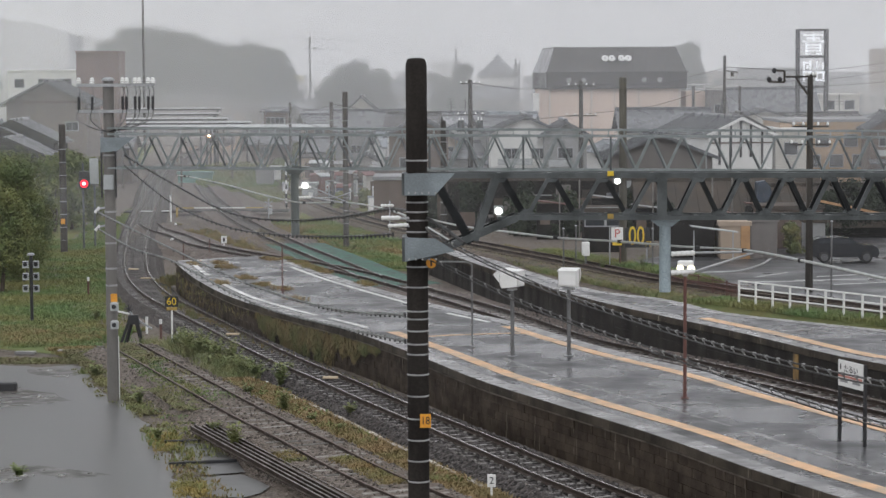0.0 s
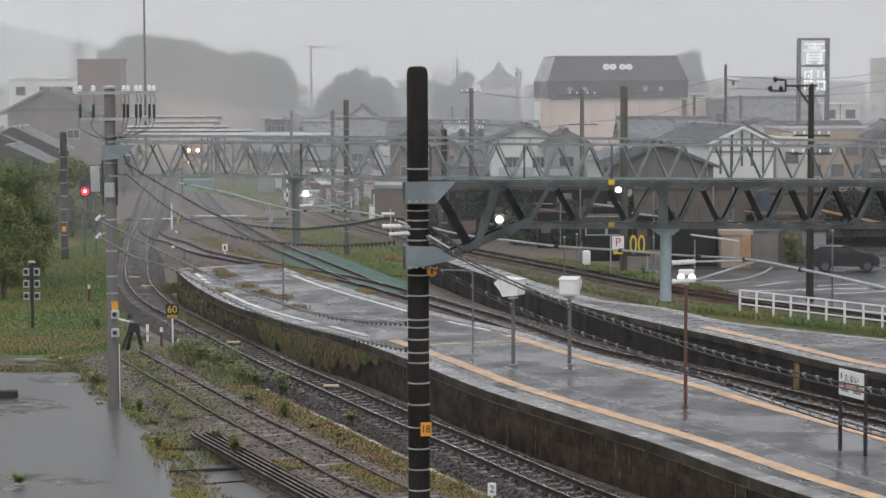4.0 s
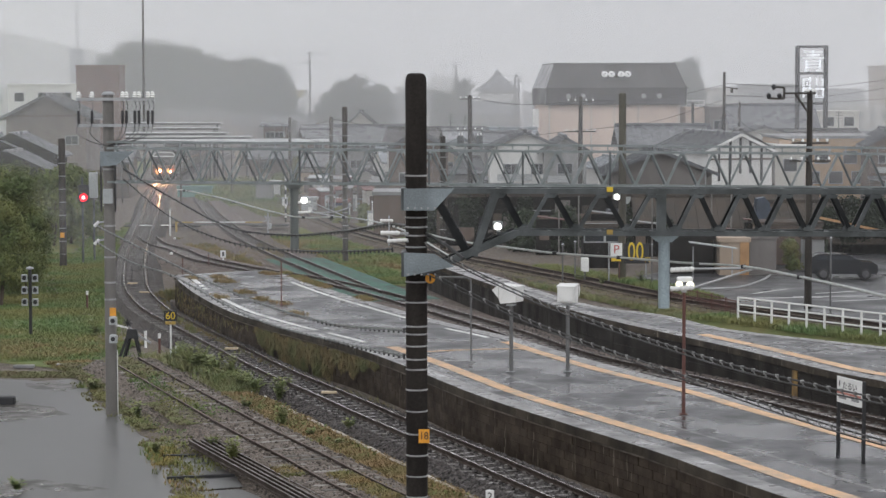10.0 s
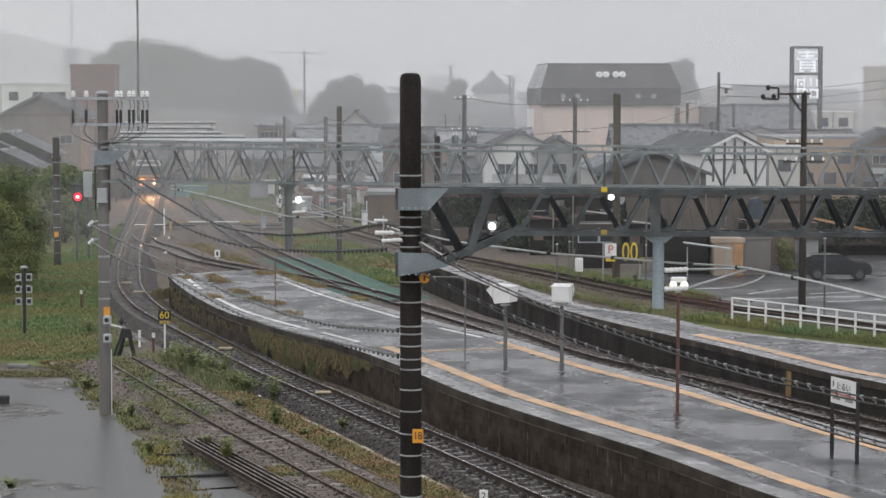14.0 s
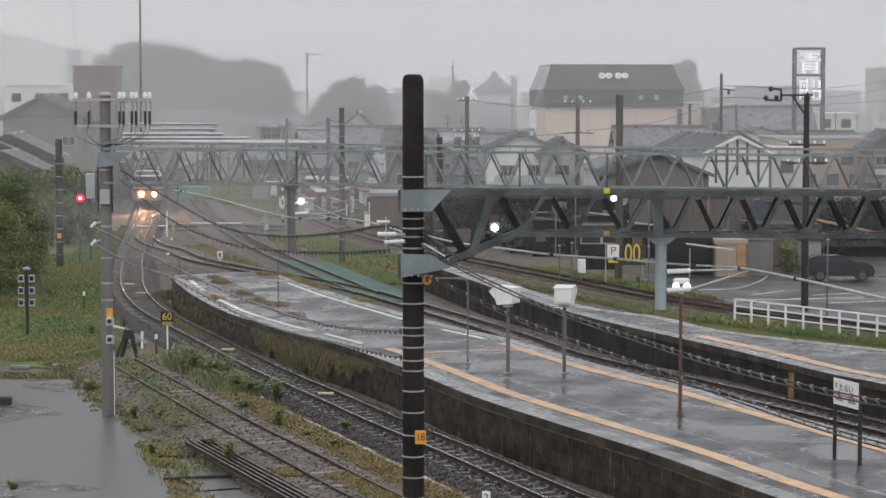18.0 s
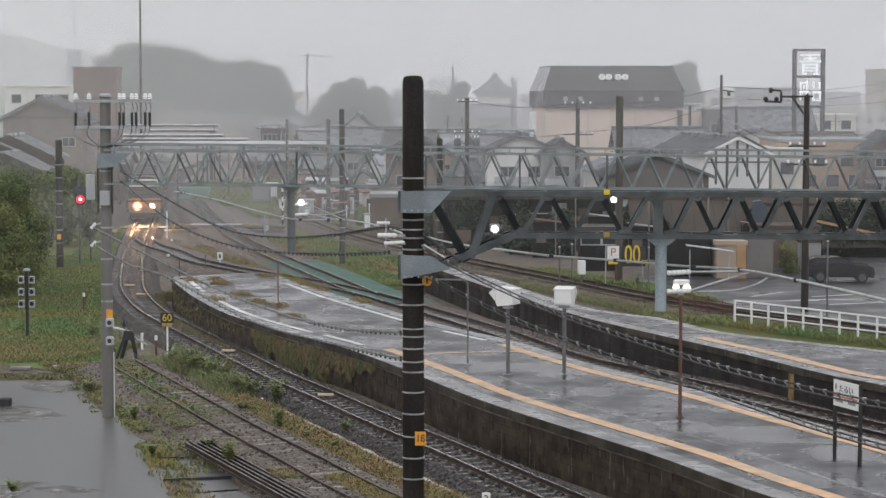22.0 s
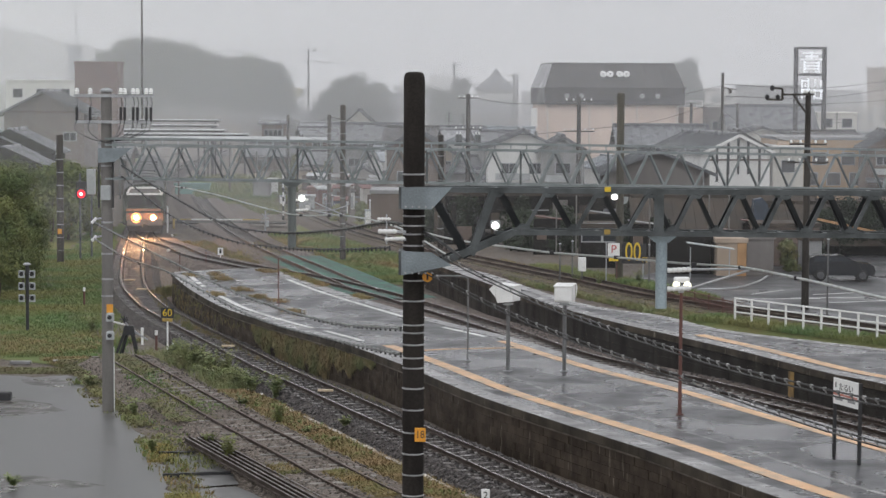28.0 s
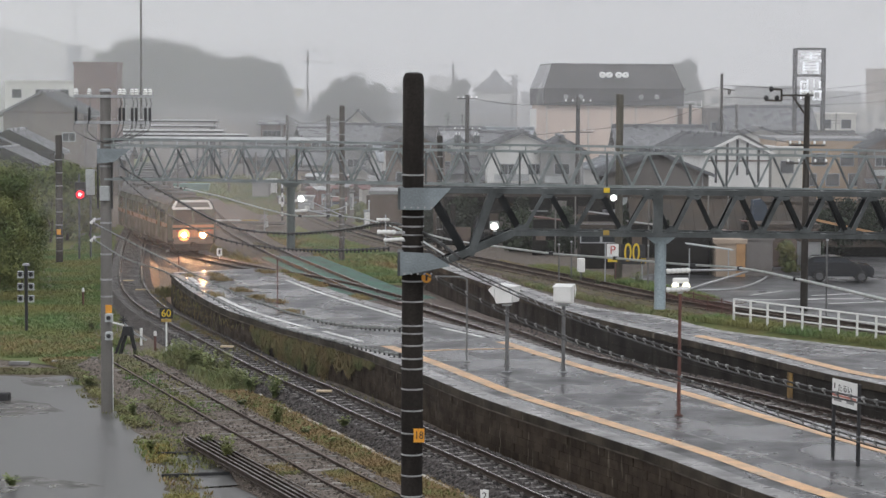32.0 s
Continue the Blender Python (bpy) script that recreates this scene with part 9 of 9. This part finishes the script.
for pts in ([(-36.97, 350.00, 15.09), (-29.12, 350.00, 15.44), (-20.75, 350.00, 15.27), (-9.12, 352.00, 14.60), (1.66, 350.00, 13.18)], [(-36.98, 350.00, 14.05), (-29.13, 350.00, 14.05), (-20.76, 350.00, 13.70), (-9.12, 352.00, 13.03), (1.66, 350.00, 11.88)], [(-20.75, 350.00, 15.27), (-10.46, 500.00, 18.15), (17.34, 600.00, 17.90)]):
    wire("power_line", pts, 0.035, "thin overhead power line far off", 0, M_CABLE, group="power lines")

# flat translucent sheets that stand in for rain haze
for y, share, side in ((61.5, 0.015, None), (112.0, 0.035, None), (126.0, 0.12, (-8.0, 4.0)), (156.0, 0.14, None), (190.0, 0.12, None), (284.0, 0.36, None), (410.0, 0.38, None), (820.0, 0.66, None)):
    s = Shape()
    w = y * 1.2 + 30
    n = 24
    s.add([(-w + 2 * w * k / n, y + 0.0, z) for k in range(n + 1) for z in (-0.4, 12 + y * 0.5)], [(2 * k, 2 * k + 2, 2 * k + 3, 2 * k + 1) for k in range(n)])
    solid("haze_sheet", s, veil_material("haze_sheet", share, side), "thin translucent sheet standing in for drizzle haze", "rain", kind="stuff")

# ------------------------------------------------------------------ the train
M_TRAINBROW = shade("grey_brow_paint", (0.2, 0.19, 0.18), 0.5, scale=1.5, amount=0.4, bump=0.02)


def rail_coach(front, place):
    t = thing("train_front_coach" if front else "train_coach", place, "dark green railcar with orange stripe and lit headlamps" if front else "dark green railcar with orange stripe and dark roof", "train", "coaches of the train")
    L, hw = 9.8, 1.42
    side = [(-hw, 1.5), (-hw, 2.5), (-hw + 0.1, 2.85), (-hw + 0.38, 3.1), (-0.6, 3.26), (0, 3.3), (0.6, 3.26), (hw - 0.38, 3.1), (hw - 0.1, 2.85), (hw, 2.5), (hw, 1.5)]
    part("lower_body", Shape().prism([(-hw + 0.05, 0.62), (-hw, 0.8), (-hw, 1.5), (hw, 1.5), (hw, 0.8), (hw - 0.05, 0.62)], -L, L - (0.55 if front else 0.1), "y"), M_TRAINLOW, t, "dark brown lower body side")
    part("body", Shape().prism(side, -L, L - (0.55 if front else 0.1), "y"), M_TRAINGREEN, t, "dark green body shell")
    part("roof", Shape().prism([(-hw + 0.06, 2.92), (-hw + 0.36, 3.15), (-0.6, 3.31), (0, 3.35), (0.6, 3.31), (hw - 0.36, 3.15), (hw - 0.06, 2.92)], -L, L - 0.6, "y"), M_TRAINROOF, t, "wet dark grey roof")
    for sx in (-1, 1):
        part("stripe", Shape().box((sx * (hw + 0.006), -0.3, 1.66), (0.012, 2 * L - 0.6, 0.24)), M_TRAINORANGE, t, "orange stripe")
        for i in range(9):
            part("window", Shape().box((sx * (hw + 0.004), -8.4 + i * 2.0, 2.2), (0.02, 1.5, 0.66), cut=0.005), M_GLASS, t, "dark window pane")
        for y in (-6.4, 6.4):
            part("door", Shape().box((sx * (hw + 0.012), y, 1.75), (0.02, 0.9, 1.9), cut=0.005), M_TRAINGREEN, t)
    for i in range(4):
        part("roof_unit", Shape().box((0, -7 + i * 4.3, 3.38), (1.5, 1.9, 0.2), cut=0.08), M_TRAINROOF, t)
    for i in range(3):
        part("equipment_box", Shape().box((0, -3.4 + i * 3.2, 0.62), (2.4, 2.2, 0.6), cut=0.05), M_UNDER, t)
    for y in (-6.9, 6.9):
        bg = part("bogie", Shape().box((0, y, 0.55), (2.1, 2.6, 0.3), cut=0.05), M_UNDER, t)
        for yy in (-1.05, 1.05):
            for sx in (-0.567, 0.567):
                part("wheel", Shape().turn([(0.43, -0.06), (0.43, 0.06)], 20, pose(sx, y + yy, 0.43, 0, 90, 0)), M_RAIL, bg)
    if front:
        nose = Shape()
        a = [(-hw, 0.8), (hw, 0.8), (hw, 2.5), (hw - 0.12, 2.88), (0.7, 3.24), (-0.7, 3.24), (-hw + 0.12, 2.88), (-hw, 2.5)]
        b = [(-hw + 0.18, 0.8), (hw - 0.18, 0.8), (hw - 0.2, 1.85), (hw - 0.32, 2.7), (0.6, 3.02), (-0.6, 3.02), (-hw + 0.32, 2.7), (-hw + 0.2, 1.85)]
        c0, c1, c2 = L - 0.6, L + 0.1, L - 0.25
        nose.add([(x, c0, z) for x, z in a] + [(x, c1 if z < 2.0 else c2 + (3.02 - z) * 0.1, z) for x, z in b],
                 [(i, (i + 1) % 8, 8 + (i + 1) % 8, 8 + i) for i in range(8)] + [tuple(range(8, 16))])
        part("nose", nose, M_TRAINGREEN, t, "slightly raked dark cab front")
        part("front_stripe", Shape().box((0, L + 0.1, 1.66), (2.44, 0.06, 0.16), cut=0.02), M_TRAINORANGE, t, "orange stripe across the front")
        part("front_panel", Shape().box((0, L + 0.1, 1.2), (2.4, 0.06, 0.5), cut=0.02), M_TRAINORANGE, t, "orange panel round the headlamps")
        part("bumper_strip", Shape().box((0, L + 0.12, 0.99), (2.2, 0.08, 0.07), cut=0.01), M_TRAINCREAM, t, "cream strip below the headlamps")
        part("lower_panel", Shape().box((0, L + 0.08, 0.78), (2.3, 0.08, 0.3), cut=0.02), M_TRAINCREAM, t, "dirty cream lower panel")
        part("windscreen", Shape().add([(-1.08, L + 0.115, 1.86), (1.08, L + 0.115, 1.86), (0.98, L - 0.16, 2.62), (-0.98, L - 0.16, 2.62)], [(0, 1, 2, 3)]), M_DARKGLASS, t, "wide dark windscreen")
        part("windscreen_pillar", Shape().beam((0, L + 0.12, 1.86), (0, L - 0.15, 2.62), 0.07), M_TRAINGREEN, t)
        for p_, q_ in (((-1.16, 2.68), (1.16, 2.68)), ((1.16, 2.68), (0.92, 3.1)), ((0.92, 3.1), (-0.92, 3.1)), ((-0.92, 3.1), (-1.16, 2.68))):
            part("brow_frame", Shape().beam((p_[0], L - 0.16, p_[1]), (q_[0], L - 0.16, q_[1]), 0.13), M_WHITE, t, "pale frame above the windscreen")
        part("headsign", Shape().prism([(-1.1, 2.7), (1.1, 2.7), (0.88, 3.06), (-0.88, 3.06)], L - 0.24, L - 0.15, "y"), M_TRAINBROW, t, "grey destination panel")
        for sx in (-0.55, 0.55):
            part("headlamp", Shape().turn([(0.125, 0), (0.125, 0.015), (0.115, 0.02)], 18, pose(sx, L + 0.15, 1.14, -90, 0, 0)), M_HEAD, t, "lit warm headlamp", smooth=True)
            # added glowing disc in place of the lamp's halo
            part("halo_disc", Shape().turn([(0.34, 0), (0.3, 0.015)] if sx > 0 else [(0.24, 0), (0.22, 0.015)], 20, pose(sx, L + 0.13, 1.14, -90, 0, 0)), M_LAMPHALO, t, "glowing disc standing in for the lamp halo", smooth=True)
            part("tail_lamp", Shape().turn([(0.06, 0), (0.06, 0.05)], 12, pose(sx * 1.75, L + 0.13, 1.4, -90, 0, 0)), M_RED, t)
        part("skirt", Shape().prism([(-1.2, 0.64), (1.2, 0.64), (1.0, 0.22), (-1.0, 0.22)], L - 0.7, L - 0.1, "y"), M_UNDER, t, "dark snow-plough skirt")
        part("coupler", Shape().box((0, L + 0.2, 0.62), (0.3, 0.5, 0.24), cut=0.04), M_UNDER, t)
    return t


coaches = [rail_coach(i == 0, (-34, 330 + 20 * i, 0)) for i in range(3)]


def motions():
    """The train creeps in, takes the points and swings over to the branch track."""
    line = smooth_path(TURN_OUT, 0.5)
    run = [0.0]
    for a, b in zip(line, line[1:]):
        run.append(run[-1] + (b - a).length)

    def spot(s):
        if s <= 0:
            d = (line[1] - line[0]).normalized()
            return line[0] + d * s
        return line[min(range(len(run)), key=lambda i: abs(run[i] - s))]

    def exact(s):
        if s <= 0:
            return spot(s)
        i = max(k for k in range(len(run)) if run[k] <= s)
        i = min(i, len(line) - 2)
        return line[i].lerp(line[i + 1], (s - run[i]) / (run[i + 1] - run[i]))

    # seconds and distance of the train's nose along the line
    times = [(0, 60.98), (1, 67.78), (2, 75.36), (3, 83.53), (4, 92.11), (5, 100.95), (6, 109.89), (7, 118.83), (8, 127.65), (9, 136.28), (10, 144.63), (11, 152.65), (12, 160.29), (13, 167.53), (14, 174.35), (15, 180.73), (16, 186.69), (17, 192.24), (18, 197.40), (19, 202.19), (20, 206.66), (21, 210.84), (22, 214.79), (23, 218.56), (24, 222.20), (25, 225.76), (26, 229.31), (27, 232.91), (28, 236.61), (29, 240.46), (30, 244.53), (31, 248.96), (32, 253.95)]
    for k, coach in enumerate(coaches):
        rows = []
        for t, s in times:
            nose = s - 20.0 * k
            a, b = exact(nose - 2.9), exact(nose - 16.7)
            mid = (a + b) / 2
            ang = math.degrees(math.atan2(-(a.x - b.x), a.y - b.y))
            rows.append((t, pose(mid.x, mid.y, 0.0, 0, 0, ang)))
        walk(coach, rows)


motions()
